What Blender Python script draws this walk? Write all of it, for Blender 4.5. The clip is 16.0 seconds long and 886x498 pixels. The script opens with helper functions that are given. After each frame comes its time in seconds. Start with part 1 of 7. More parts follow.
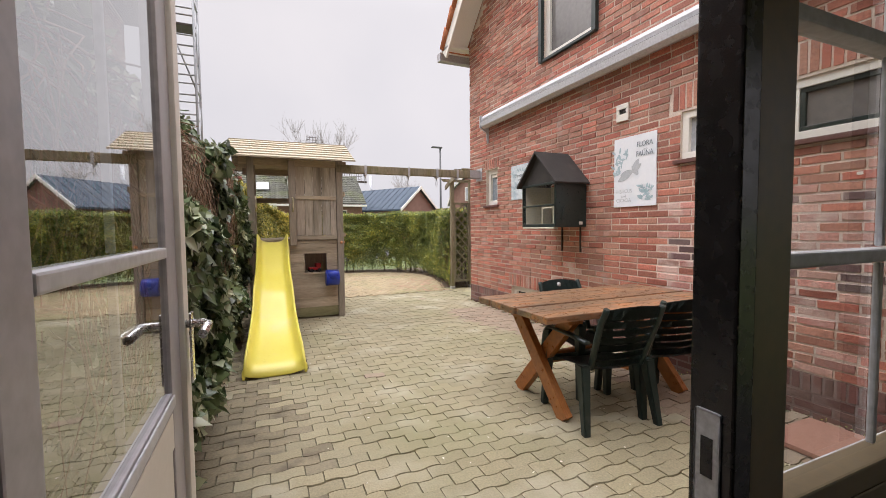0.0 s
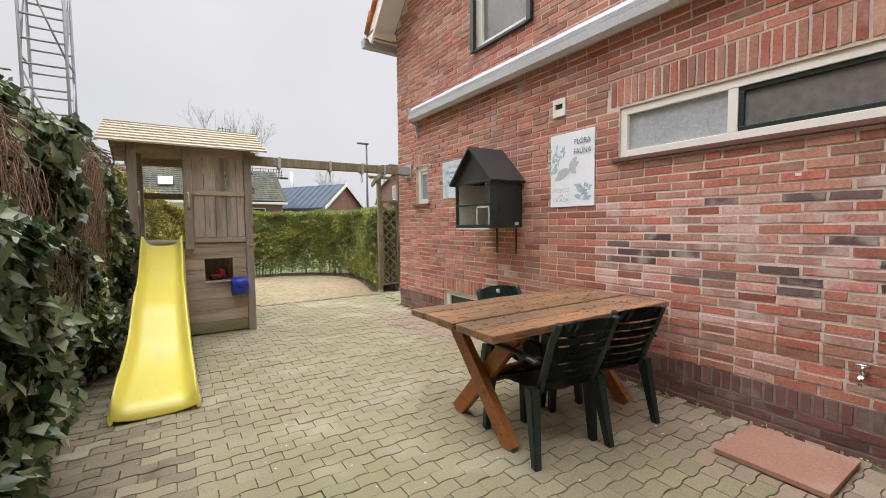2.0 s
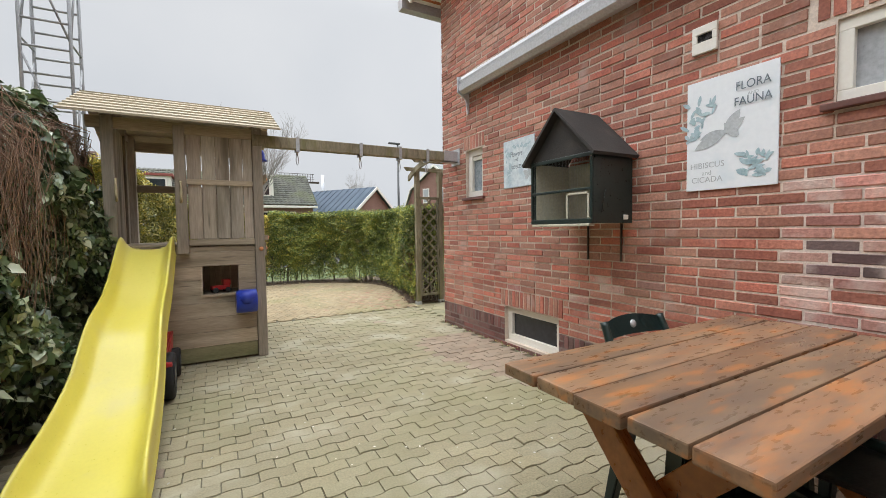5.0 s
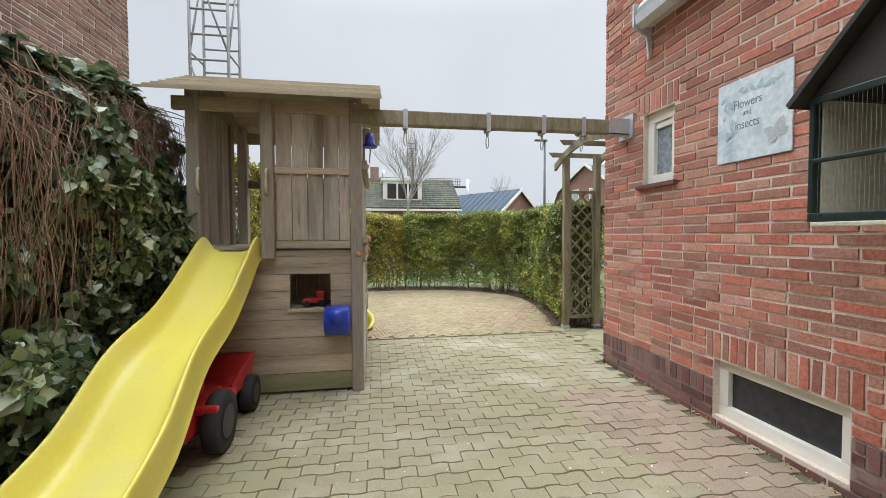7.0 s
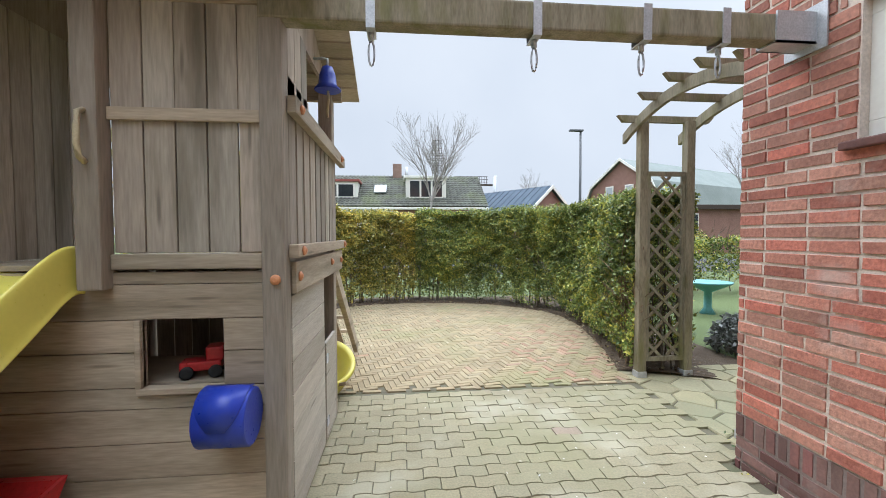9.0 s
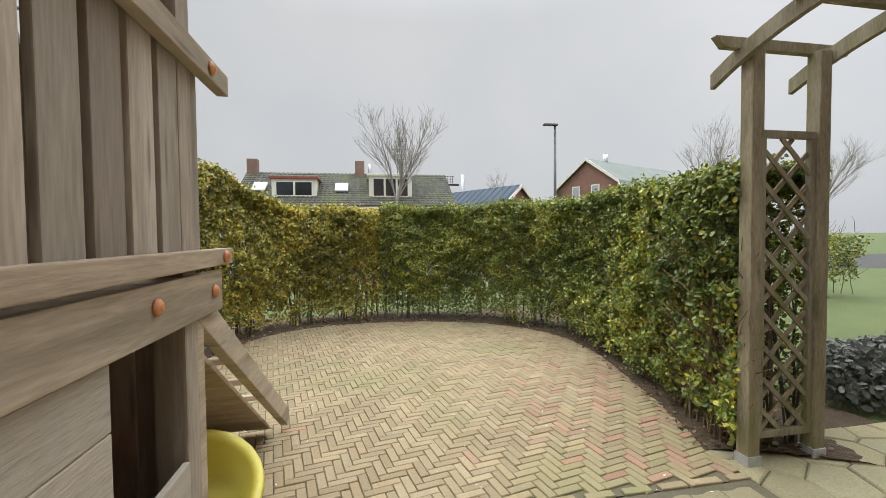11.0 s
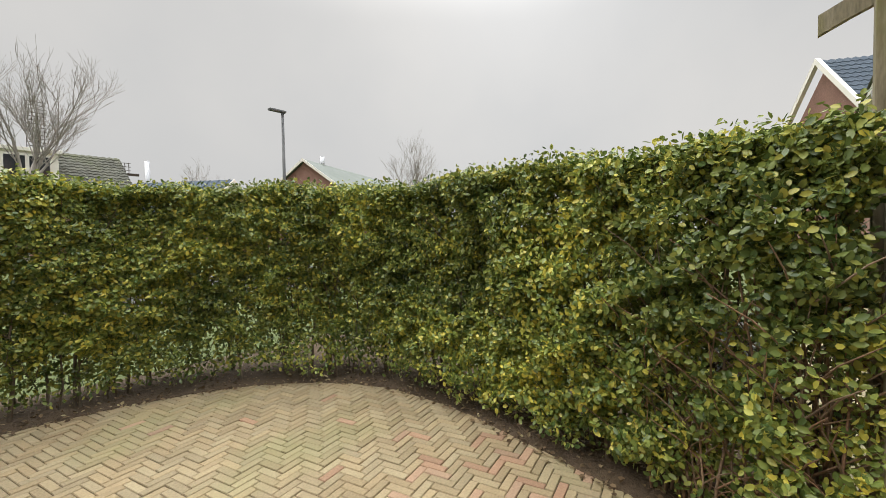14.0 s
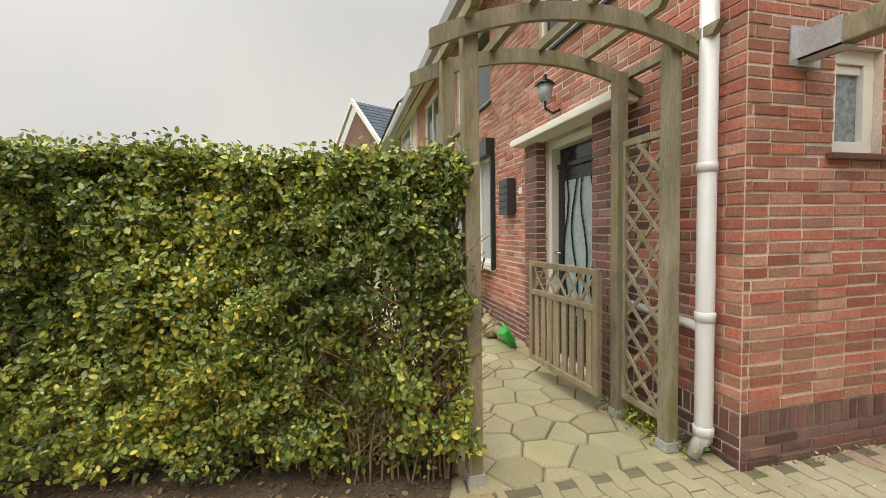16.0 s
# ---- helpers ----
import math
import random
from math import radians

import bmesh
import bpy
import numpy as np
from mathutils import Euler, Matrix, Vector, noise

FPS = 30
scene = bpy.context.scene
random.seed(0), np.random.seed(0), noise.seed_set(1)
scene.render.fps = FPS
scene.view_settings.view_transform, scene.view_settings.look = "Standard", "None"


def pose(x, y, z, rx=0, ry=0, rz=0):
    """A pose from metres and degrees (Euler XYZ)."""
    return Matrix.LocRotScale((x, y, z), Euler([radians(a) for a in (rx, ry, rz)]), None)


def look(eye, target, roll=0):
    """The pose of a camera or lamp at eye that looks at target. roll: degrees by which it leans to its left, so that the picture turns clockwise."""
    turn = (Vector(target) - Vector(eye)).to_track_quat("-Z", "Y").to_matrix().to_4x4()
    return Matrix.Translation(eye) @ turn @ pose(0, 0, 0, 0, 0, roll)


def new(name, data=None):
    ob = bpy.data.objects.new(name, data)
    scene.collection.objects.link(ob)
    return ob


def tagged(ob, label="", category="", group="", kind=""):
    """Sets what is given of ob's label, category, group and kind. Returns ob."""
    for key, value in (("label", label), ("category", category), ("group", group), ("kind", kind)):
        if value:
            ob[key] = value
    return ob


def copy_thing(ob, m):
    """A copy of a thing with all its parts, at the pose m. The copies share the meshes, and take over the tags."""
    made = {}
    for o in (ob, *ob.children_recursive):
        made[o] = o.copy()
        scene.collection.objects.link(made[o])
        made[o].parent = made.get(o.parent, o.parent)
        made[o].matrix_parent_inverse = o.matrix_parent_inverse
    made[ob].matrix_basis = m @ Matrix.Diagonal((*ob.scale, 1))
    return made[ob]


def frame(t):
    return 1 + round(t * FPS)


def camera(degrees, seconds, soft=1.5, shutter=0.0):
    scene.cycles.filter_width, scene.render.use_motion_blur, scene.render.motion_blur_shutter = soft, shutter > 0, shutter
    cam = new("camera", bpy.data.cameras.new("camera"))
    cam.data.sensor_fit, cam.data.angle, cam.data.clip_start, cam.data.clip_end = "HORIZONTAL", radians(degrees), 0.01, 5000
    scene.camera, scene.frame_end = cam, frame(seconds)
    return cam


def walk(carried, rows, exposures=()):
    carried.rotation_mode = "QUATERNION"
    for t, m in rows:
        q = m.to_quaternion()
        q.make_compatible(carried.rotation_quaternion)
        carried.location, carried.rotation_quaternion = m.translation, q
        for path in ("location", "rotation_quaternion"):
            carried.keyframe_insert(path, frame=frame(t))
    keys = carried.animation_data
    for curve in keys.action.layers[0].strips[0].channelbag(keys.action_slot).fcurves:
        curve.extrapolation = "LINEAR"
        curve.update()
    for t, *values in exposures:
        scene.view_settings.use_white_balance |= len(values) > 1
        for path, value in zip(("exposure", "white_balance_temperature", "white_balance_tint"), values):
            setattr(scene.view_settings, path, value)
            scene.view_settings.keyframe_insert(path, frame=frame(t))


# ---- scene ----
# camera and walk
cam = camera(93.9, 16.0, soft=0.85)
PATH = [
    (0, (0.64, 1.119, 1.296), (1.424, 2.956, 1.191), -0.6),
    (0.5, (0.654, 1.225, 1.306), (1.459, 3.052, 1.194), -0.6),
    (1, (0.67, 1.335, 1.303), (1.535, 3.135, 1.192), -0.6),
    (1.5, (0.739, 1.419, 1.297), (1.704, 3.168, 1.186), -0.5),
    (2, (0.829, 1.525, 1.316), (1.918, 3.199, 1.202), -0.6),
    (2.5, (0.911, 1.612, 1.31), (2.118, 3.203, 1.2), -0.6),
    (3, (0.973, 1.734, 1.284), (2.272, 3.25, 1.178), -0.5),
    (3.5, (1.022, 1.999, 1.281), (2.349, 3.492, 1.181), -0.6),
    (4, (1.064, 2.254, 1.262), (2.345, 3.787, 1.168), -0.6),
    (4.5, (1.162, 2.513, 1.258), (2.313, 4.146, 1.169), -0.7),
    (5, (1.228, 2.776, 1.252), (2.2, 4.522, 1.16), -0.8),
    (5.2, (1.264, 2.9, 1.259), (2.15, 4.691, 1.167), -0.9),
    (7.3, (1.867, 4.208, 1.236), (2.151, 6.187, 1.17), -0.1),
    (7.5, (1.907, 4.374, 1.245), (2.176, 6.354, 1.179), -0.1),
    (8, (1.978, 4.783, 1.234), (2.217, 6.767, 1.166), -0.2),
    (8.5, (2.048, 5.196, 1.247), (2.263, 7.183, 1.176), -0.1),
    (9, (2.157, 5.607, 1.267), (2.35, 7.596, 1.197), -0.2),
    (9.2, (2.196, 5.759, 1.261), (2.381, 7.75, 1.193), -0.2),
    (11.3, (2.214, 7.384, 1.265), (2.64, 9.337, 1.2), -0.6),
    (11.5, (2.22, 7.526, 1.257), (2.696, 9.468, 1.193), -0.6),
    (12, (2.224, 7.873, 1.263), (2.852, 9.771, 1.2), -0.6),
    (12.5, (2.199, 8.241, 1.265), (3.01, 10.068, 1.201), -0.7),
    (13, (2.213, 8.606, 1.25), (3.222, 10.332, 1.186), -0.8),
    (13.5, (2.242, 8.966, 1.254), (3.488, 10.529, 1.19), -0.8),
    (14, (2.297, 9.305, 1.265), (3.808, 10.614, 1.198), -0.9),
    (14.5, (2.383, 9.521, 1.254), (4.136, 10.482, 1.186), -0.9),
    (15, (2.446, 9.621, 1.255), (4.374, 10.148, 1.18), -1.5),
    (15.2, (2.437, 9.639, 1.303), (4.409, 9.96, 1.21), -1.4),
    (15.5, (2.349, 9.671, 1.277), (4.347, 9.693, 1.184), -1.2),
    (16, (2.31, 9.67, 1.28), (4.25, 9.198, 1.177), -1.0),
]
EXPOSURES = [(0.0, 0.30, 6550, 18), (1.5, 0.27, 6500, 15), (3.0, 0.24, 6400, 11), (5.0, 0.17, 6300, 10), (7.3, 0.22, 6050, 9), (8.5, 0.28, 5850, 9), (9.2, 0.34, 5700, 9), (11.3, -0.03, 6500, 10), (13.5, -0.03, 6650, 10), (16.0, 0.05, 7050, 10)]
walk(cam, [(t, look(eye, target, roll)) for t, eye, target, roll in PATH], exposures=EXPOSURES)

# world: an overcast sky, nearly even, with one wide weak sun
world = bpy.data.worlds.new("overcast_sky")
scene.world = world
world.use_nodes = True
wn, wl = world.node_tree.nodes, world.node_tree.links
sky = wn.new("ShaderNodeTexSky")
sky.sky_type, sky.sun_disc, sky.sun_elevation, sky.sun_rotation = "NISHITA", False, radians(40), radians(60)
sky.air_density, sky.dust_density = 1.0, 5.0
grey = wn.new("ShaderNodeHueSaturation")
grey.inputs["Saturation"].default_value = 0.12
wl.new(sky.outputs[0], grey.inputs["Color"])
cloud = wn.new("ShaderNodeTexNoise")
cloud.inputs["Scale"].default_value, cloud.inputs["Detail"].default_value = 1.6, 5
wco = wn.new("ShaderNodeTexCoord")
wl.new(wco.outputs["Generated"], cloud.inputs["Vector"])
cr = wn.new("ShaderNodeValToRGB")
cr.color_ramp.elements[0].position, cr.color_ramp.elements[0].color = 0.3, (5.4, 5.65, 5.95, 1)
cr.color_ramp.elements[1].position, cr.color_ramp.elements[1].color = 0.72, (6.8, 6.85, 6.9, 1)
wl.new(cloud.outputs["Fac"], cr.inputs["Fac"])
wmix = wn.new("ShaderNodeMix")
wmix.data_type = "RGBA"
wmix.inputs["Factor"].default_value = 0.93
wl.new(grey.outputs[0], wmix.inputs["A"])
wl.new(cr.outputs[0], wmix.inputs["B"])
bg = wn["Background"]
bg.inputs["Strength"].default_value = 0.1
# an overcast dome is brightest overhead
sep = wn.new("ShaderNodeSeparateXYZ")
wl.new(wco.outputs["Generated"], sep.inputs[0])
dome = wn.new("ShaderNodeMapRange")
dome.interpolation_type = "SMOOTHSTEP"
for key, value in (("From Min", 0.44), ("From Max", 1.0), ("To Min", 1.0), ("To Max", 6.5)):
    dome.inputs[key].default_value = value
wl.new(sep.outputs["Z"], dome.inputs["Value"])
lit = wn.new("ShaderNodeVectorMath")
lit.operation = "SCALE"
wl.new(wmix.outputs["Result"], lit.inputs[0])
wl.new(dome.outputs[0], lit.inputs["Scale"])
wl.new(lit.outputs[0], bg.inputs["Color"])

sun = new("sun", bpy.data.lights.new("sun", "SUN"))
sun.data.energy, sun.data.angle, sun.data.color = 1.5, radians(60), (1.0, 0.97, 0.92)
sun.matrix_basis = look((-10, 20, 25), (2, 6, 0))


# ---- materials ----
def mat(name, a, b, scale=6.0, fine=70.0, rough=0.8, bump=0.15, vary=0.0, metal=0.0, spots=None, spot_scale=3.0, spot_amount=0.5, stretch=(1, 1, 1), spec=0.5, dist=0.004, grain=0.35, spots2=None, knots=0.0):
    """Two tones mixed by coarse and fine noise in world space, a shift of value per piece, stains of a third tone, fine relief."""
    m = bpy.data.materials.new(name)
    m.use_nodes = True
    n, l = m.node_tree.nodes, m.node_tree.links
    p = n["Principled BSDF"]
    geo = n.new("ShaderNodeNewGeometry")
    mp = n.new("ShaderNodeMapping")
    mp.inputs["Scale"].default_value = stretch
    l.new(geo.outputs["Position"], mp.inputs["Vector"])

    def noise_tex(s, detail=4):
        t = n.new("ShaderNodeTexNoise")
        t.inputs["Scale"].default_value, t.inputs["Detail"].default_value = s, detail
        l.new(mp.outputs[0], t.inputs["Vector"])
        return t.outputs["Fac"]

    def mix(fac, x, y, blend="MIX"):
        k = n.new("ShaderNodeMix")
        k.data_type, k.blend_type = "RGBA", blend
        for sock, v in ((k.inputs["Factor"], fac), (k.inputs["A"], x), (k.inputs["B"], y)):
            if isinstance(v, (int, float)):
                sock.default_value = v
            elif isinstance(v, tuple):
                sock.default_value = (*v, 1)
            else:
                l.new(v, sock)
        return k.outputs["Result"]

    def ramp(v, lo, hi, to=(0.0, 1.0)):
        k = n.new("ShaderNodeMapRange")
        k.inputs["From Min"].default_value, k.inputs["From Max"].default_value = lo, hi
        k.inputs["To Min"].default_value, k.inputs["To Max"].default_value = to
        l.new(v, k.inputs["Value"])
        return k.outputs[0]

    coarse, small = noise_tex(scale), noise_tex(fine, 6)
    c = mix(ramp(coarse, 0.3, 0.7), a, b)
    c = mix(grain, c, mix(ramp(small, 0.3, 0.7), tuple(0.7 * v for v in a), tuple(min(1, 1.3 * v) for v in b)))
    if vary:
        oi = n.new("ShaderNodeObjectInfo")
        add = n.new("ShaderNodeMath")
        l.new(oi.outputs["Random"], add.inputs[0])
        l.new(geo.outputs["Random Per Island"], add.inputs[1])
        fr = n.new("ShaderNodeMath")
        fr.operation = "FRACT"
        l.new(add.outputs[0], fr.inputs[0])
        hs = n.new("ShaderNodeHueSaturation")
        l.new(c, hs.inputs["Color"])
        l.new(ramp(fr.outputs[0], 0, 1, (1 - vary, 1 + vary)), hs.inputs["Value"])
        f2 = n.new("ShaderNodeMath")
        f2.operation, f2.inputs[1].default_value = "MULTIPLY", 7.31
        l.new(fr.outputs[0], f2.inputs[0])
        f3 = n.new("ShaderNodeMath")
        f3.operation = "FRACT"
        l.new(f2.outputs[0], f3.inputs[0])
        l.new(ramp(f3.outputs[0], 0, 1, (0.5 - 0.03 * vary, 0.5 + 0.03 * vary)), hs.inputs["Hue"])
        l.new(ramp(f3.outputs[0], 0, 1, (1 + 0.4 * vary, 1 - 0.4 * vary)), hs.inputs["Saturation"])
        c = hs.outputs[0]
    if spots2:
        c = mix(ramp(noise_tex(spot_scale * 1.9, 8), 0.53, 0.64, (0.0, 0.6)), c, spots2)
    if knots:
        vo = n.new("ShaderNodeTexVoronoi")
        vo.inputs["Scale"].default_value = knots
        l.new(mp.outputs[0], vo.inputs["Vector"])
        c = mix(ramp(vo.outputs["Distance"], 0.16, 0.06, (0.0, 0.65)), c, tuple(0.45 * v for v in a))
    if spots:
        st = noise_tex(spot_scale, 8)
        c = mix(ramp(st, 0.62 - 0.25 * spot_amount, 0.85 - 0.2 * spot_amount), c, spots)
    l.new(c, p.inputs["Base Color"])
    l.new(ramp(small, 0.2, 0.8, (max(0.03, rough - 0.12), min(1, rough + 0.12))), p.inputs["Roughness"])
    p.inputs["Metallic"].default_value, p.inputs["Specular IOR Level"].default_value = metal, spec
    if bump:
        bu = n.new("ShaderNodeBump")
        bu.inputs["Strength"].default_value, bu.inputs["Distance"].default_value = bump, dist
        l.new(small, bu.inputs["Height"])
        l.new(bu.outputs[0], p.inputs["Normal"])
    return m


def leaf_mat(name, a, b, c, rough=0.35):
    """Leaves: three tones by leaf, gloss, a little light let through."""
    m = bpy.data.materials.new(name)
    m.use_nodes = True
    n, l = m.node_tree.nodes, m.node_tree.links
    p = n["Principled BSDF"]
    geo = n.new("ShaderNodeNewGeometry")
    r = n.new("ShaderNodeValToRGB")
    e = r.color_ramp.elements
    e[0].position, e[0].color = 0.0, (*a, 1)
    e[1].position, e[1].color = 0.65, (*b, 1)
    k = e.new(0.97)
    k.color = (*c, 1)
    t = n.new("ShaderNodeTexNoise")
    t.inputs["Scale"].default_value, t.inputs["Detail"].default_value = 1.5, 4
    l.new(geo.outputs["Position"], t.inputs["Vector"])
    drift = n.new("ShaderNodeMath")
    drift.operation, drift.inputs[1].default_value, drift.inputs[2].default_value = "MULTIPLY_ADD", 0.8, -0.45
    l.new(t.outputs["Fac"], drift.inputs[0])
    tone = n.new("ShaderNodeMath")
    l.new(geo.outputs["Random Per Island"], tone.inputs[0])
    l.new(drift.outputs[0], tone.inputs[1])
    l.new(tone.outputs[0], r.inputs["Fac"])
    hs = n.new("ShaderNodeHueSaturation")
    mr = n.new("ShaderNodeMapRange")
    mr.inputs["From Min"].default_value, mr.inputs["From Max"].default_value = 0.3, 0.7
    mr.inputs["To Min"].default_value, mr.inputs["To Max"].default_value = 0.7, 1.3
    l.new(t.outputs["Fac"], mr.inputs["Value"])
    l.new(mr.outputs[0], hs.inputs["Value"])
    l.new(r.outputs[0], hs.inputs["Color"])
    l.new(hs.outputs[0], p.inputs["Base Color"])
    p.inputs["Roughness"].default_value = rough
    tr = n.new("ShaderNodeBsdfTranslucent")
    l.new(hs.outputs[0], tr.inputs["Color"])
    mx = n.new("ShaderNodeMixShader")
    mx.inputs[0].default_value = 0.2
    l.new(p.outputs[0], mx.inputs[1])
    l.new(tr.outputs[0], mx.inputs[2])
    l.new(mx.outputs[0], n["Material Output"].inputs["Surface"])
    return m


def glass_mat(name, tint=(0.9, 0.93, 0.92), rough=0.02, slant=3.2):
    m = bpy.data.materials.new(name)
    m.use_nodes = True
    n, l = m.node_tree.nodes, m.node_tree.links
    g, t = n.new("ShaderNodeBsdfGlossy"), n.new("ShaderNodeBsdfTransparent")
    g.inputs["Roughness"].default_value = rough
    t.inputs["Color"].default_value = (*tint, 1)
    f = n.new("ShaderNodeLayerWeight")
    f.inputs["Blend"].default_value = 0.5
    po = n.new("ShaderNodeMath")
    po.operation, po.inputs[1].default_value = "POWER", slant
    l.new(f.outputs["Facing"], po.inputs[0])
    sc = n.new("ShaderNodeMath")
    sc.operation, sc.inputs[1].default_value, sc.inputs[2].default_value = "MULTIPLY_ADD", 0.9, 0.07
    l.new(po.outputs[0], sc.inputs[0])
    mx = n.new("ShaderNodeMixShader")
    l.new(sc.outputs[0], mx.inputs[0])
    l.new(t.outputs[0], mx.inputs[1])
    l.new(g.outputs[0], mx.inputs[2])
    l.new(mx.outputs[0], n["Material Output"].inputs["Surface"])
    return m


M_BRICK = mat("red_brick", (0.335, 0.13, 0.09), (0.475, 0.213, 0.15), 8, 60, 0.88, 0.8, 0.3, spots=(0.58, 0.44, 0.38), spot_scale=3.0, spot_amount=0.08, grain=0.5)
M_BRICK_OLD = mat("salvaged_brick", (0.42, 0.21, 0.17), (0.56, 0.31, 0.255), 9, 60, 0.9, 0.8, 0.34, spots=(0.68, 0.56, 0.50), spot_scale=5, spot_amount=0.5, grain=0.5)
M_BRICK_DARK = mat("dark_plinth_brick", (0.15, 0.073, 0.062), (0.215, 0.108, 0.09), 6, 60, 0.8, 0.5, 0.35, spots=(0.34, 0.28, 0.26), spot_scale=4, spot_amount=0.1)
M_BRICK_BLACK = mat("overburnt_brick", (0.095, 0.062, 0.060), (0.17, 0.108, 0.10), 9, 60, 0.8, 0.7, 0.42, spots=(0.50, 0.40, 0.37), spot_scale=6, spot_amount=0.32)
M_PALEMORTAR = mat("pale_smeared_mortar", (0.62, 0.52, 0.46), (0.72, 0.62, 0.55), 4, 90, 0.95, 0.6, spots=(0.48, 0.38, 0.33), spot_amount=0.2)
M_DARKMORTAR = mat("dark_plinth_mortar", (0.19, 0.145, 0.13), (0.27, 0.21, 0.185), 4, 90, 0.95, 0.6, spots=(0.40, 0.33, 0.29), spot_amount=0.1)
M_MORTAR = mat("mortar", (0.63, 0.53, 0.445), (0.72, 0.62, 0.53), 4, 90, 0.95, 0.6, spots=(0.36, 0.28, 0.24), spot_amount=0.25)
M_WHITE = mat("cream_white_paint", (0.80, 0.765, 0.69), (0.84, 0.81, 0.74), 3, 50, 0.45, 0.04, grain=0.1)
M_PVC = mat("white_plastic_pipe", (0.66, 0.66, 0.66), (0.74, 0.74, 0.75), 3, 50, 0.35, 0.0, grain=0.05)
M_ALU = mat("grey_white_aluminium", (0.52, 0.53, 0.55), (0.62, 0.63, 0.66), 3, 50, 0.4, 0.06)
M_GREEN = mat("dark_green_paint", (0.012, 0.024, 0.022), (0.022, 0.036, 0.032), 3, 50, 0.35, 0.08)
M_BLACK = mat("black_gloss_paint", (0.008, 0.008, 0.009), (0.014, 0.014, 0.015), 3, 40, 0.25, 0.1, spots=(0.3, 0.28, 0.26), spot_scale=9, spot_amount=-0.25)
M_BROWN = mat("dark_brown_paint", (0.040, 0.026, 0.019), (0.058, 0.038, 0.027), 3, 40, 0.4, 0.08)
M_OLIVE = mat("olive_brown_paint", (0.15, 0.115, 0.068), (0.19, 0.148, 0.09), 3, 40, 0.4, 0.06)
M_CREAM = mat("cream_interior_paint", (0.55, 0.47, 0.36), (0.62, 0.54, 0.42), 3, 40, 0.5, 0.06)
M_GREYPAINT = mat("grey_mauve_paint", (0.36, 0.35, 0.37), (0.44, 0.43, 0.45), 3, 40, 0.4, 0.08)
M_GLASS = glass_mat("window_glass")
M_GLASS_DOUBLE = glass_mat("double_window_glass", slant=1.35)
M_PAVER = mat("concrete_paver", (0.245, 0.213, 0.128), (0.345, 0.303, 0.194), 1.3, 90, 0.92, 0.6, 0.09, spots=(0.25, 0.235, 0.125), spot_scale=0.9, spot_amount=0.5, spots2=(0.42, 0.385, 0.28))
M_PAVER_RED = mat("reddish_concrete_paver", (0.27, 0.205, 0.145), (0.36, 0.28, 0.205), 1.3, 90, 0.92, 0.6, 0.12, spots=(0.2, 0.18, 0.13), spot_scale=1.5, spot_amount=0.2)
M_PAVER_DIRT = mat("soiled_concrete_paver", (0.195, 0.163, 0.105), (0.275, 0.235, 0.152), 3, 70, 0.95, 0.7, 0.1, spots=(0.085, 0.062, 0.04), spot_scale=5, spot_amount=0.42)
M_HERR = mat("yellow_clay_paver", (0.285, 0.222, 0.13), (0.36, 0.285, 0.17), 2.0, 80, 0.9, 0.6, 0.15, spots=(0.245, 0.245, 0.11), spot_scale=0.8, spot_amount=0.45)
M_HERR_RED = mat("pink_clay_paver", (0.33, 0.205, 0.13), (0.37, 0.245, 0.16), 2.0, 80, 0.9, 0.5, 0.16)
M_FLAG = mat("flagstone", (0.265, 0.238, 0.138), (0.38, 0.338, 0.205), 2.0, 80, 0.92, 0.5, 0.15, spots=(0.25, 0.25, 0.15), spot_scale=1.5, spot_amount=0.35)
M_SAND = mat("joint_sand", (0.105, 0.092, 0.057), (0.16, 0.14, 0.09), 6, 120, 0.95, 0.5, spots=(0.07, 0.09, 0.03), spot_amount=0.4)
M_SOIL = mat("dark_soil", (0.065, 0.042, 0.024), (0.105, 0.072, 0.042), 6, 60, 0.95, 0.8, dist=0.02)
M_GRASS = mat("lawn", (0.07, 0.10, 0.03), (0.12, 0.15, 0.05), 0.6, 40, 0.95, 0.6, dist=0.03)
M_WOOD = mat("weathered_grey_wood", (0.30, 0.256, 0.20), (0.45, 0.392, 0.318), 2, 16, 0.85, 0.35, 0.3, spots=(0.155, 0.128, 0.088), spot_scale=1.3, spot_amount=0.35, stretch=(6, 6, 0.6), grain=0.3, knots=2.6)
M_WOODH = mat("weathered_grey_boards", (0.325, 0.262, 0.185), (0.49, 0.402, 0.295), 2, 16, 0.85, 0.35, 0.15, spots=(0.18, 0.148, 0.095), spot_scale=1.2, spot_amount=0.38, stretch=(0.7, 0.7, 7), grain=0.3, knots=2.6)
M_SIDEWOOD = mat("bleached_pale_boards", (0.40, 0.355, 0.285), (0.54, 0.49, 0.41), 3, 30, 0.85, 0.4, 0.14, spots=(0.30, 0.265, 0.19), spot_scale=1.5, spot_amount=0.25, stretch=(0.7, 0.7, 7), grain=0.3, knots=2.2)
M_ROOFWOOD = mat("pale_roof_boards", (0.40, 0.34, 0.235), (0.52, 0.45, 0.33), 3, 30, 0.85, 0.4, 0.12, spots=(0.26, 0.25, 0.15), spot_scale=1.5, spot_amount=0.3, stretch=(1, 6, 6))
M_ARCH = mat("mossy_grey_wood", (0.17, 0.145, 0.09), (0.335, 0.29, 0.205), 3, 24, 0.88, 0.4, 0.18, spots=(0.18, 0.175, 0.055), spot_scale=2.0, spot_amount=0.45, stretch=(5, 5, 1.0), grain=0.3, knots=1.7)
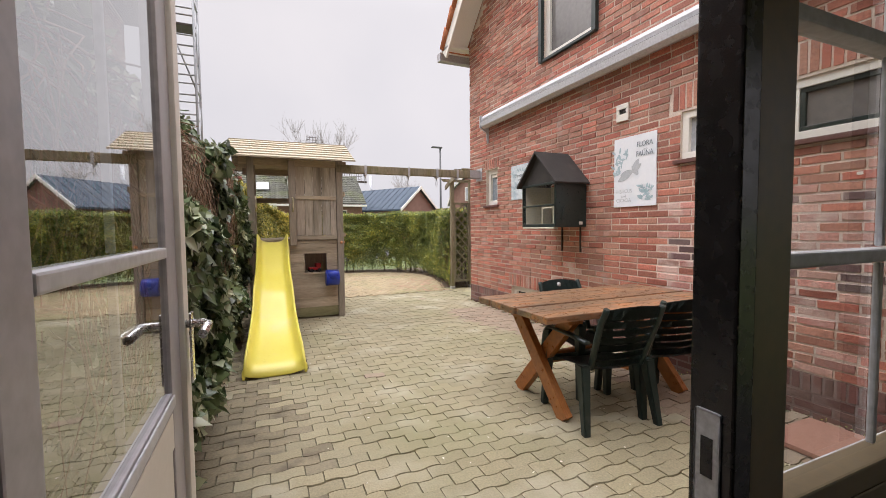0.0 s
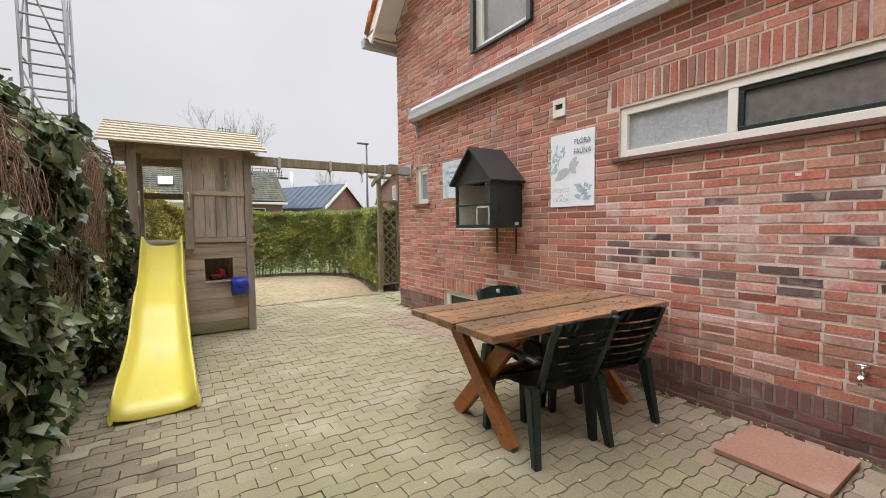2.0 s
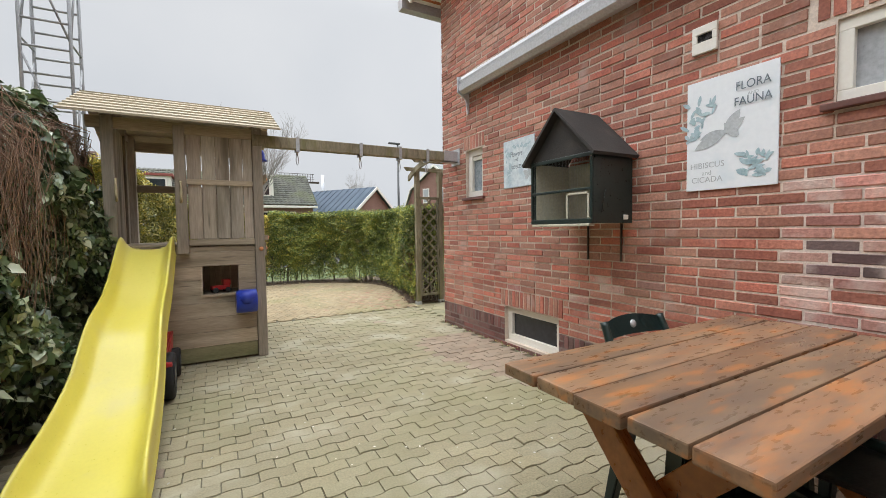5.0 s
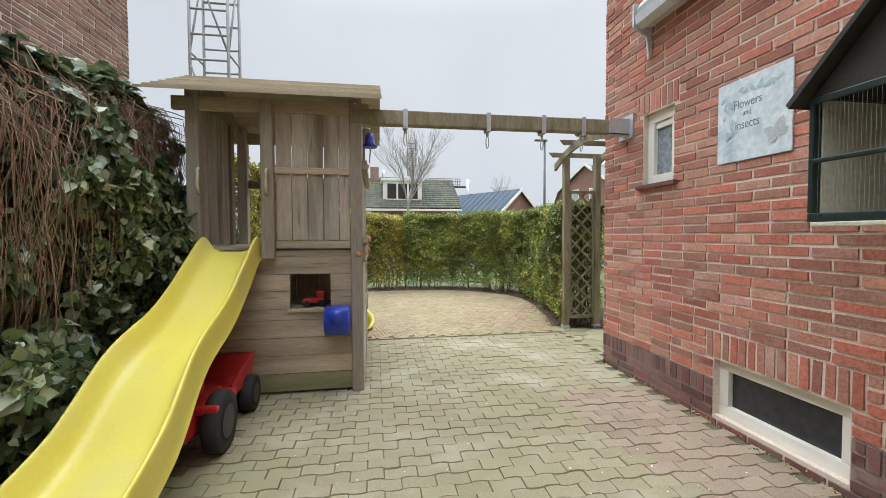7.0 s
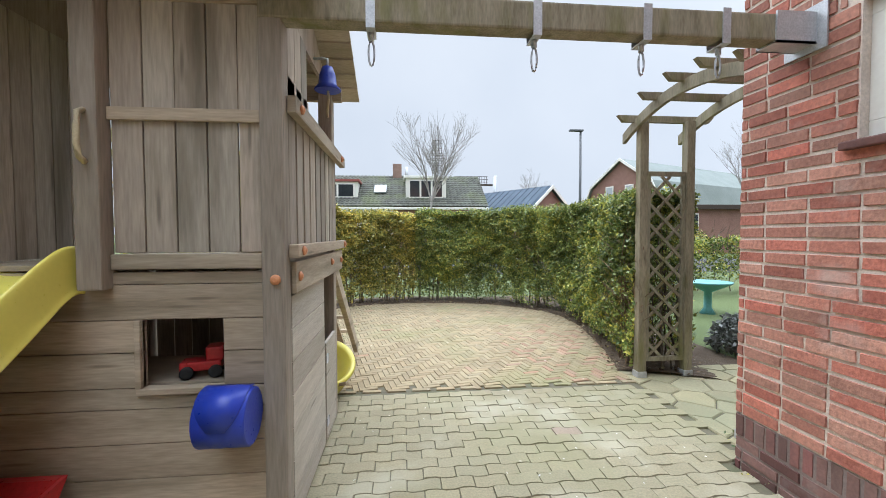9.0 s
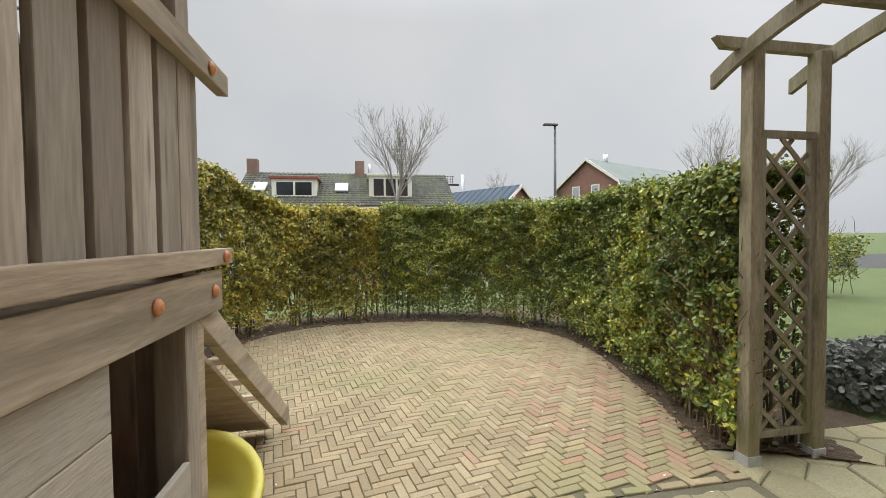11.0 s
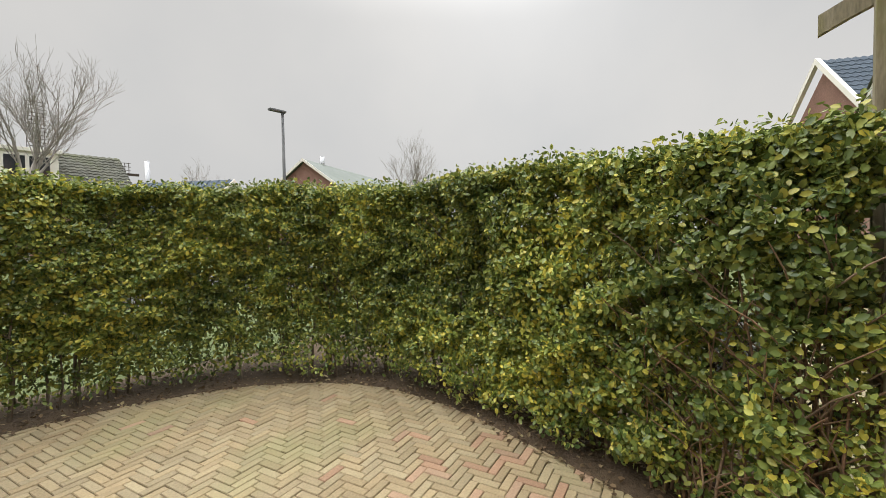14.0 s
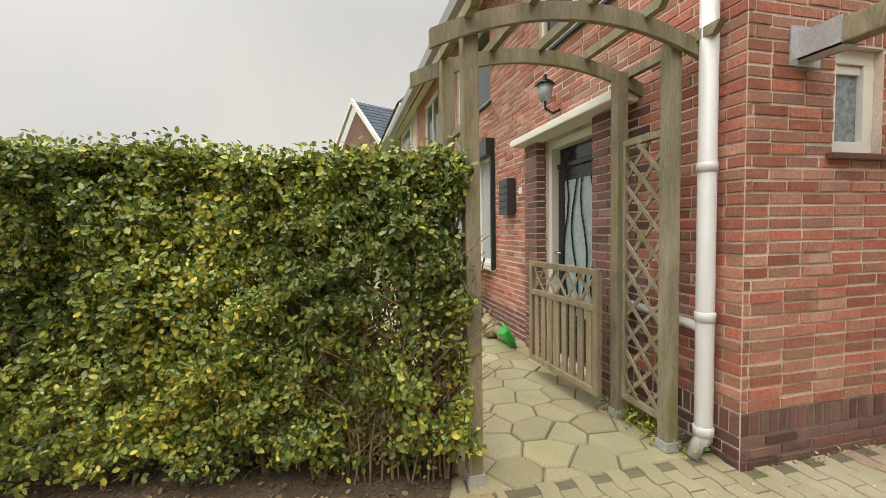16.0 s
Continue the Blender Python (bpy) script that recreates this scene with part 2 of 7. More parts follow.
M_GATE = mat("brown_weathered_gate_wood", (0.22, 0.17, 0.10), (0.37, 0.30, 0.195), 3, 24, 0.88, 0.4, 0.18, spots=(0.19, 0.165, 0.07), spot_scale=2.0, spot_amount=0.35, stretch=(5, 5, 1.0), grain=0.3)
M_YELLOW = mat("yellow_slide_plastic", (0.68, 0.58, 0.07), (0.76, 0.67, 0.13), 1.2, 60, 0.35, 0.02, spots=(0.66, 0.58, 0.20), spot_scale=2.5, spot_amount=0.2, grain=0.06)
M_BLUE = mat("blue_plastic", (0.02, 0.045, 0.36), (0.03, 0.06, 0.44), 3, 60, 0.35, 0.02, grain=0.1)
M_ROPE = mat("pale_rope", (0.5, 0.42, 0.26), (0.6, 0.52, 0.34), 30, 200, 0.9, 0.5)
M_ORANGE = mat("orange_bolt_cap", (0.55, 0.22, 0.09), (0.62, 0.28, 0.13), 9, 60, 0.5, 0.05)
M_STEEL = mat("galvanised_steel", (0.48, 0.50, 0.52), (0.62, 0.63, 0.65), 20, 120, 0.5, 0.1, metal=0.55)
M_CHROME = mat("brushed_chrome", (0.6, 0.6, 0.6), (0.7, 0.7, 0.7), 20, 120, 0.25, 0.04, metal=1.0)
M_RUBBER = mat("black_rubber", (0.014, 0.014, 0.014), (0.025, 0.025, 0.025), 20, 120, 0.8, 0.2)
M_TABLE = mat("red_brown_stained_wood", (0.15, 0.088, 0.052), (0.31, 0.19, 0.108), 2.2, 12, 0.32, 0.15, 0.25, spots=(0.12, 0.085, 0.062), spot_scale=2.0, spot_amount=0.5, stretch=(1.2, 5, 5), grain=0.35, spots2=(0.50, 0.19, 0.05))
M_TABLELEG = mat("red_brown_stained_legs", (0.30, 0.10, 0.026), (0.46, 0.175, 0.045), 4, 30, 0.33, 0.3, 0.1, spots=(0.16, 0.08, 0.04), spot_amount=0.2, stretch=(4, 1, 1))
M_CHAIR = mat("dark_green_plastic", (0.008, 0.020, 0.018), (0.014, 0.028, 0.025), 5, 80, 0.4, 0.1, spots=(0.05, 0.06, 0.055), spot_scale=8, spot_amount=0.05)
M_HEDGE = leaf_mat("hedge_leaves", (0.07, 0.12, 0.028), (0.29, 0.345, 0.08), (0.60, 0.52, 0.09))
M_HEDGE_Y = leaf_mat("autumn_hedge_leaves", (0.13, 0.15, 0.03), (0.42, 0.39, 0.085), (0.70, 0.53, 0.11))
M_IVY = leaf_mat("ivy_leaves", (0.04, 0.07, 0.025), (0.15, 0.20, 0.085), (0.46, 0.49, 0.34), 0.28)
M_LITTER = leaf_mat("leaf_litter", (0.10, 0.06, 0.03), (0.22, 0.15, 0.08), (0.42, 0.36, 0.2), 0.7)
M_PETAL = leaf_mat("pale_petals", (0.6, 0.55, 0.42), (0.75, 0.72, 0.65), (0.35, 0.3, 0.2), 0.7)
M_TWIG = mat("hedge_twigs", (0.09, 0.07, 0.05), (0.17, 0.135, 0.10), 20, 90, 0.9, 0.3, 0.2)
M_VINE = mat("dry_vine_stems", (0.17, 0.105, 0.065), (0.30, 0.20, 0.13), 20, 90, 0.9, 0.3, 0.3)
# bark of the distant trees, its tone lifted to put haze into the colour
M_BARK = mat("haze_paled_bark", (0.26, 0.235, 0.21), (0.36, 0.33, 0.30), 10, 60, 0.9, 0.4)
M_ROOF = mat("mossy_dark_roof_tiles", (0.06, 0.062, 0.05), (0.10, 0.10, 0.075), 2, 30, 0.85, 0.4, 0.25, spots=(0.11, 0.125, 0.05), spot_scale=0.6, spot_amount=0.4)
M_ROOF_BLUE = mat("slate_blue_roof", (0.06, 0.08, 0.105), (0.085, 0.11, 0.14), 1, 20, 0.8, 0.1, 0.08, spec=0.2)
M_ROOF_PALE = mat("pale_fibre_cement_roof", (0.21, 0.235, 0.215), (0.26, 0.285, 0.265), 0.6, 20, 0.9, 0.1, spec=0.2)
M_CHIMNEY = mat("sooty_chimney_brick", (0.20, 0.125, 0.095), (0.28, 0.185, 0.145), 3, 20, 0.9, 0.3)
M_NBRICK = mat("brown_brick", (0.20, 0.118, 0.09), (0.31, 0.185, 0.145), 6, 50, 0.9, 0.6, 0.28)
# brick of the distant houses, its red greyed: haze put into the colour
M_FARBRICK = mat("haze_dulled_red_brick", (0.23, 0.125, 0.098), (0.30, 0.17, 0.135), 2, 14, 0.9, 0.3)
M_ORANGE_TILE = mat("orange_verge_tile", (0.42, 0.13, 0.05), (0.5, 0.18, 0.08), 6, 60, 0.8, 0.3)
M_POLE = mat("grey_lacquered_pole", (0.10, 0.105, 0.11), (0.14, 0.145, 0.15), 3, 40, 0.6, 0.05)
M_SILL = mat("brown_sill_tile", (0.10, 0.045, 0.036), (0.15, 0.07, 0.055), 9, 60, 0.6, 0.2, 0.2)
M_MOSSBOARD = mat("mossy_green_board", (0.16, 0.15, 0.07), (0.26, 0.235, 0.13), 3, 30, 0.88, 0.4, 0.1, spots=(0.12, 0.13, 0.045), spot_scale=2.0, spot_amount=0.5, stretch=(0.8, 0.8, 4), grain=0.3)
M_SCAF = mat("dull_aluminium_tube", (0.27, 0.28, 0.29), (0.36, 0.37, 0.38), 6, 60, 0.55, 0.05, metal=0.3)
M_DGREY = mat("dark_grey_enamel", (0.035, 0.036, 0.04), (0.05, 0.052, 0.056), 4, 60, 0.4, 0.05)
M_DARKGLASS = mat("dark_window_pane", (0.02, 0.023, 0.027), (0.035, 0.04, 0.045), 2, 20, 0.06, 0.0)
M_CURTAIN = mat("frosted_pane", (0.34, 0.36, 0.38), (0.44, 0.46, 0.48), 5, 45, 0.35, 0.15)
M_RED = mat("red_toy_plastic", (0.42, 0.018, 0.02), (0.5, 0.03, 0.03), 4, 60, 0.35, 0.05)
M_SLABRED = mat("red_concrete_slab", (0.36, 0.18, 0.13), (0.42, 0.235, 0.175), 3, 80, 0.9, 0.4, spots=(0.45, 0.33, 0.27), spot_amount=0.2)


# ---- mesh helpers ----
def box(bm, x0, y0, z0, x1, y1, z1, m=None):
    vs = [bm.verts.new((x, y, z)) for x in (x0, x1) for y in (y0, y1) for z in (z0, z1)]
    if m is not None:
        for v in vs:
            v.co = m @ v.co
    for f in ((0, 1, 3, 2), (4, 6, 7, 5), (0, 4, 5, 1), (2, 3, 7, 6), (0, 2, 6, 4), (1, 5, 7, 3)):
        bm.faces.new([vs[i] for i in f])
    return vs


def rounded(x0, y0, z0, x1, y1, z1, r=0.006, seg=2, m=None):
    """A board or block with softened edges."""
    bm = bmesh.new()
    box(bm, x0, y0, z0, x1, y1, z1)
    bmesh.ops.recalc_face_normals(bm, faces=bm.faces)
    bmesh.ops.bevel(bm, geom=bm.edges[:], offset=r, segments=seg, affect="EDGES", profile=0.6)
    if m is not None:
        bm.transform(m)
    return bm


def bar(a, b, w, h, up=(0, 0, 1), r=0.005):
    """A beam of section w (sideways) by h (upwards) from a to b."""
    a, b = Vector(a), Vector(b)
    d = (b - a).normalized()
    side = d.cross(Vector(up)).normalized()
    top = side.cross(d)
    m = Matrix((side, d, top)).transposed().to_4x4()
    m.translation = a
    return rounded(-w / 2, 0, -h / 2, w / 2, (b - a).length, h / 2, r, 2, m)


def tube(bm, pts, r, seg=8, taper=None, caps=True):
    """A round tube along points; taper gives the end radius."""
    pts = [Vector(p) for p in pts]
    rings = []
    for i, p in enumerate(pts):
        d = (pts[min(i + 1, len(pts) - 1)] - pts[max(i - 1, 0)]).normalized()
        s = d.cross(Vector((0, 0, 1)) if abs(d.z) < 0.9 else Vector((1, 0, 0))).normalized()
        t = s.cross(d)
        q = r if taper is None else r + (taper - r) * i / max(1, len(pts) - 1)
        rings.append([bm.verts.new(p + q * (math.cos(k * 2 * math.pi / seg) * s + math.sin(k * 2 * math.pi / seg) * t)) for k in range(seg)])
    for r0, r1 in zip(rings, rings[1:]):
        for k in range(seg):
            bm.faces.new((r0[k], r0[(k + 1) % seg], r1[(k + 1) % seg], r1[k])).smooth = True
    if caps:
        bm.faces.new(rings[0][::-1])
        bm.faces.new(rings[-1])


def lathe(bm, prof, seg=20, m=None):
    """Turns (radius, height) pairs round z."""
    rings = []
    for r, z in prof:
        rings.append([bm.verts.new((r * math.cos(k * 2 * math.pi / seg), r * math.sin(k * 2 * math.pi / seg), z)) for k in range(seg)])
    for a, b in zip(rings, rings[1:]):
        for k in range(seg):
            bm.faces.new((a[k], a[(k + 1) % seg], b[(k + 1) % seg], b[k])).smooth = True
    bm.faces.new(rings[0][::-1])
    bm.faces.new(rings[-1])
    if m is not None:
        bm.transform(m)


def prism(bm, outline, d0, d1, axis="y"):
    """A flat outline of (u, z) given depth along an axis."""
    def at(u, z, d):
        return (u, d, z) if axis == "y" else (d, u, z) if axis == "x" else (u, z, d)
    a = [bm.verts.new(at(u, z, d0)) for u, z in outline]
    b = [bm.verts.new(at(u, z, d1)) for u, z in outline]
    bm.faces.new(a)
    bm.faces.new(b[::-1])
    for i in range(len(a)):
        j = (i + 1) % len(a)
        bm.faces.new((a[i], b[i], b[j], a[j]))
    bmesh.ops.recalc_face_normals(bm, faces=bm.faces)


def part(name, bm, material, parent=None, label="", kind="", category="", group=""):
    """Links a bmesh as one mesh object under a thing or part."""
    me = bpy.data.meshes.new(name)
    bm.to_mesh(me)
    bm.free()
    me.materials.append(material)
    ob = new(name, me)
    ob.parent = parent
    return tagged(ob, label, category, group, kind)


def raw(name, verts, faces, material, parent=None, label="", kind="", category=""):
    me = bpy.data.meshes.new(name)
    me.from_pydata(verts, [], faces)
    me.materials.append(material)
    ob = new(name, me)
    ob.parent = parent
    return tagged(ob, label, category, "", kind)


def piece(name, mesh, parent, m):
    ob = new(name, mesh)
    ob.parent = parent
    ob.matrix_basis = m
    return ob


def thing(name, x, y, z, rz=0.0, label="", category="", group="", kind=""):
    ob = new(name)
    ob.empty_display_size = 0.1
    ob.matrix_basis = pose(x, y, z, 0, 0, rz)
    return tagged(ob, label, category, group, kind)


def slab(name, material, x0, y0, z0, x1, y1, z1, parent=None, label="", kind="", category="", r=0.004, group=""):
    return part(name, rounded(x0, y0, z0, x1, y1, z1, r) if r else boxed(x0, y0, z0, x1, y1, z1), material, parent, label, kind, category, group)


def boxed(*v):
    bm = bmesh.new()
    box(bm, *v)
    return bm


def rects(u0, u1, z0, z1, holes):
    """The rectangle less its holes, as rectangles."""
    us = sorted({u0, u1, *[v for h in holes for v in h[:2] if u0 < v < u1]})
    out = []
    for a, b in zip(us, us[1:]):
        zs = [(z0, z1)]
        for h0, h1, k0, k1 in holes:
            if h0 < (a + b) / 2 < h1:
                zs = [q for s, e in zs for q in ((s, min(e, k0)), (max(s, k1), e)) if q[1] - q[0] > 1e-4]
        out += [(a, b, s, e) for s, e in zs]
    return out


# ---- house: side wall, front wall ----
WX, FY = 3.98, 7.70          # outer faces of side wall (faces -x) and front wall (faces +y)
COURSE, BL = 0.0635, 0.222   # course height, stretcher pitch
EAVE, SLOPE = 4.5, 0.95
SIDE_HOLES = [(1.90, 3.655, 1.86, 2.27), (4.70, 5.58, 3.42, 4.80), (6.76, 7.115, 1.64, 2.21), (5.56, 6.36, 0.05, 0.42)]
FRONT_HOLES = [(5.14, 6.06, 0.0, 2.09), (7.50, 9.60, 0.72, 2.30), (10.4, 12.2, 0.72, 2.30), (5.0, 6.2, 2.95, 4.1), (7.6, 9.2, 2.95, 4.1), (10.6, 12.0, 2.95, 4.1)]


def gable_top(u):
    return EAVE + max(0.0, FY - u) * SLOPE


def wall_core(name, holes, u0, u1, z1, axis, face, inward, thick=0.24, top=None):
    bm = bmesh.new()
    for a, b, s, e in rects(u0, u1, -0.3, z1, holes):
        if top is None:
            outline = [(a, s), (b, s), (b, e), (a, e)]
        else:
            ea, eb = min(e, top(a)), min(e, top(b))
            outline = [(a, s), (b, s), (b, max(s + 0.001, eb)), (a, max(s + 0.001, ea))]
        prism(bm, outline, face, face + inward * thick, axis)
    return part(name, bm, M_MORTAR, None, "mortar core of the house wall", "structure", "wall")


wall_west = wall_core("wall_west", SIDE_HOLES, 0.0, FY - 0.008, 8.0, "x", WX + 0.0055, 1, top=lambda u: gable_top(u) - 0.02)
for a, b in ((1.56, 5.555), (6.365, FY - 0.012)):
    part("plinth_mortar", boxed(WX + 0.0038, a, 0.0, WX + 0.0054, b, 0.285), M_DARKMORTAR, wall_west)
part("patch_mortar", boxed(WX + 0.0038, 1.56, 0.62, WX + 0.0054, 3.85, 1.60), M_PALEMORTAR, wall_west)
tagged(wall_west, "red brick gable wall of the house with pale joints", "wall")
wall_north = wall_core("wall_north", FRONT_HOLES, WX + 0.26, 16.0, EAVE, "y", FY - 0.005, -1)
tagged(wall_north, "red brick front wall of the house", "wall")


def brick_rows(u0, u1, z1, holes, soldiers, top=None, seed=1):
    """Bricks (u0, u1, z0, z1, kind) in running bond round the holes, upright soldier bricks over some of them."""
    rng = random.Random(seed)
    out, blocked = [], [*holes]
    for a, b, z, h in soldiers:
        blocked.append((a, b, z, z + h))
        n = max(1, round((b - a) / 0.062))
        out += [(a + (b - a) * i / n, a + (b - a) * (i + 1) / n, z, z + h, "soldier") for i in range(n)]
    for c in range(int(z1 / COURSE) + 1):
        z, u = c * COURSE - 0.03, u0 - (BL / 2 if c % 2 else 0) - rng.uniform(0, 0.012)
        while u < u1:
            length = BL if rng.random() > 0.015 else BL / 2
            a, b = max(u, u0), min(u + length, u1)
            u += length
            spans = [(a, b)]
            for h0, h1, k0, k1 in blocked:
                if k0 - 0.02 < z + COURSE / 2 < k1 + 0.02:
                    spans = [q for s, e in spans for q in ((s, min(e, h0)), (max(s, h1), e)) if q[1] - q[0] > 0.025]
            for s, e in spans:
                if e - s > 0.03 and (top is None or z + COURSE < top(e) - 0.01):
                    out.append((s, e, z, z + COURSE, "stretcher"))
    return out


def lay(bricks, place, pick, parent, sort):
    """Lays bricks: those that pick() names become single pieces on shared meshes, the others are joined by sort."""
    rng = random.Random(5)
    joined, shared, count = {}, {}, 0
    corners = [(s, d, t) for s in (0, 1) for d in (0, 1) for t in (0, 1)]
    quads = ((0, 1, 3, 2), (4, 6, 7, 5), (0, 4, 5, 1), (2, 3, 7, 6), (0, 2, 6, 4), (1, 5, 7, 3))
    for a, b, z0, z1, kind in bricks:
        material = sort((a + b) / 2, (z0 + z1) / 2, kind, rng)
        joint = 0.0062 if material in (M_BRICK_OLD, M_BRICK_BLACK) else 0.0052
        a, b, z0, z1 = a + 0.0052, b - 0.0052, z0 + joint, z1 - joint
        depth = rng.uniform(-0.0025, 0.0045)
        if kind == "stretcher" and count < 300 and pick((a + b) / 2, (z0 + z1) / 2):
            key = (round(b - a, 2), round(z1 - z0, 3), material.name)
            if key not in shared:
                bm = rounded(-(b - a) / 2, -0.02, -(z1 - z0) / 2, (b - a) / 2, 0.0, (z1 - z0) / 2, 0.004, 1)
                me = bpy.data.meshes.new("brick")
                bm.to_mesh(me)
                bm.free()
                me.materials.append(material)
                shared[key] = me
            piece("brick", shared[key], parent, place((a + b) / 2, depth, (z0 + z1) / 2) @ pose(0, 0, 0, 0, rng.uniform(-0.5, 0.5), 0))
            count += 1
            continue
        vs, fs = joined.setdefault(material.name, ([], []))
        k, m = len(vs), place(0, 0, 0)
        sh = 0.0035
        for s, d, t in corners:
            e = sh if d else 0.0
            rag = 0.004 if material in (M_BRICK_OLD, M_BRICK_BLACK) else 0.0026
            vs.append(m @ Vector(((b - e) if s else (a + e), depth if d else -0.02, (z1 - e) if t else (z0 + e))) + Vector((0, rng.uniform(-rag, rag), rng.uniform(-rag, rag))))
        fs += [[k + i for i in q] for q in quads]
    for name, (vs, fs) in joined.items():
        raw("brickwork", [tuple(v) for v in vs], fs, bpy.data.materials[name], parent, kind="stuff")


def side_place(u, d, z):
    return Matrix(((0, -1, 0, WX - d), (1, 0, 0, u), (0, 0, 1, z), (0, 0, 0, 1)))


def front_place(u, d, z):
    return Matrix.Translation((u, FY + d, z))
OLD = (0.0, 3.85, 0.86, 1.58)    # y and z of the patch of salvaged brick


def side_sort(u, z, kind, rng):
    if z < 0.285:
        return M_BRICK_DARK
    if kind == "stretcher" and u < OLD[1] and z < OLD[3]:
        k = rng.random()
        if z > OLD[2]:
            dark = 0.16 + 0.30 * max(0.0, math.sin(u * 3.1 + 0.6) * math.sin(z * 7.0 + u))
            return M_BRICK_BLACK if k < dark else M_BRICK_OLD if k < 0.8 else M_BRICK
        return M_BRICK_OLD if k < (0.5 if z > 0.62 else 0.12) else M_BRICK
    if 4.5 < u < 6.6 and 0.58 < z < 0.95 and rng.random() < 0.3 - abs(z - 0.75):
        return M_BRICK_OLD
    return M_BRICK


def front_sort(u, z, kind, rng):
    if z < 0.285 or 4.72 < u < 5.02 and z < 2.1 or 6.05 < u < 6.35 and z < 2.1:
        return M_BRICK_DARK
    return M_BRICK


side_bricks = brick_rows(1.55, FY - 0.004, 5.9, SIDE_HOLES, [(1.80, 3.74, 2.285, 0.225), (4.62, 5.73, 4.8, 0.2), (6.71, 7.165, 2.215, 0.168), (5.5, 6.42, 0.425, 0.18), (1.55, 5.49, 0.1605, 0.127), (6.43, FY - 0.004, 0.1605, 0.127)], gable_top, 3)
front_bricks = brick_rows(WX + 0.004, 13.0, EAVE, FRONT_HOLES, [(7.4, 9.7, 2.305, 0.2065), (5.0, 6.2, 4.1, 0.2), (WX + 0.004, 4.85, 0.1605, 0.127)], None, 4)

# big window in the side wall: two lights, one with a dark green sash
def window(name, holder_label, u0, u1, z0, z1, face, axis, lights, frame_mat=M_WHITE, fw=0.055, sill=None, sashes=None, out=0.0):
    """A framed window in a wall: lights are the relative widths of its panes. axis 'x': u runs along y, outside is -x; 'y': u along x, outside is +y."""
    w = thing(name, 0, 0, 0, 0, holder_label, "window", kind="structure")
    s = -1 if axis == "x" else 1

    def put(pname, a, b, c, d, d0, d1, m, parent, r=0.004, label=""):
        e, f = face + s * d0, face + s * d1
        e, f = min(e, f), max(e, f)
        bm = rounded(e, a, c, f, b, d, r) if axis == "x" else rounded(a, e, c, b, f, d, r)
        return part(pname, bm, m, parent, label)

    d0, d1 = -0.10 + out, -0.03 + out
    put("frame_head", u0, u1, z1 - fw, z1, d0, d1, frame_mat, w)
    put("frame_bottom", u0, u1, z0, z0 + fw, d0, d1, frame_mat, w)
    put("frame_side", u0, u0 + fw, z0 + fw, z1 - fw, d0, d1, frame_mat, w)
    put("frame_side", u1 - fw, u1, z0 + fw, z1 - fw, d0, d1, frame_mat, w)
    if sill:
        put("window_sill", u0 - 0.05, u1 + 0.05, z0 - 0.035, z0, -0.06, 0.035, sill, w, 0.006)
    total, u, inner = sum(lights), u0 + fw, u1 - u0 - 2 * fw - fw * (len(lights) - 1)
    for i, k in enumerate(lights):
        v = u + inner * k / total
        if i:
            put("mullion", u - fw, u, z0 + fw, z1 - fw, d0, d1 - 0.003, frame_mat, w)
        pane_m = (sashes or {}).get(i, (None, M_DARKGLASS))
        a, b, c, d = u, v, z0 + fw, z1 - fw
        if pane_m[0]:
            t = 0.032
            sash = put("sash", a, b, d - t, d, d0 + 0.02, d1 - 0.012, pane_m[0], w)
            put("sash_bottom", a, b, c, c + t, d0 + 0.02, d1 - 0.012, pane_m[0], w)
            put("sash_side", a, a + t, c + t, d - t, d0 + 0.02, d1 - 0.012, pane_m[0], w)
            put("sash_side", b - t, b, c + t, d - t, d0 + 0.02, d1 - 0.012, pane_m[0], w)
            a, b, c, d = a + t, b - t, c + t, d - t
        put("pane", a, b, c, d, d0 + 0.03, d0 + 0.036, pane_m[1], w, 0.001)
        u = v + fw
    return w


M_PANEGREY = mat("grey_pane_with_blind", (0.15, 0.14, 0.135), (0.19, 0.18, 0.17), 2, 20, 0.12, 0.0)
M_LEAD = mat("leaded_pane", (0.10, 0.13, 0.15), (0.34, 0.38, 0.41), 28, 60, 0.12, 0.2)
window("window_1", "cream wooden strip window with a dark green sash in the brick wall", 1.90, 3.655, 1.86, 2.27, WX, "x", [0.85, 0.75], M_WHITE, 0.06, M_SILL, {0: (M_GREEN, M_PANEGREY), 1: (None, M_CURTAIN)}, 0.01)
window_2 = window("window_2", "cream upstairs window with a dark green surround", 4.70, 5.58, 3.42, 4.80, WX, "x", [1], M_WHITE, 0.07, M_GREEN, {0: (None, M_PANEGREY)})
for a, b in ((4.635, 4.697), (5.583, 5.645)):
    slab("surround", M_GREEN, WX - 0.05, a, 3.39, WX - 0.002, b, 4.86, window_2, r=0.004)
window_3 = window("window_3", "small cream window with a leaded pane", 6.76, 7.115, 1.64, 2.21, WX, "x", [1], M_WHITE, 0.075, M_SILL, {0: (None, M_LEAD)}, -0.015)
slab("rolled_blind", M_WHITE, WX + 0.06, 6.84, 2.085, WX + 0.078, 7.035, 2.13, window_3, "rolled white blind")
window("window_4", "low cream cellar window at the paving", 5.56, 6.36, 0.05, 0.42, WX, "x", [1], M_WHITE, 0.07, None, {0: (None, M_DARKGLASS)}, -0.02)
window("window_5", "cream front window with a dark green shutter box", 7.50, 9.60, 0.72, 2.30, FY, "y", [1, 1, 1], M_WHITE, 0.07, M_WHITE, {k: (M_WHITE, M_CURTAIN) for k in range(3)})
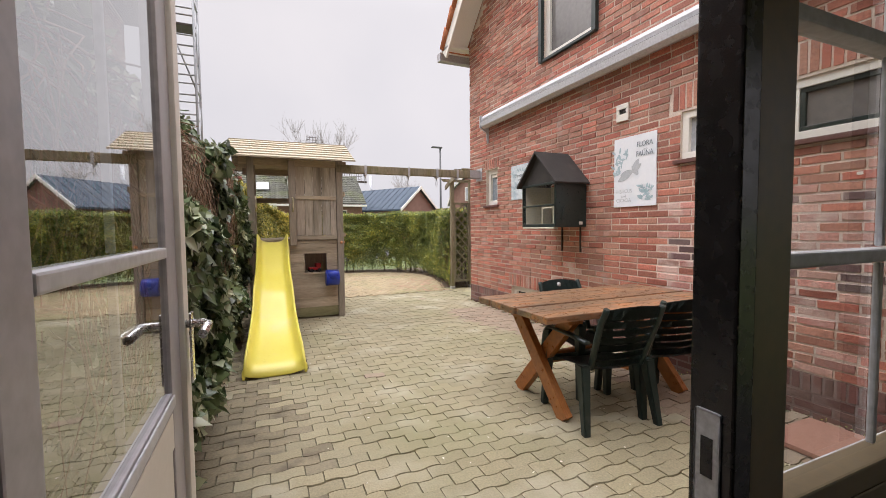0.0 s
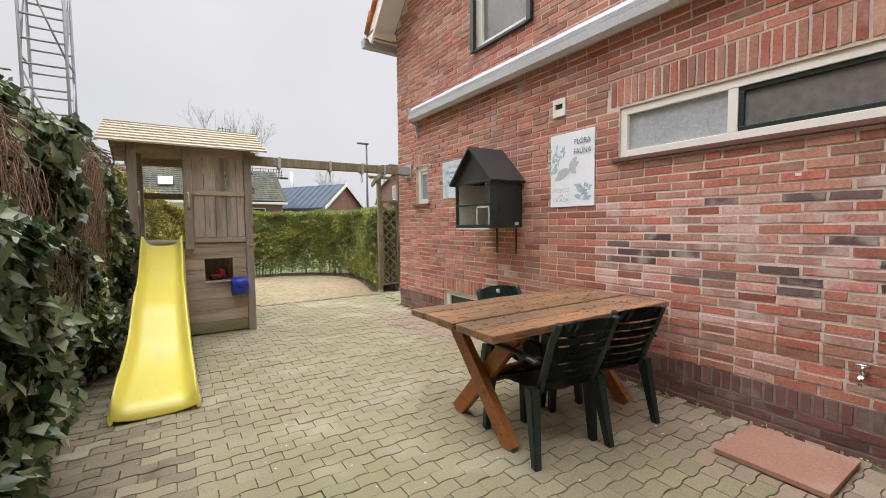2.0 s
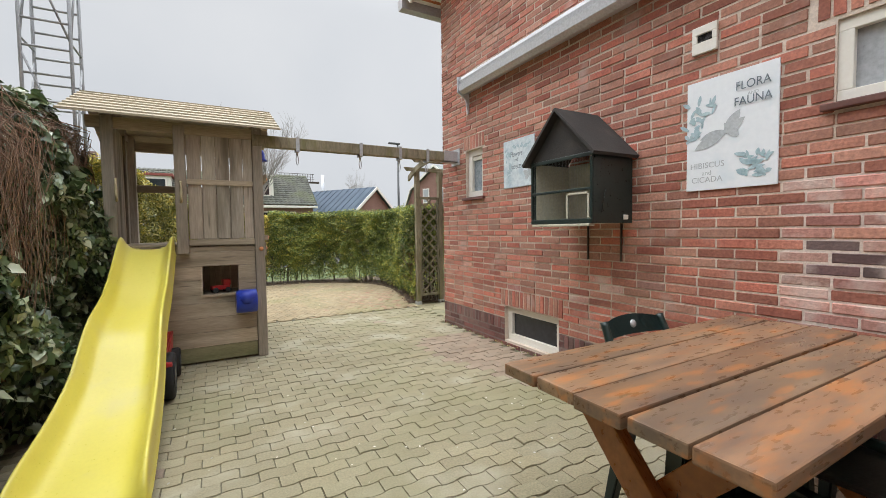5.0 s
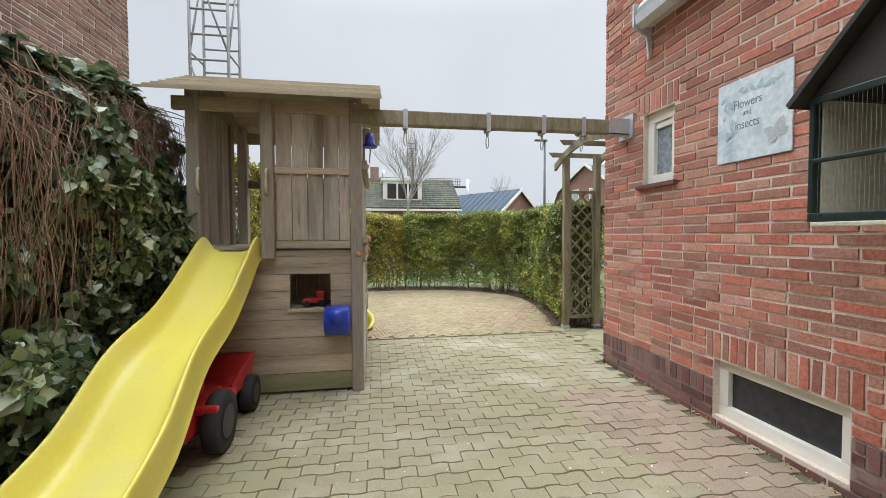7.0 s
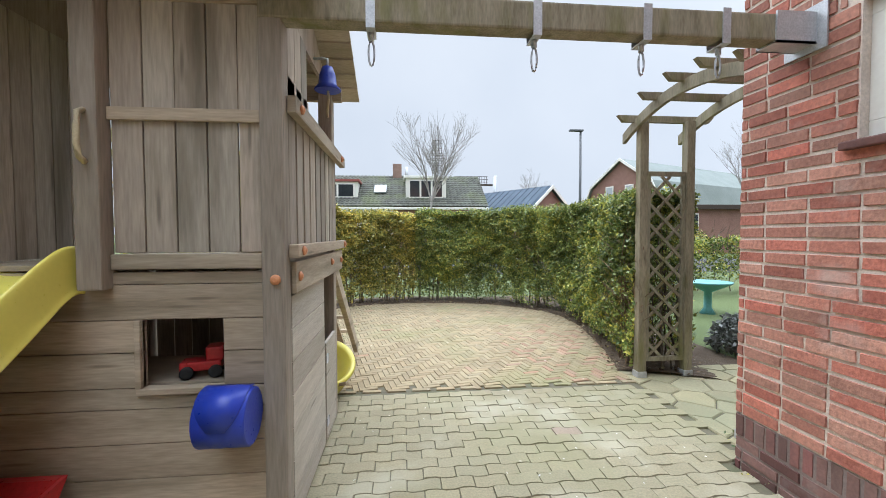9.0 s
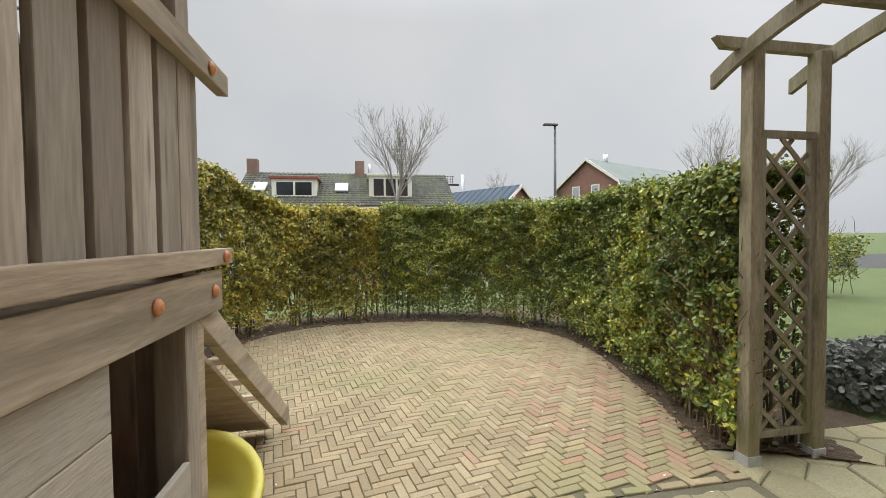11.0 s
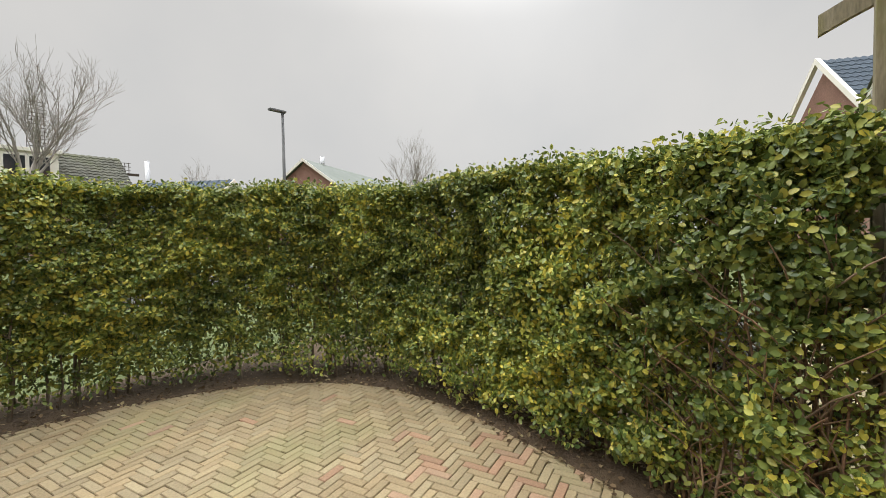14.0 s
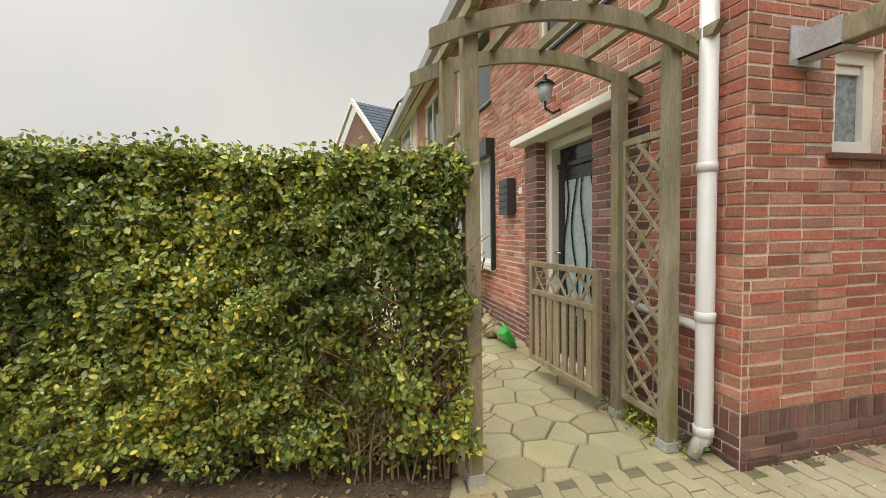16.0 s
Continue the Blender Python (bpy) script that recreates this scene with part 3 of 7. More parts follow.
window("window_6", "cream front window", 10.4, 12.2, 0.72, 2.30, FY, "y", [1, 1], M_WHITE, 0.07, M_WHITE)
window("window_7", "upstairs front window in cream frame", 5.0, 6.2, 2.95, 4.1, FY, "y", [1, 1], M_WHITE, 0.06, M_GREEN)
window("window_8", "upstairs front window in cream frame", 7.6, 9.2, 2.95, 4.1, FY, "y", [1, 1], M_WHITE, 0.06, M_GREEN)
window("window_9", "upstairs front window in cream frame", 10.6, 12.0, 2.95, 4.1, FY, "y", [1, 1], M_WHITE, 0.06, M_GREEN)
shutter = slab("shutter_box", M_GREEN, 7.46, FY + 0.001, 2.22, 9.64, FY + 0.12, 2.44, None, "dark green roller shutter box over the front window", category="shutter box")
for x in (7.45, 9.6):
    slab("guide_rail", M_GREEN, x, FY + 0.001, 0.70, x + 0.045, FY + 0.06, 2.219, shutter)

# roof of the house: tiles, verge board, gutter
house_roof = thing("roof", WX, FY, EAVE, 0, "orange tiled house roof with white verge board and gutter", "roof", kind="structure")
ang = math.degrees(math.atan(SLOPE))
bm = bmesh.new()
box(bm, -0.36, -6.0, 0.0, 12.0, 0.24, 0.10, Matrix.Rotation(-radians(ang), 4, "X"))
part("roof_deck", bm, M_ORANGE_TILE, house_roof, "orange roof tiles")
for name, x0, x1, y0, y1, z0, z1, m in (("bargeboard", -0.40, -0.365, -5.5, 0.27, -0.14, 0.10, M_WHITE), ("verge_soffit", -0.362, -0.012, -5.5, 0.2, -0.04, -0.003, M_WHITE)):
    bm = rounded(x0, y0, z0, x1, y1, z1, 0.004)
    bm.transform(Matrix.Rotation(-radians(ang), 4, "X"))
    part(name, bm, m, house_roof)
for i in range(16):
    bm = bmesh.new()
    tube(bm, [(-0.38, -0.34 * i + 0.24, 0.10), (-0.38, -0.34 * i - 0.11, 0.125)], 0.07, 8, 0.085)
    bm.transform(Matrix.Rotation(-radians(ang), 4, "X"))
    part("verge_tile", bm, M_ORANGE_TILE, house_roof)
slab("eave_soffit", M_WHITE, -0.40, 0.005, -0.14, 12.0, 0.30, -0.10, house_roof)
bm = bmesh.new()
prism(bm, [(0.30, -0.26), (0.42, -0.26), (0.45, -0.12), (0.30, -0.12)], -0.42, 12.0, "x")
part("gutter", bm, M_GREYPAINT, house_roof, "grey eaves gutter")

# awning cassette along the side wall
awning = thing("awning", WX, 7.0, 2.85, 0, "closed grey-white aluminium awning cassette on the brick wall", "awning")
bm = bmesh.new()
prism(bm, [(-0.004, 0.03), (-0.10, 0.0), (-0.155, 0.03), (-0.165, 0.10), (-0.004, 0.10)], 0.0, -5.1, "y")
part("front_bar", bm, M_ALU, awning)
bm = bmesh.new()
prism(bm, [(-0.004, 0.118), (-0.14, 0.118), (-0.15, 0.15), (-0.12, 0.20), (-0.004, 0.215)], 0.0, -5.1, "y")
part("cassette", bm, M_ALU, awning)
# solid dark strip in the gap, its colour stands for the shade inside
slab("slot", M_BROWN, -0.135, -5.09, 0.101, -0.004, -0.01, 0.117, awning, r=0)
for y in (0.012, -5.13):
    bm = bmesh.new()
    prism(bm, [(-0.004, -0.20), (-0.03, -0.22), (-0.05, -0.05), (-0.165, 0.02), (-0.165, 0.20), (-0.004, 0.21)], y, y + 0.02, "y")
    part("end_bracket", bm, M_ALU, awning)

# ventilation brick
vent = thing("wall_vent", WX, 4.285, 2.425, 0, "cream square vent in the brick wall", "vent")
for a, b, c, d in ((-0.075, 0.075, 0.035, 0.085), (-0.075, 0.075, -0.085, -0.015), (-0.075, -0.045, -0.015, 0.035), (0.045, 0.075, -0.015, 0.035)):
    slab("vent_frame", M_WHITE, -0.022, a, c, 0.0, b, d, vent)
# black sheet closing the vent's opening, in place of a shaded hollow
slab("slot", M_BLACK, -0.006, -0.045, -0.015, -0.001, 0.045, 0.035, vent, r=0)

# ---- ground ----
ground = raw("ground", [(-400, -300, -0.06), (400, -300, -0.06), (400, 500, -0.06), (-400, 500, -0.06)], [(0, 1, 2, 3)], M_GRASS, None, "flat grassy ground out to the horizon", "structure", "ground")
raw("soil_bed", [(-0.9, 1.6, -0.035), (5.6, 1.6, -0.035), (5.6, 14.1, -0.035), (-0.9, 14.1, -0.035)], [(0, 1, 2, 3)], M_SOIL, None, "dark soil under the hedge", "structure", "ground")
# the rounded edge of the terrace along the hedge
CURVE = [(0.25, 9.2), (0.32, 11.0), (0.55, 12.15), (0.95, 12.95), (1.85, 13.35), (3.05, 13.28), (4.0, 12.9), (4.62, 12.1), (4.68, 11.3), (4.56, 10.65), (4.40, 9.9), (4.28, 9.45), (4.18, 9.2)]


def inside(x, y, poly):
    hit, j = False, len(poly) - 1
    for i in range(len(poly)):
        (xi, yi), (xj, yj) = poly[i], poly[j]
        if (yi > y) != (yj > y) and x < (xj - xi) * (y - yi) / (yj - yi) + xi:
            hit = not hit
        j = i
    return hit


HPOLY = CURVE + [(4.12, 8.95), (0.25, 8.95)]
bm = bmesh.new()
bm.faces.new([bm.verts.new((x, y, -0.012)) for x, y in HPOLY])
bm.faces.new([bm.verts.new((x, y, -0.012)) for x, y in ((0.05, 1.58), (3.97, 1.58), (3.97, 7.7), (4.14, 7.7), (4.14, 8.94), (0.05, 8.94))])
bmesh.ops.recalc_face_normals(bm, faces=bm.faces)
pavement = part("pavement", bm, M_SAND, None, "terrace of wavy concrete pavers and herringbone clay pavers", "structure", "pavement")
bm = bmesh.new()
bm.faces.new([bm.verts.new((x, y, -0.012)) for x, y in ((4.16, 7.72), (12.5, 7.72), (12.5, 9.35), (4.16, 9.15))])
path = part("path", bm, M_SAND, None, "garden path of irregular flagstones along the front wall", "structure", "path")

# ---- annex the walk starts in: wall with doorway, room behind ----
AY0, AY1 = 1.31, 1.55
bm = bmesh.new()
box(bm, 2.217, AY0 - 0.19, -0.05, 3.97, AY0 + 0.01, 3.2)
for a, b, s, e in rects(-1.2, 2.215, -0.05, 3.2, [(0.30, 2.165, -0.04, 2.18)]):
    box(bm, a, AY0, s, b, AY1, e)
part("wall_annex", bm, M_CREAM, None, "plastered annex wall with a double door", "structure", "wall")
for name, v, m in (("floor_annex", (-1.2, -1.4, -0.055, 3.97, AY0 - 0.19, 0.0), M_BROWN), ("wall_back", (-1.2, -1.6, -0.05, 3.97, -1.4, 2.6), M_CREAM), ("wall_left", (-1.4, -1.6, -0.05, -1.2, AY1, 3.2), M_CREAM), ("ceiling", (-1.2, -1.4, 2.45, 3.97, AY0 - 0.19, 2.6), M_CREAM)):
    part(name, boxed(*v), m, None, "plain painted " + name.split("_")[0] + " of the annex room", "structure", name.split("_")[0])
frame_1 = thing("door_frame", 0.30, AY0, 0, 0, "dark brown painted door frame", "door frame", kind="structure")
slab("jamb", M_BROWN, 0.0, -0.01, 0.0, 0.085, 0.235, 2.18, frame_1)
slab("jamb", M_BROWN, 1.80, -0.01, 0.0, 1.865, 0.25, 2.18, frame_1)
slab("head", M_BROWN, 0.085, -0.01, 2.11, 1.80, 0.25, 2.18, frame_1)
slab("threshold", M_BROWN, 0.085, 0.02, -0.05, 1.80, 0.25, 0.02, frame_1)


def glazed_leaf(name, x, y, rz, width, lock, face_m, label, handle, st, hinge=0.09, edge=0.041, t=0.05, glass=M_GLASS, bars=(0.84, 1.213, 1.585, 1.955), upright=None, low_m=None):
    """A door leaf, local x along its width, local y through it: stiles, rails, panes in three rows, a lower panel."""
    d = thing(name, x, y, 0.025, rz, label, "door", kind="structure")
    h, low_m = 2.08, low_m or face_m
    slab("stile", face_m, 0, -t / 2, 0, hinge, t / 2, h, d)
    slab("stile", face_m, width - st, -t / 2, 0, width - edge - 0.001, t / 2, h, d)
    slab("lock_edge", lock, width - edge, -t / 2 - 0.012, 0, width, t / 2 + 0.004, h, d)
    for z0, z1, m in ((0, 0.16, low_m), (bars[0] - 0.13, bars[0] - 0.046, low_m), (bars[0] - 0.045, bars[0], face_m), (bars[-1], h, face_m)):
        slab("rail", m, hinge, -t / 2, z0, width - st, t / 2, z1, d)
    slab("glazing_bead", M_ALU, hinge, -t / 2 - 0.006, bars[0] - 0.03, width - st, -t / 2 - 0.001, bars[0] - 0.004, d)
    slab("lower_panel", low_m, hinge, -0.012, 0.16, width - st, 0.012, bars[0] - 0.13, d)
    slab("panel_mould", low_m, hinge + 0.06, -0.018, 0.24, width - st - 0.06, 0.018, 0.55, d)
    mid = upright or (hinge + width - st) / 2
    for z in bars[1:-1]:
        slab("glazing_bar", M_ALU, hinge, -0.018, z - 0.012, width - st, 0.018, z + 0.012, d)
    for a, b in zip(bars, bars[1:]):
        slab("glazing_bar", M_ALU, mid - 0.007, -0.006, a + 0.015, mid + 0.007, 0.006, b - 0.015, d)
    pane = raw("pane", [(hinge, -0.008, bars[0]), (width - st, -0.008, bars[0]), (width - st, -0.008, bars[-1]), (hinge, -0.008, bars[-1])], [(0, 1, 2, 3)], glass, d)
    pane.visible_shadow = False
    if handle:
        for s in (-1, 1):
            bm = bmesh.new()
            tube(bm, [(width - 0.045, s * 0.02, 1.03), (width - 0.045, s * 0.07, 1.03), (width - 0.06, s * 0.08, 1.03), (width - 0.17, s * 0.08, 1.028)], 0.011, 8)
            part("handle", bm, M_CHROME, d, "brushed metal lever handle")
            slab("backplate", M_CHROME, width - 0.065, min(s * 0.038, s * 0.042), 0.88, width - 0.025, max(s * 0.038, s * 0.042), 1.06, d)
    return d


door_1 = glazed_leaf("door_1", 0.419, 1.565, 90.2, 0.825, M_WHITE, M_GREYPAINT, "grey and cream glazed door leaf standing open outwards", True, 0.175, 0.07, 0.065, 0.032, M_GLASS_DOUBLE, (0.90, 1.22, 1.955), 0.345, M_WHITE)
door_2 = glazed_leaf("door_2", 2.096, 1.505, 180.0, 0.868, M_BLACK, M_OLIVE, "olive brown glazed door leaf, closed, with a steel strike plate", False, 0.13)
slab("strike_plate", M_STEEL, 0.8682, -0.026, 0.74, 0.871, 0.012, 1.0, door_2, "steel strike plate")
# thin black patches on the plate draw the dark of its holes
for z in (0.80, 0.93):
    slab("strike_hole", M_BLACK, 0.8713, -0.016, z - 0.03, 0.8718, 0.002, z + 0.03, door_2, r=0)


def wpart(name, bm, material, parent, label="", kind=""):
    """A part given in world coordinates."""
    m = parent.matrix_basis.copy() if parent.parent is None else parent.parent.matrix_basis @ parent.matrix_basis
    bm.transform(m.inverted())
    return part(name, bm, material, parent, label, kind)


def wslab(name, material, x0, y0, z0, x1, y1, z1, parent, label="", r=0.005):
    return wpart(name, rounded(x0, y0, z0, x1, y1, z1, r), material, parent, label)


# ---- play tower ----
TX0, TX1, TY0, TY1, PLAT = 0.42, 1.69, 7.30, 8.55, 1.14
tower = thing("play_tower", 1.05, 7.9, 0, 0, "weathered grey wooden play tower with a board roof on the terrace", "play tower")
for x, y, top in ((TX1 - 0.09, TY0, 2.32), (TX0, TY0, 2.32), (TX1 - 0.09, TY1 - 0.09, 2.32), (TX0, TY1 - 0.09, 2.32)):
    wslab("post", M_WOOD, x, y, 0.0, x + 0.09, y + 0.09, top, tower, r=0.008)
wslab("hanging_post", M_WOOD, 0.945, TY0 - 0.035, 1.06, 1.035, TY0 + 0.045, 2.24, tower, r=0.008)
for y in (TY0 + 0.02, TY1 - 0.06):
    wslab("eave_beam", M_WOODH, TX0 - 0.10, y, 2.17, TX1 + 0.06, y + 0.045, 2.27, tower)
# upper front boards, thin gaps between some of them
xs, rng = 1.04, random.Random(8)
while xs < TX1 - 0.10:
    w = min(0.118, TX1 - 0.092 - xs)
    wslab("wall_board", M_WOOD, xs + 0.003, TY0 + 0.03, 1.20, xs + w - 0.003, TY0 + 0.048, 1.735, tower, r=0.003)
    wslab("wall_board", M_WOOD, xs + 0.002 + 0.003 * (rng.random() > 0.6), TY0 + 0.03, 1.742, xs + w - 0.001, TY0 + 0.048, 2.19, tower, r=0.003)
    xs += w
for z, h in ((1.735, 0.05), (1.165, 0.06)):
    wslab("cross_rail", M_WOODH, 1.036, TY0 + 0.012, z - h / 2, TX1 - 0.092, TY0 + 0.031, z + h / 2, tower)
# lower front: horizontal boards round a hatch
z = 0.02
HX0, HX1, HZ0, HZ1 = 1.135, 1.44, 0.665, 0.935
while z < 1.10:
    h = min(0.14, 1.125 - z)
    spans = [(TX0 + 0.092, TX1 - 0.092)]
    zt = z + h
    if zt > HZ0 and z < HZ1:
        if z < HZ0 - 0.02:
            zt = HZ0
        elif z > HZ0 + 0.02 and zt > HZ1:
            zt = HZ1
        spans = [(TX0 + 0.092, HX0), (HX1, TX1 - 0.092)] if z >= HZ0 - 0.001 else spans
    for a, b in spans:
        wslab("front_board", M_MOSSBOARD if z < 0.1 else M_WOODH, a, TY0 + 0.028, z + 0.0015, b, TY0 + 0.048, zt - 0.0015, tower, r=0.003)
    z = zt
for v in ((HX0 - 0.02, HZ0 - 0.025, HX1 + 0.004, HZ0), (HX0 - 0.022, HZ0, HX0, HZ1)):
    wslab("hatch_trim", M_WOODH, v[0], TY0 + 0.01, v[1], v[2], TY0 + 0.06, v[3], tower, r=0.003)
# platform and floor joists
for i in range(10):
    y = TY0 + 0.05 + i * 0.118
    wslab("deck_board", M_WOODH, TX0 + 0.01, y, PLAT - 0.01, TX1 - 0.01, y + 0.112, PLAT + 0.012, tower, r=0.003)
# back and left walls, boards upright
for i in range(10):
    x = TX0 + 0.10 + i * 0.112
    wslab("back_lower_board", M_WOOD, x, TY1 - 0.03, 0.03, x + 0.108, TY1 - 0.012, 1.12, tower, r=0.003)
    if 5 <= i < 9:
        wslab("back_board", M_WOOD, x, TY1 - 0.03, 1.16, x + 0.106, TY1 - 0.012, 1.80, tower, r=0.003)
for i in range(10):
    y = TY0 + 0.10 + i * 0.106
    if y < 8.06:
        wslab("left_board", M_WOOD, TX0 + 0.02, y, 1.16, TX0 + 0.038, y + 0.10, 2.27, tower, r=0.003)
    wslab("left_lower_board", M_WOOD, TX0 + 0.02, y, 0.03, TX0 + 0.038, y + 0.10, 1.12, tower, r=0.003)
wslab("left_stud", M_WOOD, TX0 + 0.015, 8.10, 1.15, TX0 + 0.06, 8.19, 2.26, tower)
wslab("back_rail", M_WOODH, TX0 + 0.09, TY1 - 0.05, 1.72, TX1 - 0.09, TY1 - 0.012, 1.80, tower)
# right side: rails, upright boards, lower boards and a small door
for z, h in ((1.80, 0.07), (1.20, 0.055)):
    wslab("side_rail", M_WOODH, TX1 + 0.001, TY0 + 0.06, z - h / 2, TX1 + 0.04, TY1 + 0.22, z + h / 2, tower, r=0.004)
wslab("side_rail", M_WOODH, TX1 + 0.001, TY0 + 0.09, 1.02, TX1 + 0.022, TY1 + 0.16, 1.155, tower, "fresh sawn side board", r=0.004)
for i in range(9):
    y = TY0 + 0.10 + i * 0.136
    wslab("side_board", M_WOOD, TX1 - 0.022, y, 1.17, TX1 - 0.003, y + 0.108, 1.93 if i < 3 else 1.80, tower, r=0.003)
for i in range(3):
    y = TY0 + 0.10 + i * 0.118
    wslab("side_board", M_WOOD, TX1 - 0.022, y, 1.84, TX1 - 0.003, y + 0.112, 2.2, tower, r=0.003)
for i in range(7):
    z = 0.02 + i * 0.142
    wslab("lower_side_board", M_SIDEWOOD, TX1 - 0.02, TY0 + 0.092, z, TX1 + 0.002, TY0 + 0.80, z + 0.139, tower, r=0.003)
small_door = wslab("small_door", M_SIDEWOOD, TX1 - 0.012, TY0 + 0.815, 0.03, TX1 + 0.008, TY1 - 0.10, 0.62, tower, "half door of the play house")
for z in (0.12, 0.5):
    wslab("hinge", M_STEEL, TX1 + 0.009, TY0 + 0.80, z, TX1 + 0.013, TY0 + 0.86, z + 0.05, tower)
# orange bolt caps
for x, y, z, nx in ((1.655, TY0 - 0.004, 1.09, 0), (TX1 + 0.041, TY0 + 0.14, 1.80, 1), (TX1 + 0.041, TY1 + 0.05, 1.80, 1), (TX1 + 0.041, TY0 + 0.14, 1.20, 1), (TX1 + 0.041, TY1 + 0.14, 1.20, 1), (TX1 + 0.023, TY0 + 0.14, 1.09, 1), (TX1 + 0.023, TY1 + 0.08, 1.09, 1), (TX1 + 0.023, TY1 - 0.3, 1.10, 1)):
    bm = bmesh.new()
    lathe(bm, [(0.021, 0.0), (0.021, 0.006), (0.014, 0.012), (0.010, 0.012), (0.008, 0.016)], 12)
    bm.transform(Matrix.Translation((x, y, z)) @ (Matrix.Rotation(radians(90), 4, "Y") if nx else Matrix.Rotation(radians(90), 4, "X")))
    wpart("bolt_cap", bm, M_ORANGE, tower, "orange plastic bolt cap")
# roof: boards lapped on two slopes, a closed gable
RY, RZ0, RZ1 = 7.92, 2.235, 2.60
for side in (-1, 1):
    for i in range(7):
        y0, y1 = TY0 - 0.20 + (RY - TY0 + 0.20) * i / 7, TY0 - 0.20 + (RY - TY0 + 0.20) * (i + 1) / 7 + 0.02
        z0, z1 = RZ0 + (RZ1 - RZ0) * i / 7, RZ0 + (RZ1 - RZ0) * (i + 1.15) / 7
        if side > 0:
            y0, y1 = 2 * RY - y0, 2 * RY - y1
        bm = bmesh.new()
        prism(bm, [(y0, z0 + 0.008), (y1, z1 - 0.004), (y1, z1 + 0.012), (y0, z0 + 0.028)], TX0 - 0.24, TX1 + 0.155, "x")
        wpart("roof_board", bm, M_ROOFWOOD, tower)
for x in (TX0 + 0.02, TX1 - 0.06):
    bm = bmesh.new()
    prism(bm, [(TY0 - 0.02, 2.255), (TY1 + 0.0, 2.255), (RY, 2.56)], x, x + 0.02, "x")
    wpart("gable_board", bm, M_WOOD, tower)
# grip handles
for x in (0.99, 0.52):
    bm = bmesh.new()
    tube(bm, [(x, TY0 - 0.036, 1.54), (x + 0.005, TY0 - 0.07, 1.555), (x + 0.005, TY0 - 0.078, 1.60), (x + 0.005, TY0 - 0.078, 1.66), (x + 0.005, TY0 - 0.07, 1.715), (x, TY0 - 0.036, 1.73)], 0.011, 8)
    wpart("grip", bm, M_ROPE, tower, "pale plastic grip handle")
# ramp at the back with climbing cleats
for i in range(4):
    x = 1.05 + i * 0.15
    bm = bar((x, TY1 + 0.06, 1.02), (x, 9.95, 0.04), 0.145, 0.02, r=0.003)
    wpart("ramp_board", bm, M_WOODH, tower)
for x in (0.95, 1.66):
    wpart("ramp_side", bar((x, TY1 + 0.02, 1.07), (x, 10.0, 0.075), 0.045, 0.10), M_WOODH, tower)
for i in range(4):
    k = 0.2 + 0.2 * i
    y, z = TY1 + 0.06 + k * 1.4, 1.05 - k * 0.96
    wslab("ramp_cleat", M_WOODH, 0.98, y, z + 0.02, 1.64, y + 0.03, z + 0.05, tower)
wslab("ramp_upright", M_WOODH, TX1 - 0.06, TY1 + 0.02, 0.0, TX1 - 0.01, TY1 + 0.075, 1.02, tower)

# bell on the tower's side
bell = thing("bell", 1.745, 8.0, 2.075, 0, "small blue bell with a rope under the tower roof", "bell")
bm = bmesh.new()
lathe(bm, [(0.004, 0.13), (0.03, 0.125), (0.045, 0.08), (0.05, 0.03), (0.075, 0.0), (0.07, -0.004)], 16)
part("bell_body", bm, M_BLUE, bell)
bm = bmesh.new()
tube(bm, [(0, 0, 0.02), (0.005, 0, -0.05), (-0.004, 0, -0.12), (0, 0, -0.15)], 0.007, 6)
part("rope", bm, M_ROPE, bell)
bm = bmesh.new()
tube(bm, [(0, 0, 0.128), (0, 0, 0.17), (-0.03, 0, 0.175), (-0.075, 0, 0.17)], 0.008, 6)
part("bracket", bm, M_STEEL, bell)

# blue letter box
box_1 = thing("toy_letter_box", 1.50, 7.212, 0.585, 0, "blue plastic toy letter box on the tower front", "letter box")
bm = bmesh.new()
lathe(bm, [(0.10, -0.092), (0.108, -0.087), (0.108, 0.087), (0.10, 0.092)], 28, Matrix.Rotation(radians(90), 4, "Y"))
part("barrel", bm, M_BLUE, box_1)
bm = bmesh.new()
g = []
for i in range(9):
    a = radians(-5 + i * 14)
    w = 0.085 if i > 4 else 0.030 + 0.055 * math.sin(radians(i * 22))
    g.append([bm.verts.new((s * w, -0.116 * math.cos(a), 0.116 * math.sin(a))) for s in (-1, 1)])
for p, q in zip(g, g[1:]):
    bm.faces.new((p[0], p[1], q[1], q[0])).smooth = True
bmesh.ops.recalc_face_normals(bm, faces=bm.faces)
bmesh.ops.solidify(bm, geom=bm.faces[:], thickness=0.004)
part("flap", bm, M_BLUE, box_1)

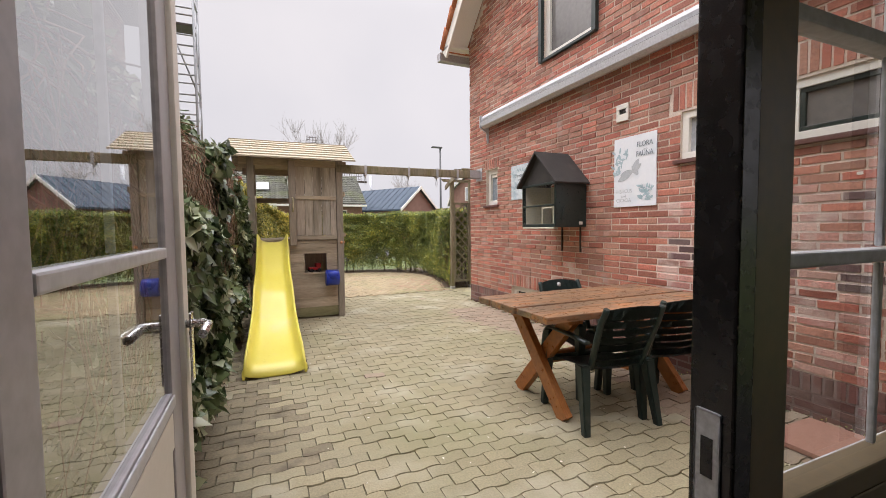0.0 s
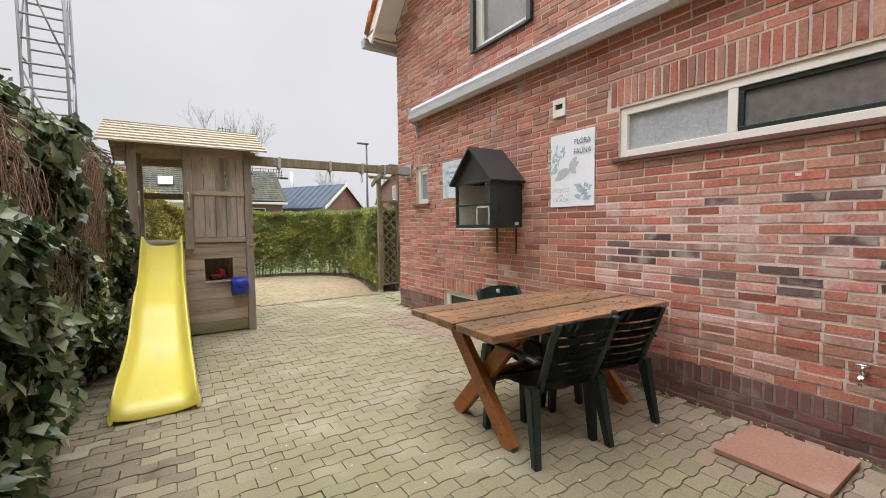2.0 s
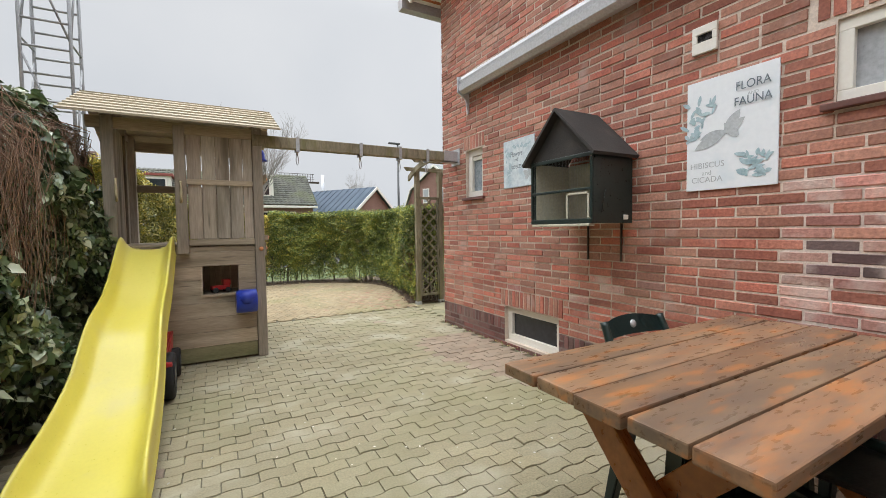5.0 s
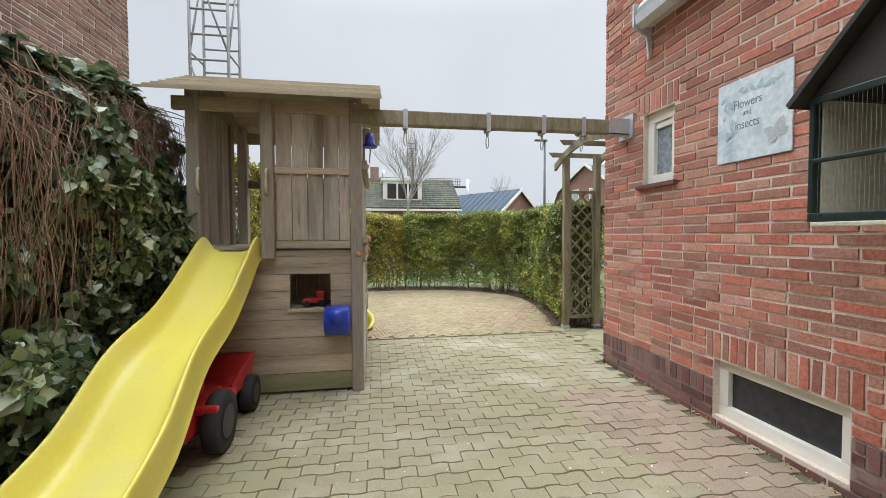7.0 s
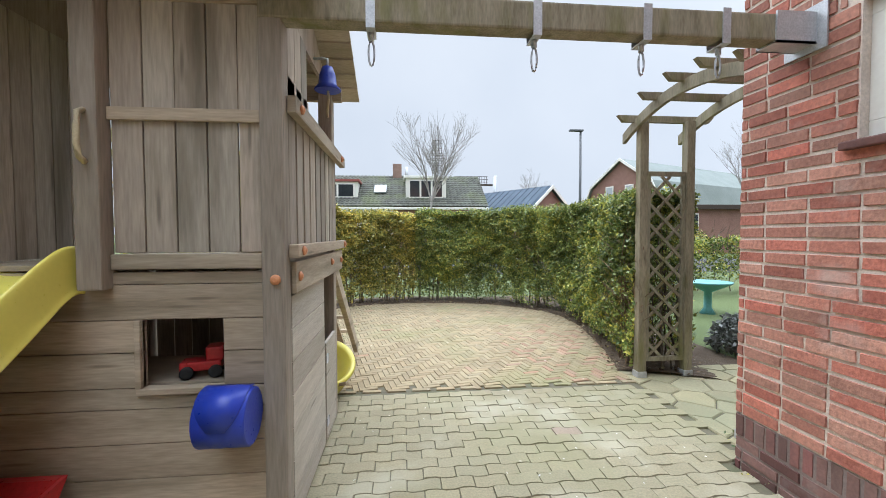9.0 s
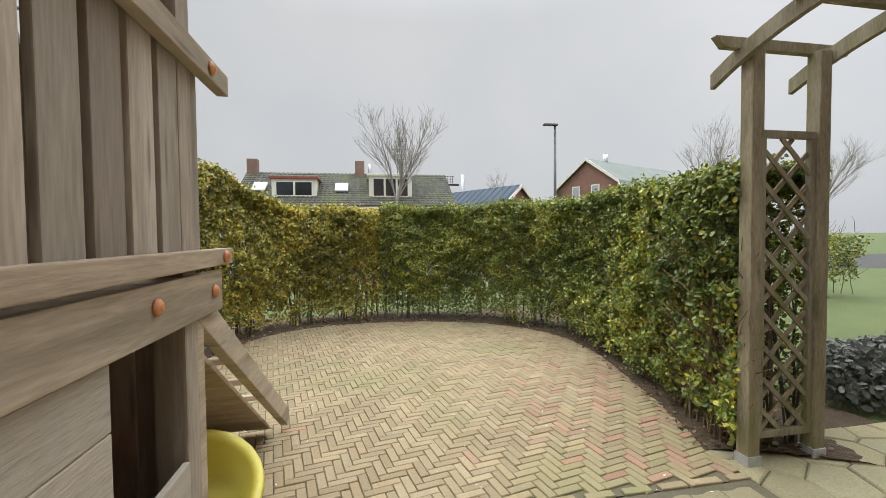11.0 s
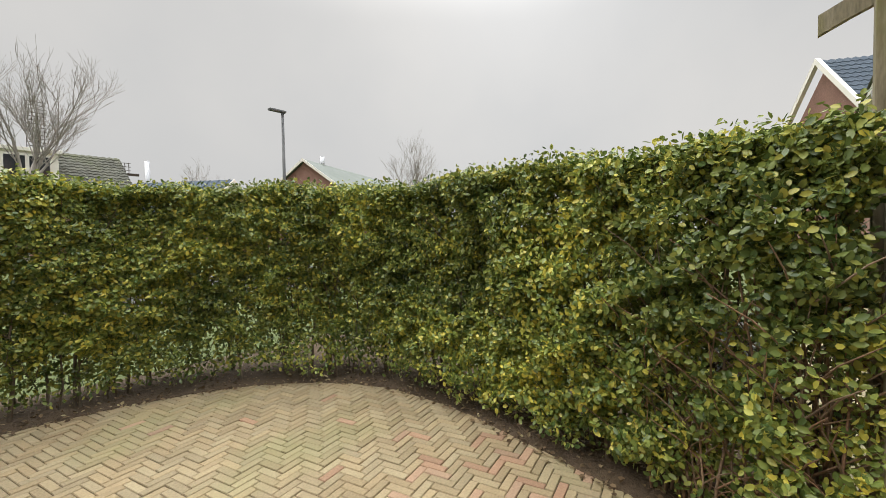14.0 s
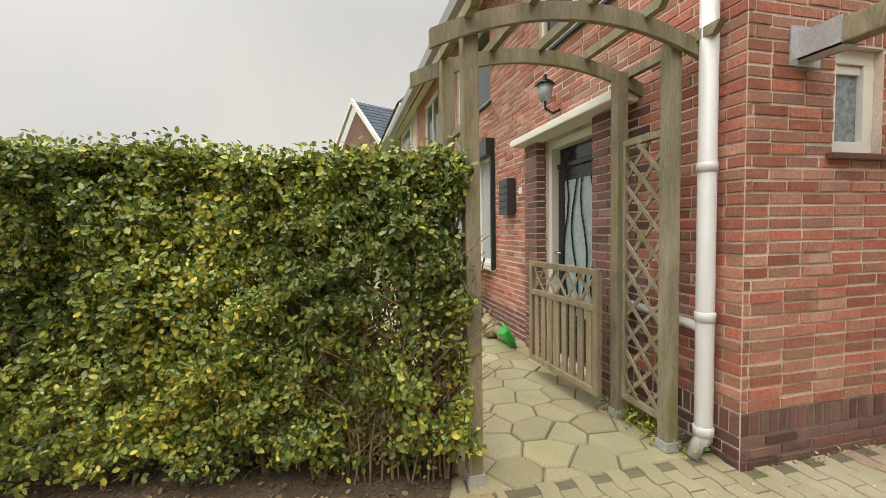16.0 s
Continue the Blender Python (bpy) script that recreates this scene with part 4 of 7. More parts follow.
# ---- slide ----
slide = thing("slide", 0.69, 6.0, 0, 0, "yellow plastic wave slide leaning on the play tower", "slide")
prof = [(4.97, 0.01), (4.99, 0.07), (5.05, 0.10), (5.2, 0.12), (5.4, 0.155), (5.6, 0.205), (5.82, 0.285), (5.92, 0.345), (6.03, 0.43), (6.12, 0.505), (6.22, 0.565), (6.34, 0.615), (6.5, 0.66), (6.62, 0.705), (6.78, 0.79), (6.93, 0.89), (7.08, 0.99), (7.19, 1.065), (7.27, 1.105), (7.34, 1.12), (7.40, 1.125)]
bm = bmesh.new()
rows = []
for i, (y, z) in enumerate(prof):
    e = min(1.0, i / 3.0)
    k = (y - 4.97) / 2.43
    cx, hw = 0.68 + 0.04 * k, 0.255 - 0.055 * min(1.0, 1.6 * k)
    lip = 0.025 + 0.105 * e
    if i >= len(prof) - 2:
        lip = 0.11 if i == len(prof) - 2 else 0.05
    (ya, za), (yb, zb) = prof[max(0, i - 1)], prof[min(len(prof) - 1, i + 1)]
    skirt = (0.05 + 0.12 * e) * math.hypot(1, (zb - za) / (yb - ya)) if i > 1 else 0.04
    sec = [(-hw - 0.010, lip - skirt - 0.012), (-hw - 0.018, lip - skirt), (-hw - 0.004, lip - skirt + 0.012), (-hw - 0.002, lip - 0.02), (-hw + 0.006, lip), (-hw + 0.024, lip - 0.004), (-hw + 0.045, lip * 0.45), (-hw + 0.070, 0.014), (-hw + 0.105, 0.0), (0, -0.004)]
    sec += [(-u, h) for u, h in sec[-2::-1]]
    rows.append([bm.verts.new((cx + u, y, max(0.003, z + h))) for u, h in sec])
for p, q in zip(rows, rows[1:]):
    for j in range(len(p) - 1):
        bm.faces.new((p[j], p[j + 1], q[j + 1], q[j])).smooth = True
bmesh.ops.recalc_face_normals(bm, faces=bm.faces)
bmesh.ops.solidify(bm, geom=bm.faces[:], thickness=0.008)
chute = wpart("chute", bm, M_YELLOW, slide)
sub = chute.modifiers.new("round", "SUBSURF")
sub.levels = sub.render_levels = 2

# ---- swing beam with hooks ----
swing = thing("swing_beam", 2.8, 7.34, 2.1, 0, "weathered wooden swing beam from the tower to the house wall", "swing beam")
wslab("beam", M_ARCH, TX1 - 0.09, 7.295, 2.11, WX - 0.06, 7.385, 2.225, swing, r=0.01)
bm = bmesh.new()
for v in ((WX - 0.20, 7.285, 2.10, WX - 0.006, 7.2945, 2.235), (WX - 0.20, 7.3855, 2.10, WX - 0.006, 7.395, 2.235), (WX - 0.20, 7.285, 2.10, WX - 0.006, 7.395, 2.108), (WX - 0.012, 7.24, 2.07, WX - 0.004, 7.44, 2.27)):
    box(bm, *v)
wpart("wall_bracket", bm, M_STEEL, swing, "galvanised steel wall bracket")
for x in (2.035, 2.715, 3.192, 3.55):
    bm = bmesh.new()
    box(bm, x - 0.018, 7.289, 2.09, x + 0.018, 7.2945, 2.235)
    box(bm, x - 0.018, 7.3855, 2.09, x + 0.018, 7.391, 2.235)
    box(bm, x - 0.018, 7.289, 2.085, x + 0.018, 7.391, 2.09)
    tube(bm, [(x, 7.34, 2.09), (x, 7.34, 2.055)], 0.012, 8)
    strap = wpart("strap", bm, M_STEEL, swing)
    bm = bmesh.new()
    tube(bm, [(x + 0.012 * math.sin(a), 7.34, 2.005 + 0.05 * math.cos(a)) for a in [i * math.pi / 7 for i in range(15)]], 0.0045, 6)
    wpart("snap_hook", bm, M_STEEL, swing, "steel snap hook")

# ---- garden arch ----
arch = thing("garden_arch", 4.45, 8.45, 0, 0, "mossy wooden garden arch with trellis sides over the path", "garden arch")
AX = (4.205, 4.635)
AYS = (7.87, 9.02)
for x in AX:
    for y in AYS:
        wslab("post", M_ARCH, x, y, 0.0, x + 0.075, y + 0.075, 2.25, arch, r=0.006)
        wslab("post_foot", M_STEEL, x - 0.006, y - 0.006, 0.0, x + 0.081, y + 0.081, 0.055, arch, r=0.003)
    bm, low, high = bmesh.new(), [], []
    for i in range(17):
        y = 7.62 + 1.64 * i / 16
        z = 2.09 + 0.20 * (1 - ((y - 8.44) / 0.82) ** 2)
        low.append((y, z))
        high.append((y, z + 0.085))
    for i in range(16):
        prism(bm, [low[i], low[i + 1], high[i + 1], high[i]], x - 0.035 if x < 4.4 else x + 0.076, x - 0.003 if x < 4.4 else x + 0.108, "x")
    bmesh.ops.remove_doubles(bm, verts=bm.verts[:], dist=0.0005)
    wpart("curved_beam", bm, M_ARCH, arch)
for i in range(5):
    y = 7.80 + 1.28 * i / 4
    z = 2.09 + 0.20 * (1 - ((y - 8.44) / 0.82) ** 2) + 0.072
    bm = bmesh.new()
    prism(bm, [(4.02, z + 0.055), (4.07, z), (4.86, z), (4.91, z + 0.055)], y - 0.02, y + 0.02, "y")
    wpart("top_slat", bm, M_ARCH, arch)
for y in AYS:
    c, x0, x1, z0, z1 = y + 0.03, AX[0] + 0.077, AX[1] - 0.002, 0.14, 1.81
    for a in ((x0, z0, x1, z0 + 0.04), (x0, z1 - 0.04, x1, z1), (x0, z0 + 0.04, x0 + 0.03, z1 - 0.04), (x1 - 0.03, z0 + 0.04, x1, z1 - 0.04)):
        wslab("trellis_frame", M_ARCH, a[0], c - 0.015, a[1], a[2], c + 0.015, a[3], arch, r=0.003)
    u0, u1, v0, v1 = x0 + 0.03, x1 - 0.03, z0 + 0.04, z1 - 0.04
    for s in (1, -1):
        for k in range(-3, 12):
            o = v0 + k * 0.175
            za, zb = (o, o + (u1 - u0)) if s > 0 else (o + (u1 - u0), o)
            ua, ub = u0, u1
            if max(za, zb) <= v0 + 0.03 or min(za, zb) >= v1 - 0.03:
                continue
            f = lambda z: ua + (ub - ua) * (z - za) / (zb - za)
            if za < v0: ua2, za2 = f(v0), v0
            elif za > v1: ua2, za2 = f(v1), v1
            else: ua2, za2 = ua, za
            if zb < v0: ub2, zb2 = f(v0), v0
            elif zb > v1: ub2, zb2 = f(v1), v1
            else: ub2, zb2 = ub, zb
            wpart("trellis_slat", bar((ua2, c + 0.006 * s, za2), (ub2, c + 0.006 * s, zb2), 0.010, 0.026, (0, 0, 1), 0.002), M_ARCH, arch)

# ---- table ----
table = thing("garden_table", 3.0, 3.60, 0, 0, "stained wooden garden table with crossed legs against the brick wall", "table")
for i in range(5):
    y0 = 3.155 + i * 0.178
    wslab("top_board", M_TABLE, 2.19 + 0.008 * math.sin(i * 2.3), y0, 0.695, 3.86, y0 + 0.168, 0.74 + 0.003 * math.sin(i * 4.1), table, r=0.007)
for x in (2.44, 3.55):
    wpart("leg", bar((x, 3.28, 0.0), (x, 3.90, 0.695), 0.055, 0.105), M_TABLELEG, table)
    wpart("leg", bar((x + 0.056, 3.90, 0.0), (x + 0.056, 3.28, 0.695), 0.055, 0.105), M_TABLELEG, table)
    wslab("top_batten", M_TABLELEG, x - 0.03, 3.22, 0.655, x + 0.086, 3.98, 0.694, table)
wpart("stretcher", bar((2.50, 3.59, 0.33), (3.58, 3.59, 0.33), 0.05, 0.08), M_TABLELEG, table)


# ---- stacking chairs ----
def garden_chair(label, x, y, rz, z=0.0):
    """A moulded armchair facing local +y."""
    c = thing("garden_chair", x, y, z, rz, label, "chair", "green plastic chairs")
    sh = 0.41
    bm, n = bmesh.new(), 8
    rows = []
    for i in range(n + 1):
        v = i / n
        y0 = -0.20 + 0.42 * v
        zz = sh + 0.012 * math.cos(v * math.pi) - (0.03 * max(0, v - 0.85) / 0.15)
        rows.append([bm.verts.new(((u - 0.5) * (0.40 + 0.06 * v), y0, zz - 0.012 * math.sin(u * math.pi))) for u in [k / 6 for k in range(7)]])
    for p, q in zip(rows, rows[1:]):
        for k in range(6):
            bm.faces.new((p[k], p[k + 1], q[k + 1], q[k])).smooth = True
    bmesh.ops.solidify(bm, geom=bm.faces[:], thickness=0.014)
    part("seat", bm, M_CHAIR, c)
    slab("seat_apron", M_CHAIR, -0.22, 0.20, sh - 0.06, 0.22, 0.22, sh - 0.012, c, r=0.006)

    def back(u, h):
        """The bowed, leaning plane of the back."""
        return Vector((u * (0.40 + 0.06 * h), -0.20 - 0.17 * h - 0.035 * (1 - (2 * u) ** 2), sh + 0.02 + 0.45 * h))

    for s in (-0.5, 0.5):
        bm = bmesh.new()
        tube(bm, [back(s * (0.96 if h < 0.95 else 0.9), h) for h in (0, 0.25, 0.5, 0.75, 0.95, 1.0)], 0.022, 8, 0.018)
        part("back_stile", bm, M_CHAIR, c)
    for k in range(7):
        lo, hi = 0.03 + 0.13 * k, 0.03 + 0.13 * k + 0.104
        if k == 6:
            lo, hi = 0.81, 0.97
        bm = bmesh.new()
        g = [[bm.verts.new(back(-0.46 + 0.92 * u / 8, h + (0.06 * (1 - (u / 4 - 1) ** 2) if k == 6 and h == hi else 0))) for u in range(9)] for h in (lo, hi)]
        for u in range(8):
            bm.faces.new((g[0][u], g[0][u + 1], g[1][u + 1], g[1][u])).smooth = True
        bmesh.ops.solidify(bm, geom=bm.faces[:], thickness=0.012)
        part("back_slat", bm, M_CHAIR, c)
    for s in (-1, 1):
        bm = bmesh.new()
        prev = None
        for y0, zz, w in ((-0.27, 0.635, 0.045), (-0.1, 0.645, 0.05), (0.08, 0.645, 0.058), (0.19, 0.635, 0.06), (0.235, 0.60, 0.05)):
            ring = [bm.verts.new((s * 0.262 + dx * w / 2, y0, zz + dz)) for dx, dz in ((-1, -0.012), (-0.8, 0.006), (0.8, 0.006), (1, -0.012))]
            if prev:
                for k in range(4):
                    bm.faces.new((prev[k], prev[(k + 1) % 4], ring[(k + 1) % 4], ring[k])).smooth = True
            else:
                bm.faces.new(ring)
            prev = ring
        bm.faces.new(prev[::-1])
        bmesh.ops.recalc_face_normals(bm, faces=bm.faces)
        part("armrest", bm, M_CHAIR, c)
        for y0, y1, top in ((0.20, 0.235, 0.61), (-0.20, -0.28, 0.46)):
            bm = bmesh.new()
            a, b = 0.034, 0.022
            lo = [bm.verts.new((s * 0.275 + dx * b, y1 + dy * b, 0.0)) for dx, dy in ((-1, -1), (1, -1), (1, 1), (-1, 1))]
            hi = [bm.verts.new((s * 0.245 + dx * a, y0 + dy * a, top)) for dx, dy in ((-1, -1), (1, -1), (1, 1), (-1, 1))]
            bm.faces.new(lo[::-1])
            bm.faces.new(hi)
            for k in range(4):
                bm.faces.new((lo[k], lo[(k + 1) % 4], hi[(k + 1) % 4], hi[k]))
            bmesh.ops.bevel(bm, geom=bm.edges[:], offset=0.006, segments=2, affect="EDGES")
            part("leg", bm, M_CHAIR, c)
    bm = bmesh.new()
    lathe(bm, [(0.022, 0.0), (0.020, 0.004), (0.001, 0.005)], 14)
    bm.transform(Matrix.Translation(back(0, 0.93) + Vector((0, 0.018, 0))) @ Matrix.Rotation(radians(-75), 4, "X"))
    part("badge", bm, M_STEEL, c, "pale oval badge")
    return c


chair_1 = garden_chair("dark green plastic armchair pushed under the garden table", 2.715, 3.30, -8)
for ob in chair_1.children:
    ob.data.transform(Matrix.Diagonal((0.97, 1.0, 0.915, 1.0)))
copy_thing(chair_1, pose(3.235, 3.32, 0, 0, 0, -10))
tagged(copy_thing(chair_1, pose(3.02, 3.72, 0, 0, 0, 178)), "dark green plastic armchair on the far side of the table")
for k in range(3):
    tagged(copy_thing(chair_1, pose(3.665, 1.66 - 0.01 * k, 0.08 * k, 0, 0, 3)), "dark green plastic armchair in a stack by the wall", group="stacked chairs")

# ---- feeder house on the wall ----
aviary = thing("bird_house", WX, 5.10, 1.285, 0, "dark green wooden bird house with wire front on the wall", "bird house")
BX0, BX1, BY0, BY1, BZ0, BZ1, BZR = 3.55, WX - 0.012, 4.79, 5.42, 1.285, 1.785, 2.14
M_FELT = mat("black_roofing_felt", (0.02, 0.018, 0.017), (0.045, 0.04, 0.036), 5, 80, 0.8, 0.5, spots=(0.085, 0.07, 0.06), spot_amount=0.2)
M_INNER = mat("pale_inner_paint", (0.5, 0.48, 0.38), (0.6, 0.57, 0.46), 4, 50, 0.7, 0.1, spots=(0.3, 0.3, 0.2), spot_amount=0.3)
wslab("back_panel", M_INNER, BX1 - 0.015, BY0 + 0.015, BZ0 + 0.015, BX1, BY1 - 0.015, BZ1, aviary)
for y in (BY0, BY1 - 0.015):
    wslab("side_panel", M_GREEN, BX0, y, BZ0, BX1, y + 0.015, BZ1, aviary)
wslab("floor_panel", M_INNER, BX0, BY0 + 0.016, BZ0, BX1 - 0.016, BY1 - 0.016, BZ0 + 0.015, aviary)
wslab("inner_side", M_INNER, BX0 + 0.03, BY1 - 0.022, BZ0 + 0.016, BX1 - 0.016, BY1 - 0.016, BZ1 - 0.01, aviary)
wslab("inner_side", M_INNER, BX0 + 0.03, BY0 + 0.016, BZ0 + 0.016, BX1 - 0.016, BY0 + 0.022, BZ1 - 0.01, aviary)
for z0, z1 in ((BZ0, BZ0 + 0.035), (1.52, 1.54), (BZ1 - 0.03, BZ1)):
    wslab("front_rail", M_GREEN, BX0 - 0.012, BY0, z0, BX0 - 0.001, BY1, z1, aviary)
for y0, y1 in ((BY0, BY0 + 0.02), (BY1 - 0.02, BY1)):
    wslab("front_stile", M_GREEN, BX0 - 0.012, y0, BZ0 + 0.036, BX0 - 0.001, y1, BZ1 - 0.031, aviary)
wslab("landing_strip", M_INNER, BX0 - 0.02, BY0 + 0.02, BZ0 - 0.02, BX0 + 0.04, BY1 - 0.02, BZ0 - 0.001, aviary)
for a in ((4.82, 1.325, 4.835, 1.51), (5.02, 1.325, 5.035, 1.51), (4.82, 1.495, 5.035, 1.51)):
    wslab("nest_door_trim", M_INNER, BX0 - 0.009, a[0], a[1], BX0 - 0.003, a[2], a[3], aviary, r=0.001)
bm = bmesh.new()
for k in range(1, 40):
    y = BY0 + 0.02 + (BY1 - BY0 - 0.04) * k / 40
    tube(bm, [(BX0 - 0.004, y, BZ0 + 0.035), (BX0 - 0.004, y, BZ1 - 0.03)], 0.0005, 3, None, False)
wpart("wire_front", bm, M_STEEL, aviary, "fine wire mesh")
ym = (BY0 + BY1) / 2
bm = bmesh.new()
prism(bm, [(BY0 + 0.005, BZ1), (BY1 - 0.005, BZ1), (ym, BZR - 0.03)], BX0 - 0.004, BX0 + 0.012, "x")
wpart("gable", bm, M_FELT, aviary)
for s in (-1, 1):
    y0, y1 = ym + s * 0.36, ym
    bm = bmesh.new()
    prism(bm, [(y0, BZ1 - 0.03), (y1, BZR - 0.012), (y1, BZR + 0.012), (y0 + s * 0.012, BZ1 - 0.01)], BX0 - 0.06, BX1, "x")
    wpart("roof_panel", bm, M_FELT, aviary)
for y in (4.88, 5.20):
    wslab("wall_bracket", M_BROWN, WX - 0.018, y, 0.99, WX - 0.002, y + 0.014, BZ0, aviary, r=0.003)
wslab("latch", M_WHITE, 3.86, BY0 - 0.012, 1.31, 3.91, BY0 - 0.001, 1.345, aviary, "white latch")
bm = bmesh.new()
tube(bm, [(3.63, BY0 - 0.006, 1.36), (3.625, BY0 - 0.02, 1.42), (3.64, BY0 - 0.02, 1.49), (3.67, BY0 - 0.006, 1.52)], 0.004, 6)
wpart("side_handle", bm, M_GREEN, aviary)


# ---- garden posters ----
def text(body, size, m, material, parent, squeeze=1.0):
    cu = bpy.data.curves.new("lettering", "FONT")
    cu.body, cu.size, cu.align_x, cu.extrude = body, size, "CENTER", 0.0006
    ob = new("lettering", cu)
    dg = bpy.context.evaluated_depsgraph_get()
    me = bpy.data.meshes.new_from_object(ob.evaluated_get(dg))
    bpy.data.objects.remove(ob)
    me.materials.clear()
    me.materials.append(material)
    me.transform(m @ Matrix.Diagonal((squeeze, 1, 1, 1)))
    o = new("lettering", me)
    o.parent = parent
    return o


M_PRINT = mat("pale_blue_print", (0.50, 0.58, 0.63), (0.62, 0.68, 0.71), 5, 40, 0.5, 0.02)
M_POSTER = mat("white_poster_cloth", (0.80, 0.84, 0.88), (0.86, 0.89, 0.92), 3, 30, 0.6, 0.03, spots=(0.66, 0.76, 0.82), spot_scale=4, spot_amount=0.0, grain=0.1)
M_POSTER2 = mat("pale_blue_poster_cloth", (0.52, 0.62, 0.68), (0.72, 0.77, 0.79), 6, 30, 0.6, 0.05, spots=(0.36, 0.48, 0.56), spot_scale=7, spot_amount=0.35)
M_INK = mat("grey_ink", (0.10, 0.13, 0.16), (0.2, 0.24, 0.28), 8, 60, 0.6, 0.0)
M_INK2 = mat("blue_green_ink", (0.28, 0.42, 0.47), (0.48, 0.60, 0.64), 14, 60, 0.6, 0.0)
M_INK3 = mat("silver_ink", (0.40, 0.43, 0.45), (0.52, 0.55, 0.57), 14, 60, 0.6, 0.0)
# local x across, y up the print, z out of the wall
ONWALL = Matrix(((0, 0, -1, 0), (-1, 0, 0, 0), (0, 1, 0, 0), (0, 0, 0, 1)))


def blade(bm, x, y, length, width, turn, z=0.012, n=7):
    """A leaf or wing shape lying on the print."""
    a, b = [], []
    for i in range(n + 1):
        t = i / n
        w = width * math.sin(math.pi * min(1, t * 0.93 + 0.07)) ** 0.8
        a.append((t * length, w))
        b.append((t * length, -w))
    c, s = math.cos(radians(turn)), math.sin(radians(turn))
    bm.faces.new([bm.verts.new((x + u * c - v * s, y + u * s + v * c, z)) for u, v in b + a[-2::-1]])


def poster(y0, y1, z0, z1, cloth, label):
    p = thing("garden_poster", WX, (y0 + y1) / 2, (z0 + z1) / 2, 0, label, "poster")
    w, h = (y1 - y0) / 2, (z1 - z0) / 2
    bm = rounded(-w, -h, 0.001, w, h, 0.011, 0.003)
    bm.transform(ONWALL)
    part("cloth", bm, cloth, p)
    return p, w, h


def ink(p, shapes, material, name="print"):
    bm = bmesh.new()
    for s in shapes:
        blade(bm, *s)
    bm.transform(ONWALL)
    return part(name, bm, material, p, kind="stuff")


p, w, h = poster(3.885, 4.39, 1.48, 2.17, M_POSTER, "white botanical garden poster with an insect on the brick wall")
text("FLORA", 0.07, ONWALL @ Matrix.Translation((0.125, 0.225, 0.0172)), M_INK, p, 0.85)
text("AND", 0.026, ONWALL @ Matrix.Translation((0.125, 0.185, 0.0115)), M_INK3, p)
text("FAUNA", 0.07, ONWALL @ Matrix.Translation((0.125, 0.135, 0.0172)), M_INK, p, 0.85)
text("HIBISCUS", 0.05, ONWALL @ Matrix.Translation((-0.125, -0.205, 0.0115)), M_INK3, p)
text("and", 0.04, ONWALL @ Matrix.Translation((-0.125, -0.25, 0.0115)), M_INK3, p)
text("CICADA", 0.05, ONWALL @ Matrix.Translation((-0.125, -0.295, 0.0115)), M_INK3, p)
ink(p, [(-0.02, 0.0, 0.14, 0.03, 55, 0.0125), (-0.02, -0.01, 0.13, 0.026, 35, 0.0129), (-0.02, 0.0, 0.2, 0.035, 205, 0.0133), (-0.02, 0.0, 0.15, 0.03, 190, 0.0137), (0.05, -0.04, 0.12, 0.028, 130, 0.0141)], M_INK3, "insect")
rng = random.Random(4)
ink(p, [(-0.19 + rng.uniform(-0.05, 0.1), 0.12 + rng.uniform(-0.14, 0.09), rng.uniform(0.035, 0.075), rng.uniform(0.006, 0.013), rng.uniform(0, 360), 0.0122 + 0.0001 * i) for i in range(30)], M_INK2, "leaves")
ink(p, [(0.17 + rng.uniform(-0.08, 0.03), -0.25 + rng.uniform(-0.05, 0.1), rng.uniform(0.035, 0.07), rng.uniform(0.006, 0.013), rng.uniform(20, 200), 0.0122 + 0.0001 * i) for i in range(30)], M_INK2, "leaves")
p, w, h = poster(5.86, 6.345, 1.68, 2.17, M_POSTER2, "pale blue garden poster with flowers and insects on the brick wall")
text("Flowers", 0.075, ONWALL @ Matrix.Translation((-0.03, 0.07, 0.0115)), M_INK, p, 0.8)
text("and", 0.05, ONWALL @ Matrix.Translation((-0.03, 0.02, 0.0115)), M_INK, p, 0.8)
text("insects", 0.075, ONWALL @ Matrix.Translation((-0.03, -0.055, 0.0115)), M_INK, p, 0.8)
ink(p, [(0.16, -0.14, 0.10, 0.03, 70, 0.0125), (0.16, -0.14, 0.07, 0.025, 20, 0.0129), (0.16, -0.14, 0.09, 0.028, 150, 0.0133), (0.16, -0.15, 0.06, 0.022, 200, 0.0137)], M_INK3, "butterfly")
ink(p, [(-0.16 + rng.uniform(-0.02, 0.04), rng.uniform(-0.17, 0.17), rng.uniform(0.03, 0.06), rng.uniform(0.006, 0.012), rng.uniform(0, 360), 0.0122 + 0.0001 * i) for i in range(24)] + [(rng.uniform(-0.1, 0.15), 0.175 + rng.uniform(-0.03, 0.01), 0.05, 0.010, rng.uniform(0, 360), 0.0122 + 0.0001 * i) for i in range(14)], M_INK2, "flowers")

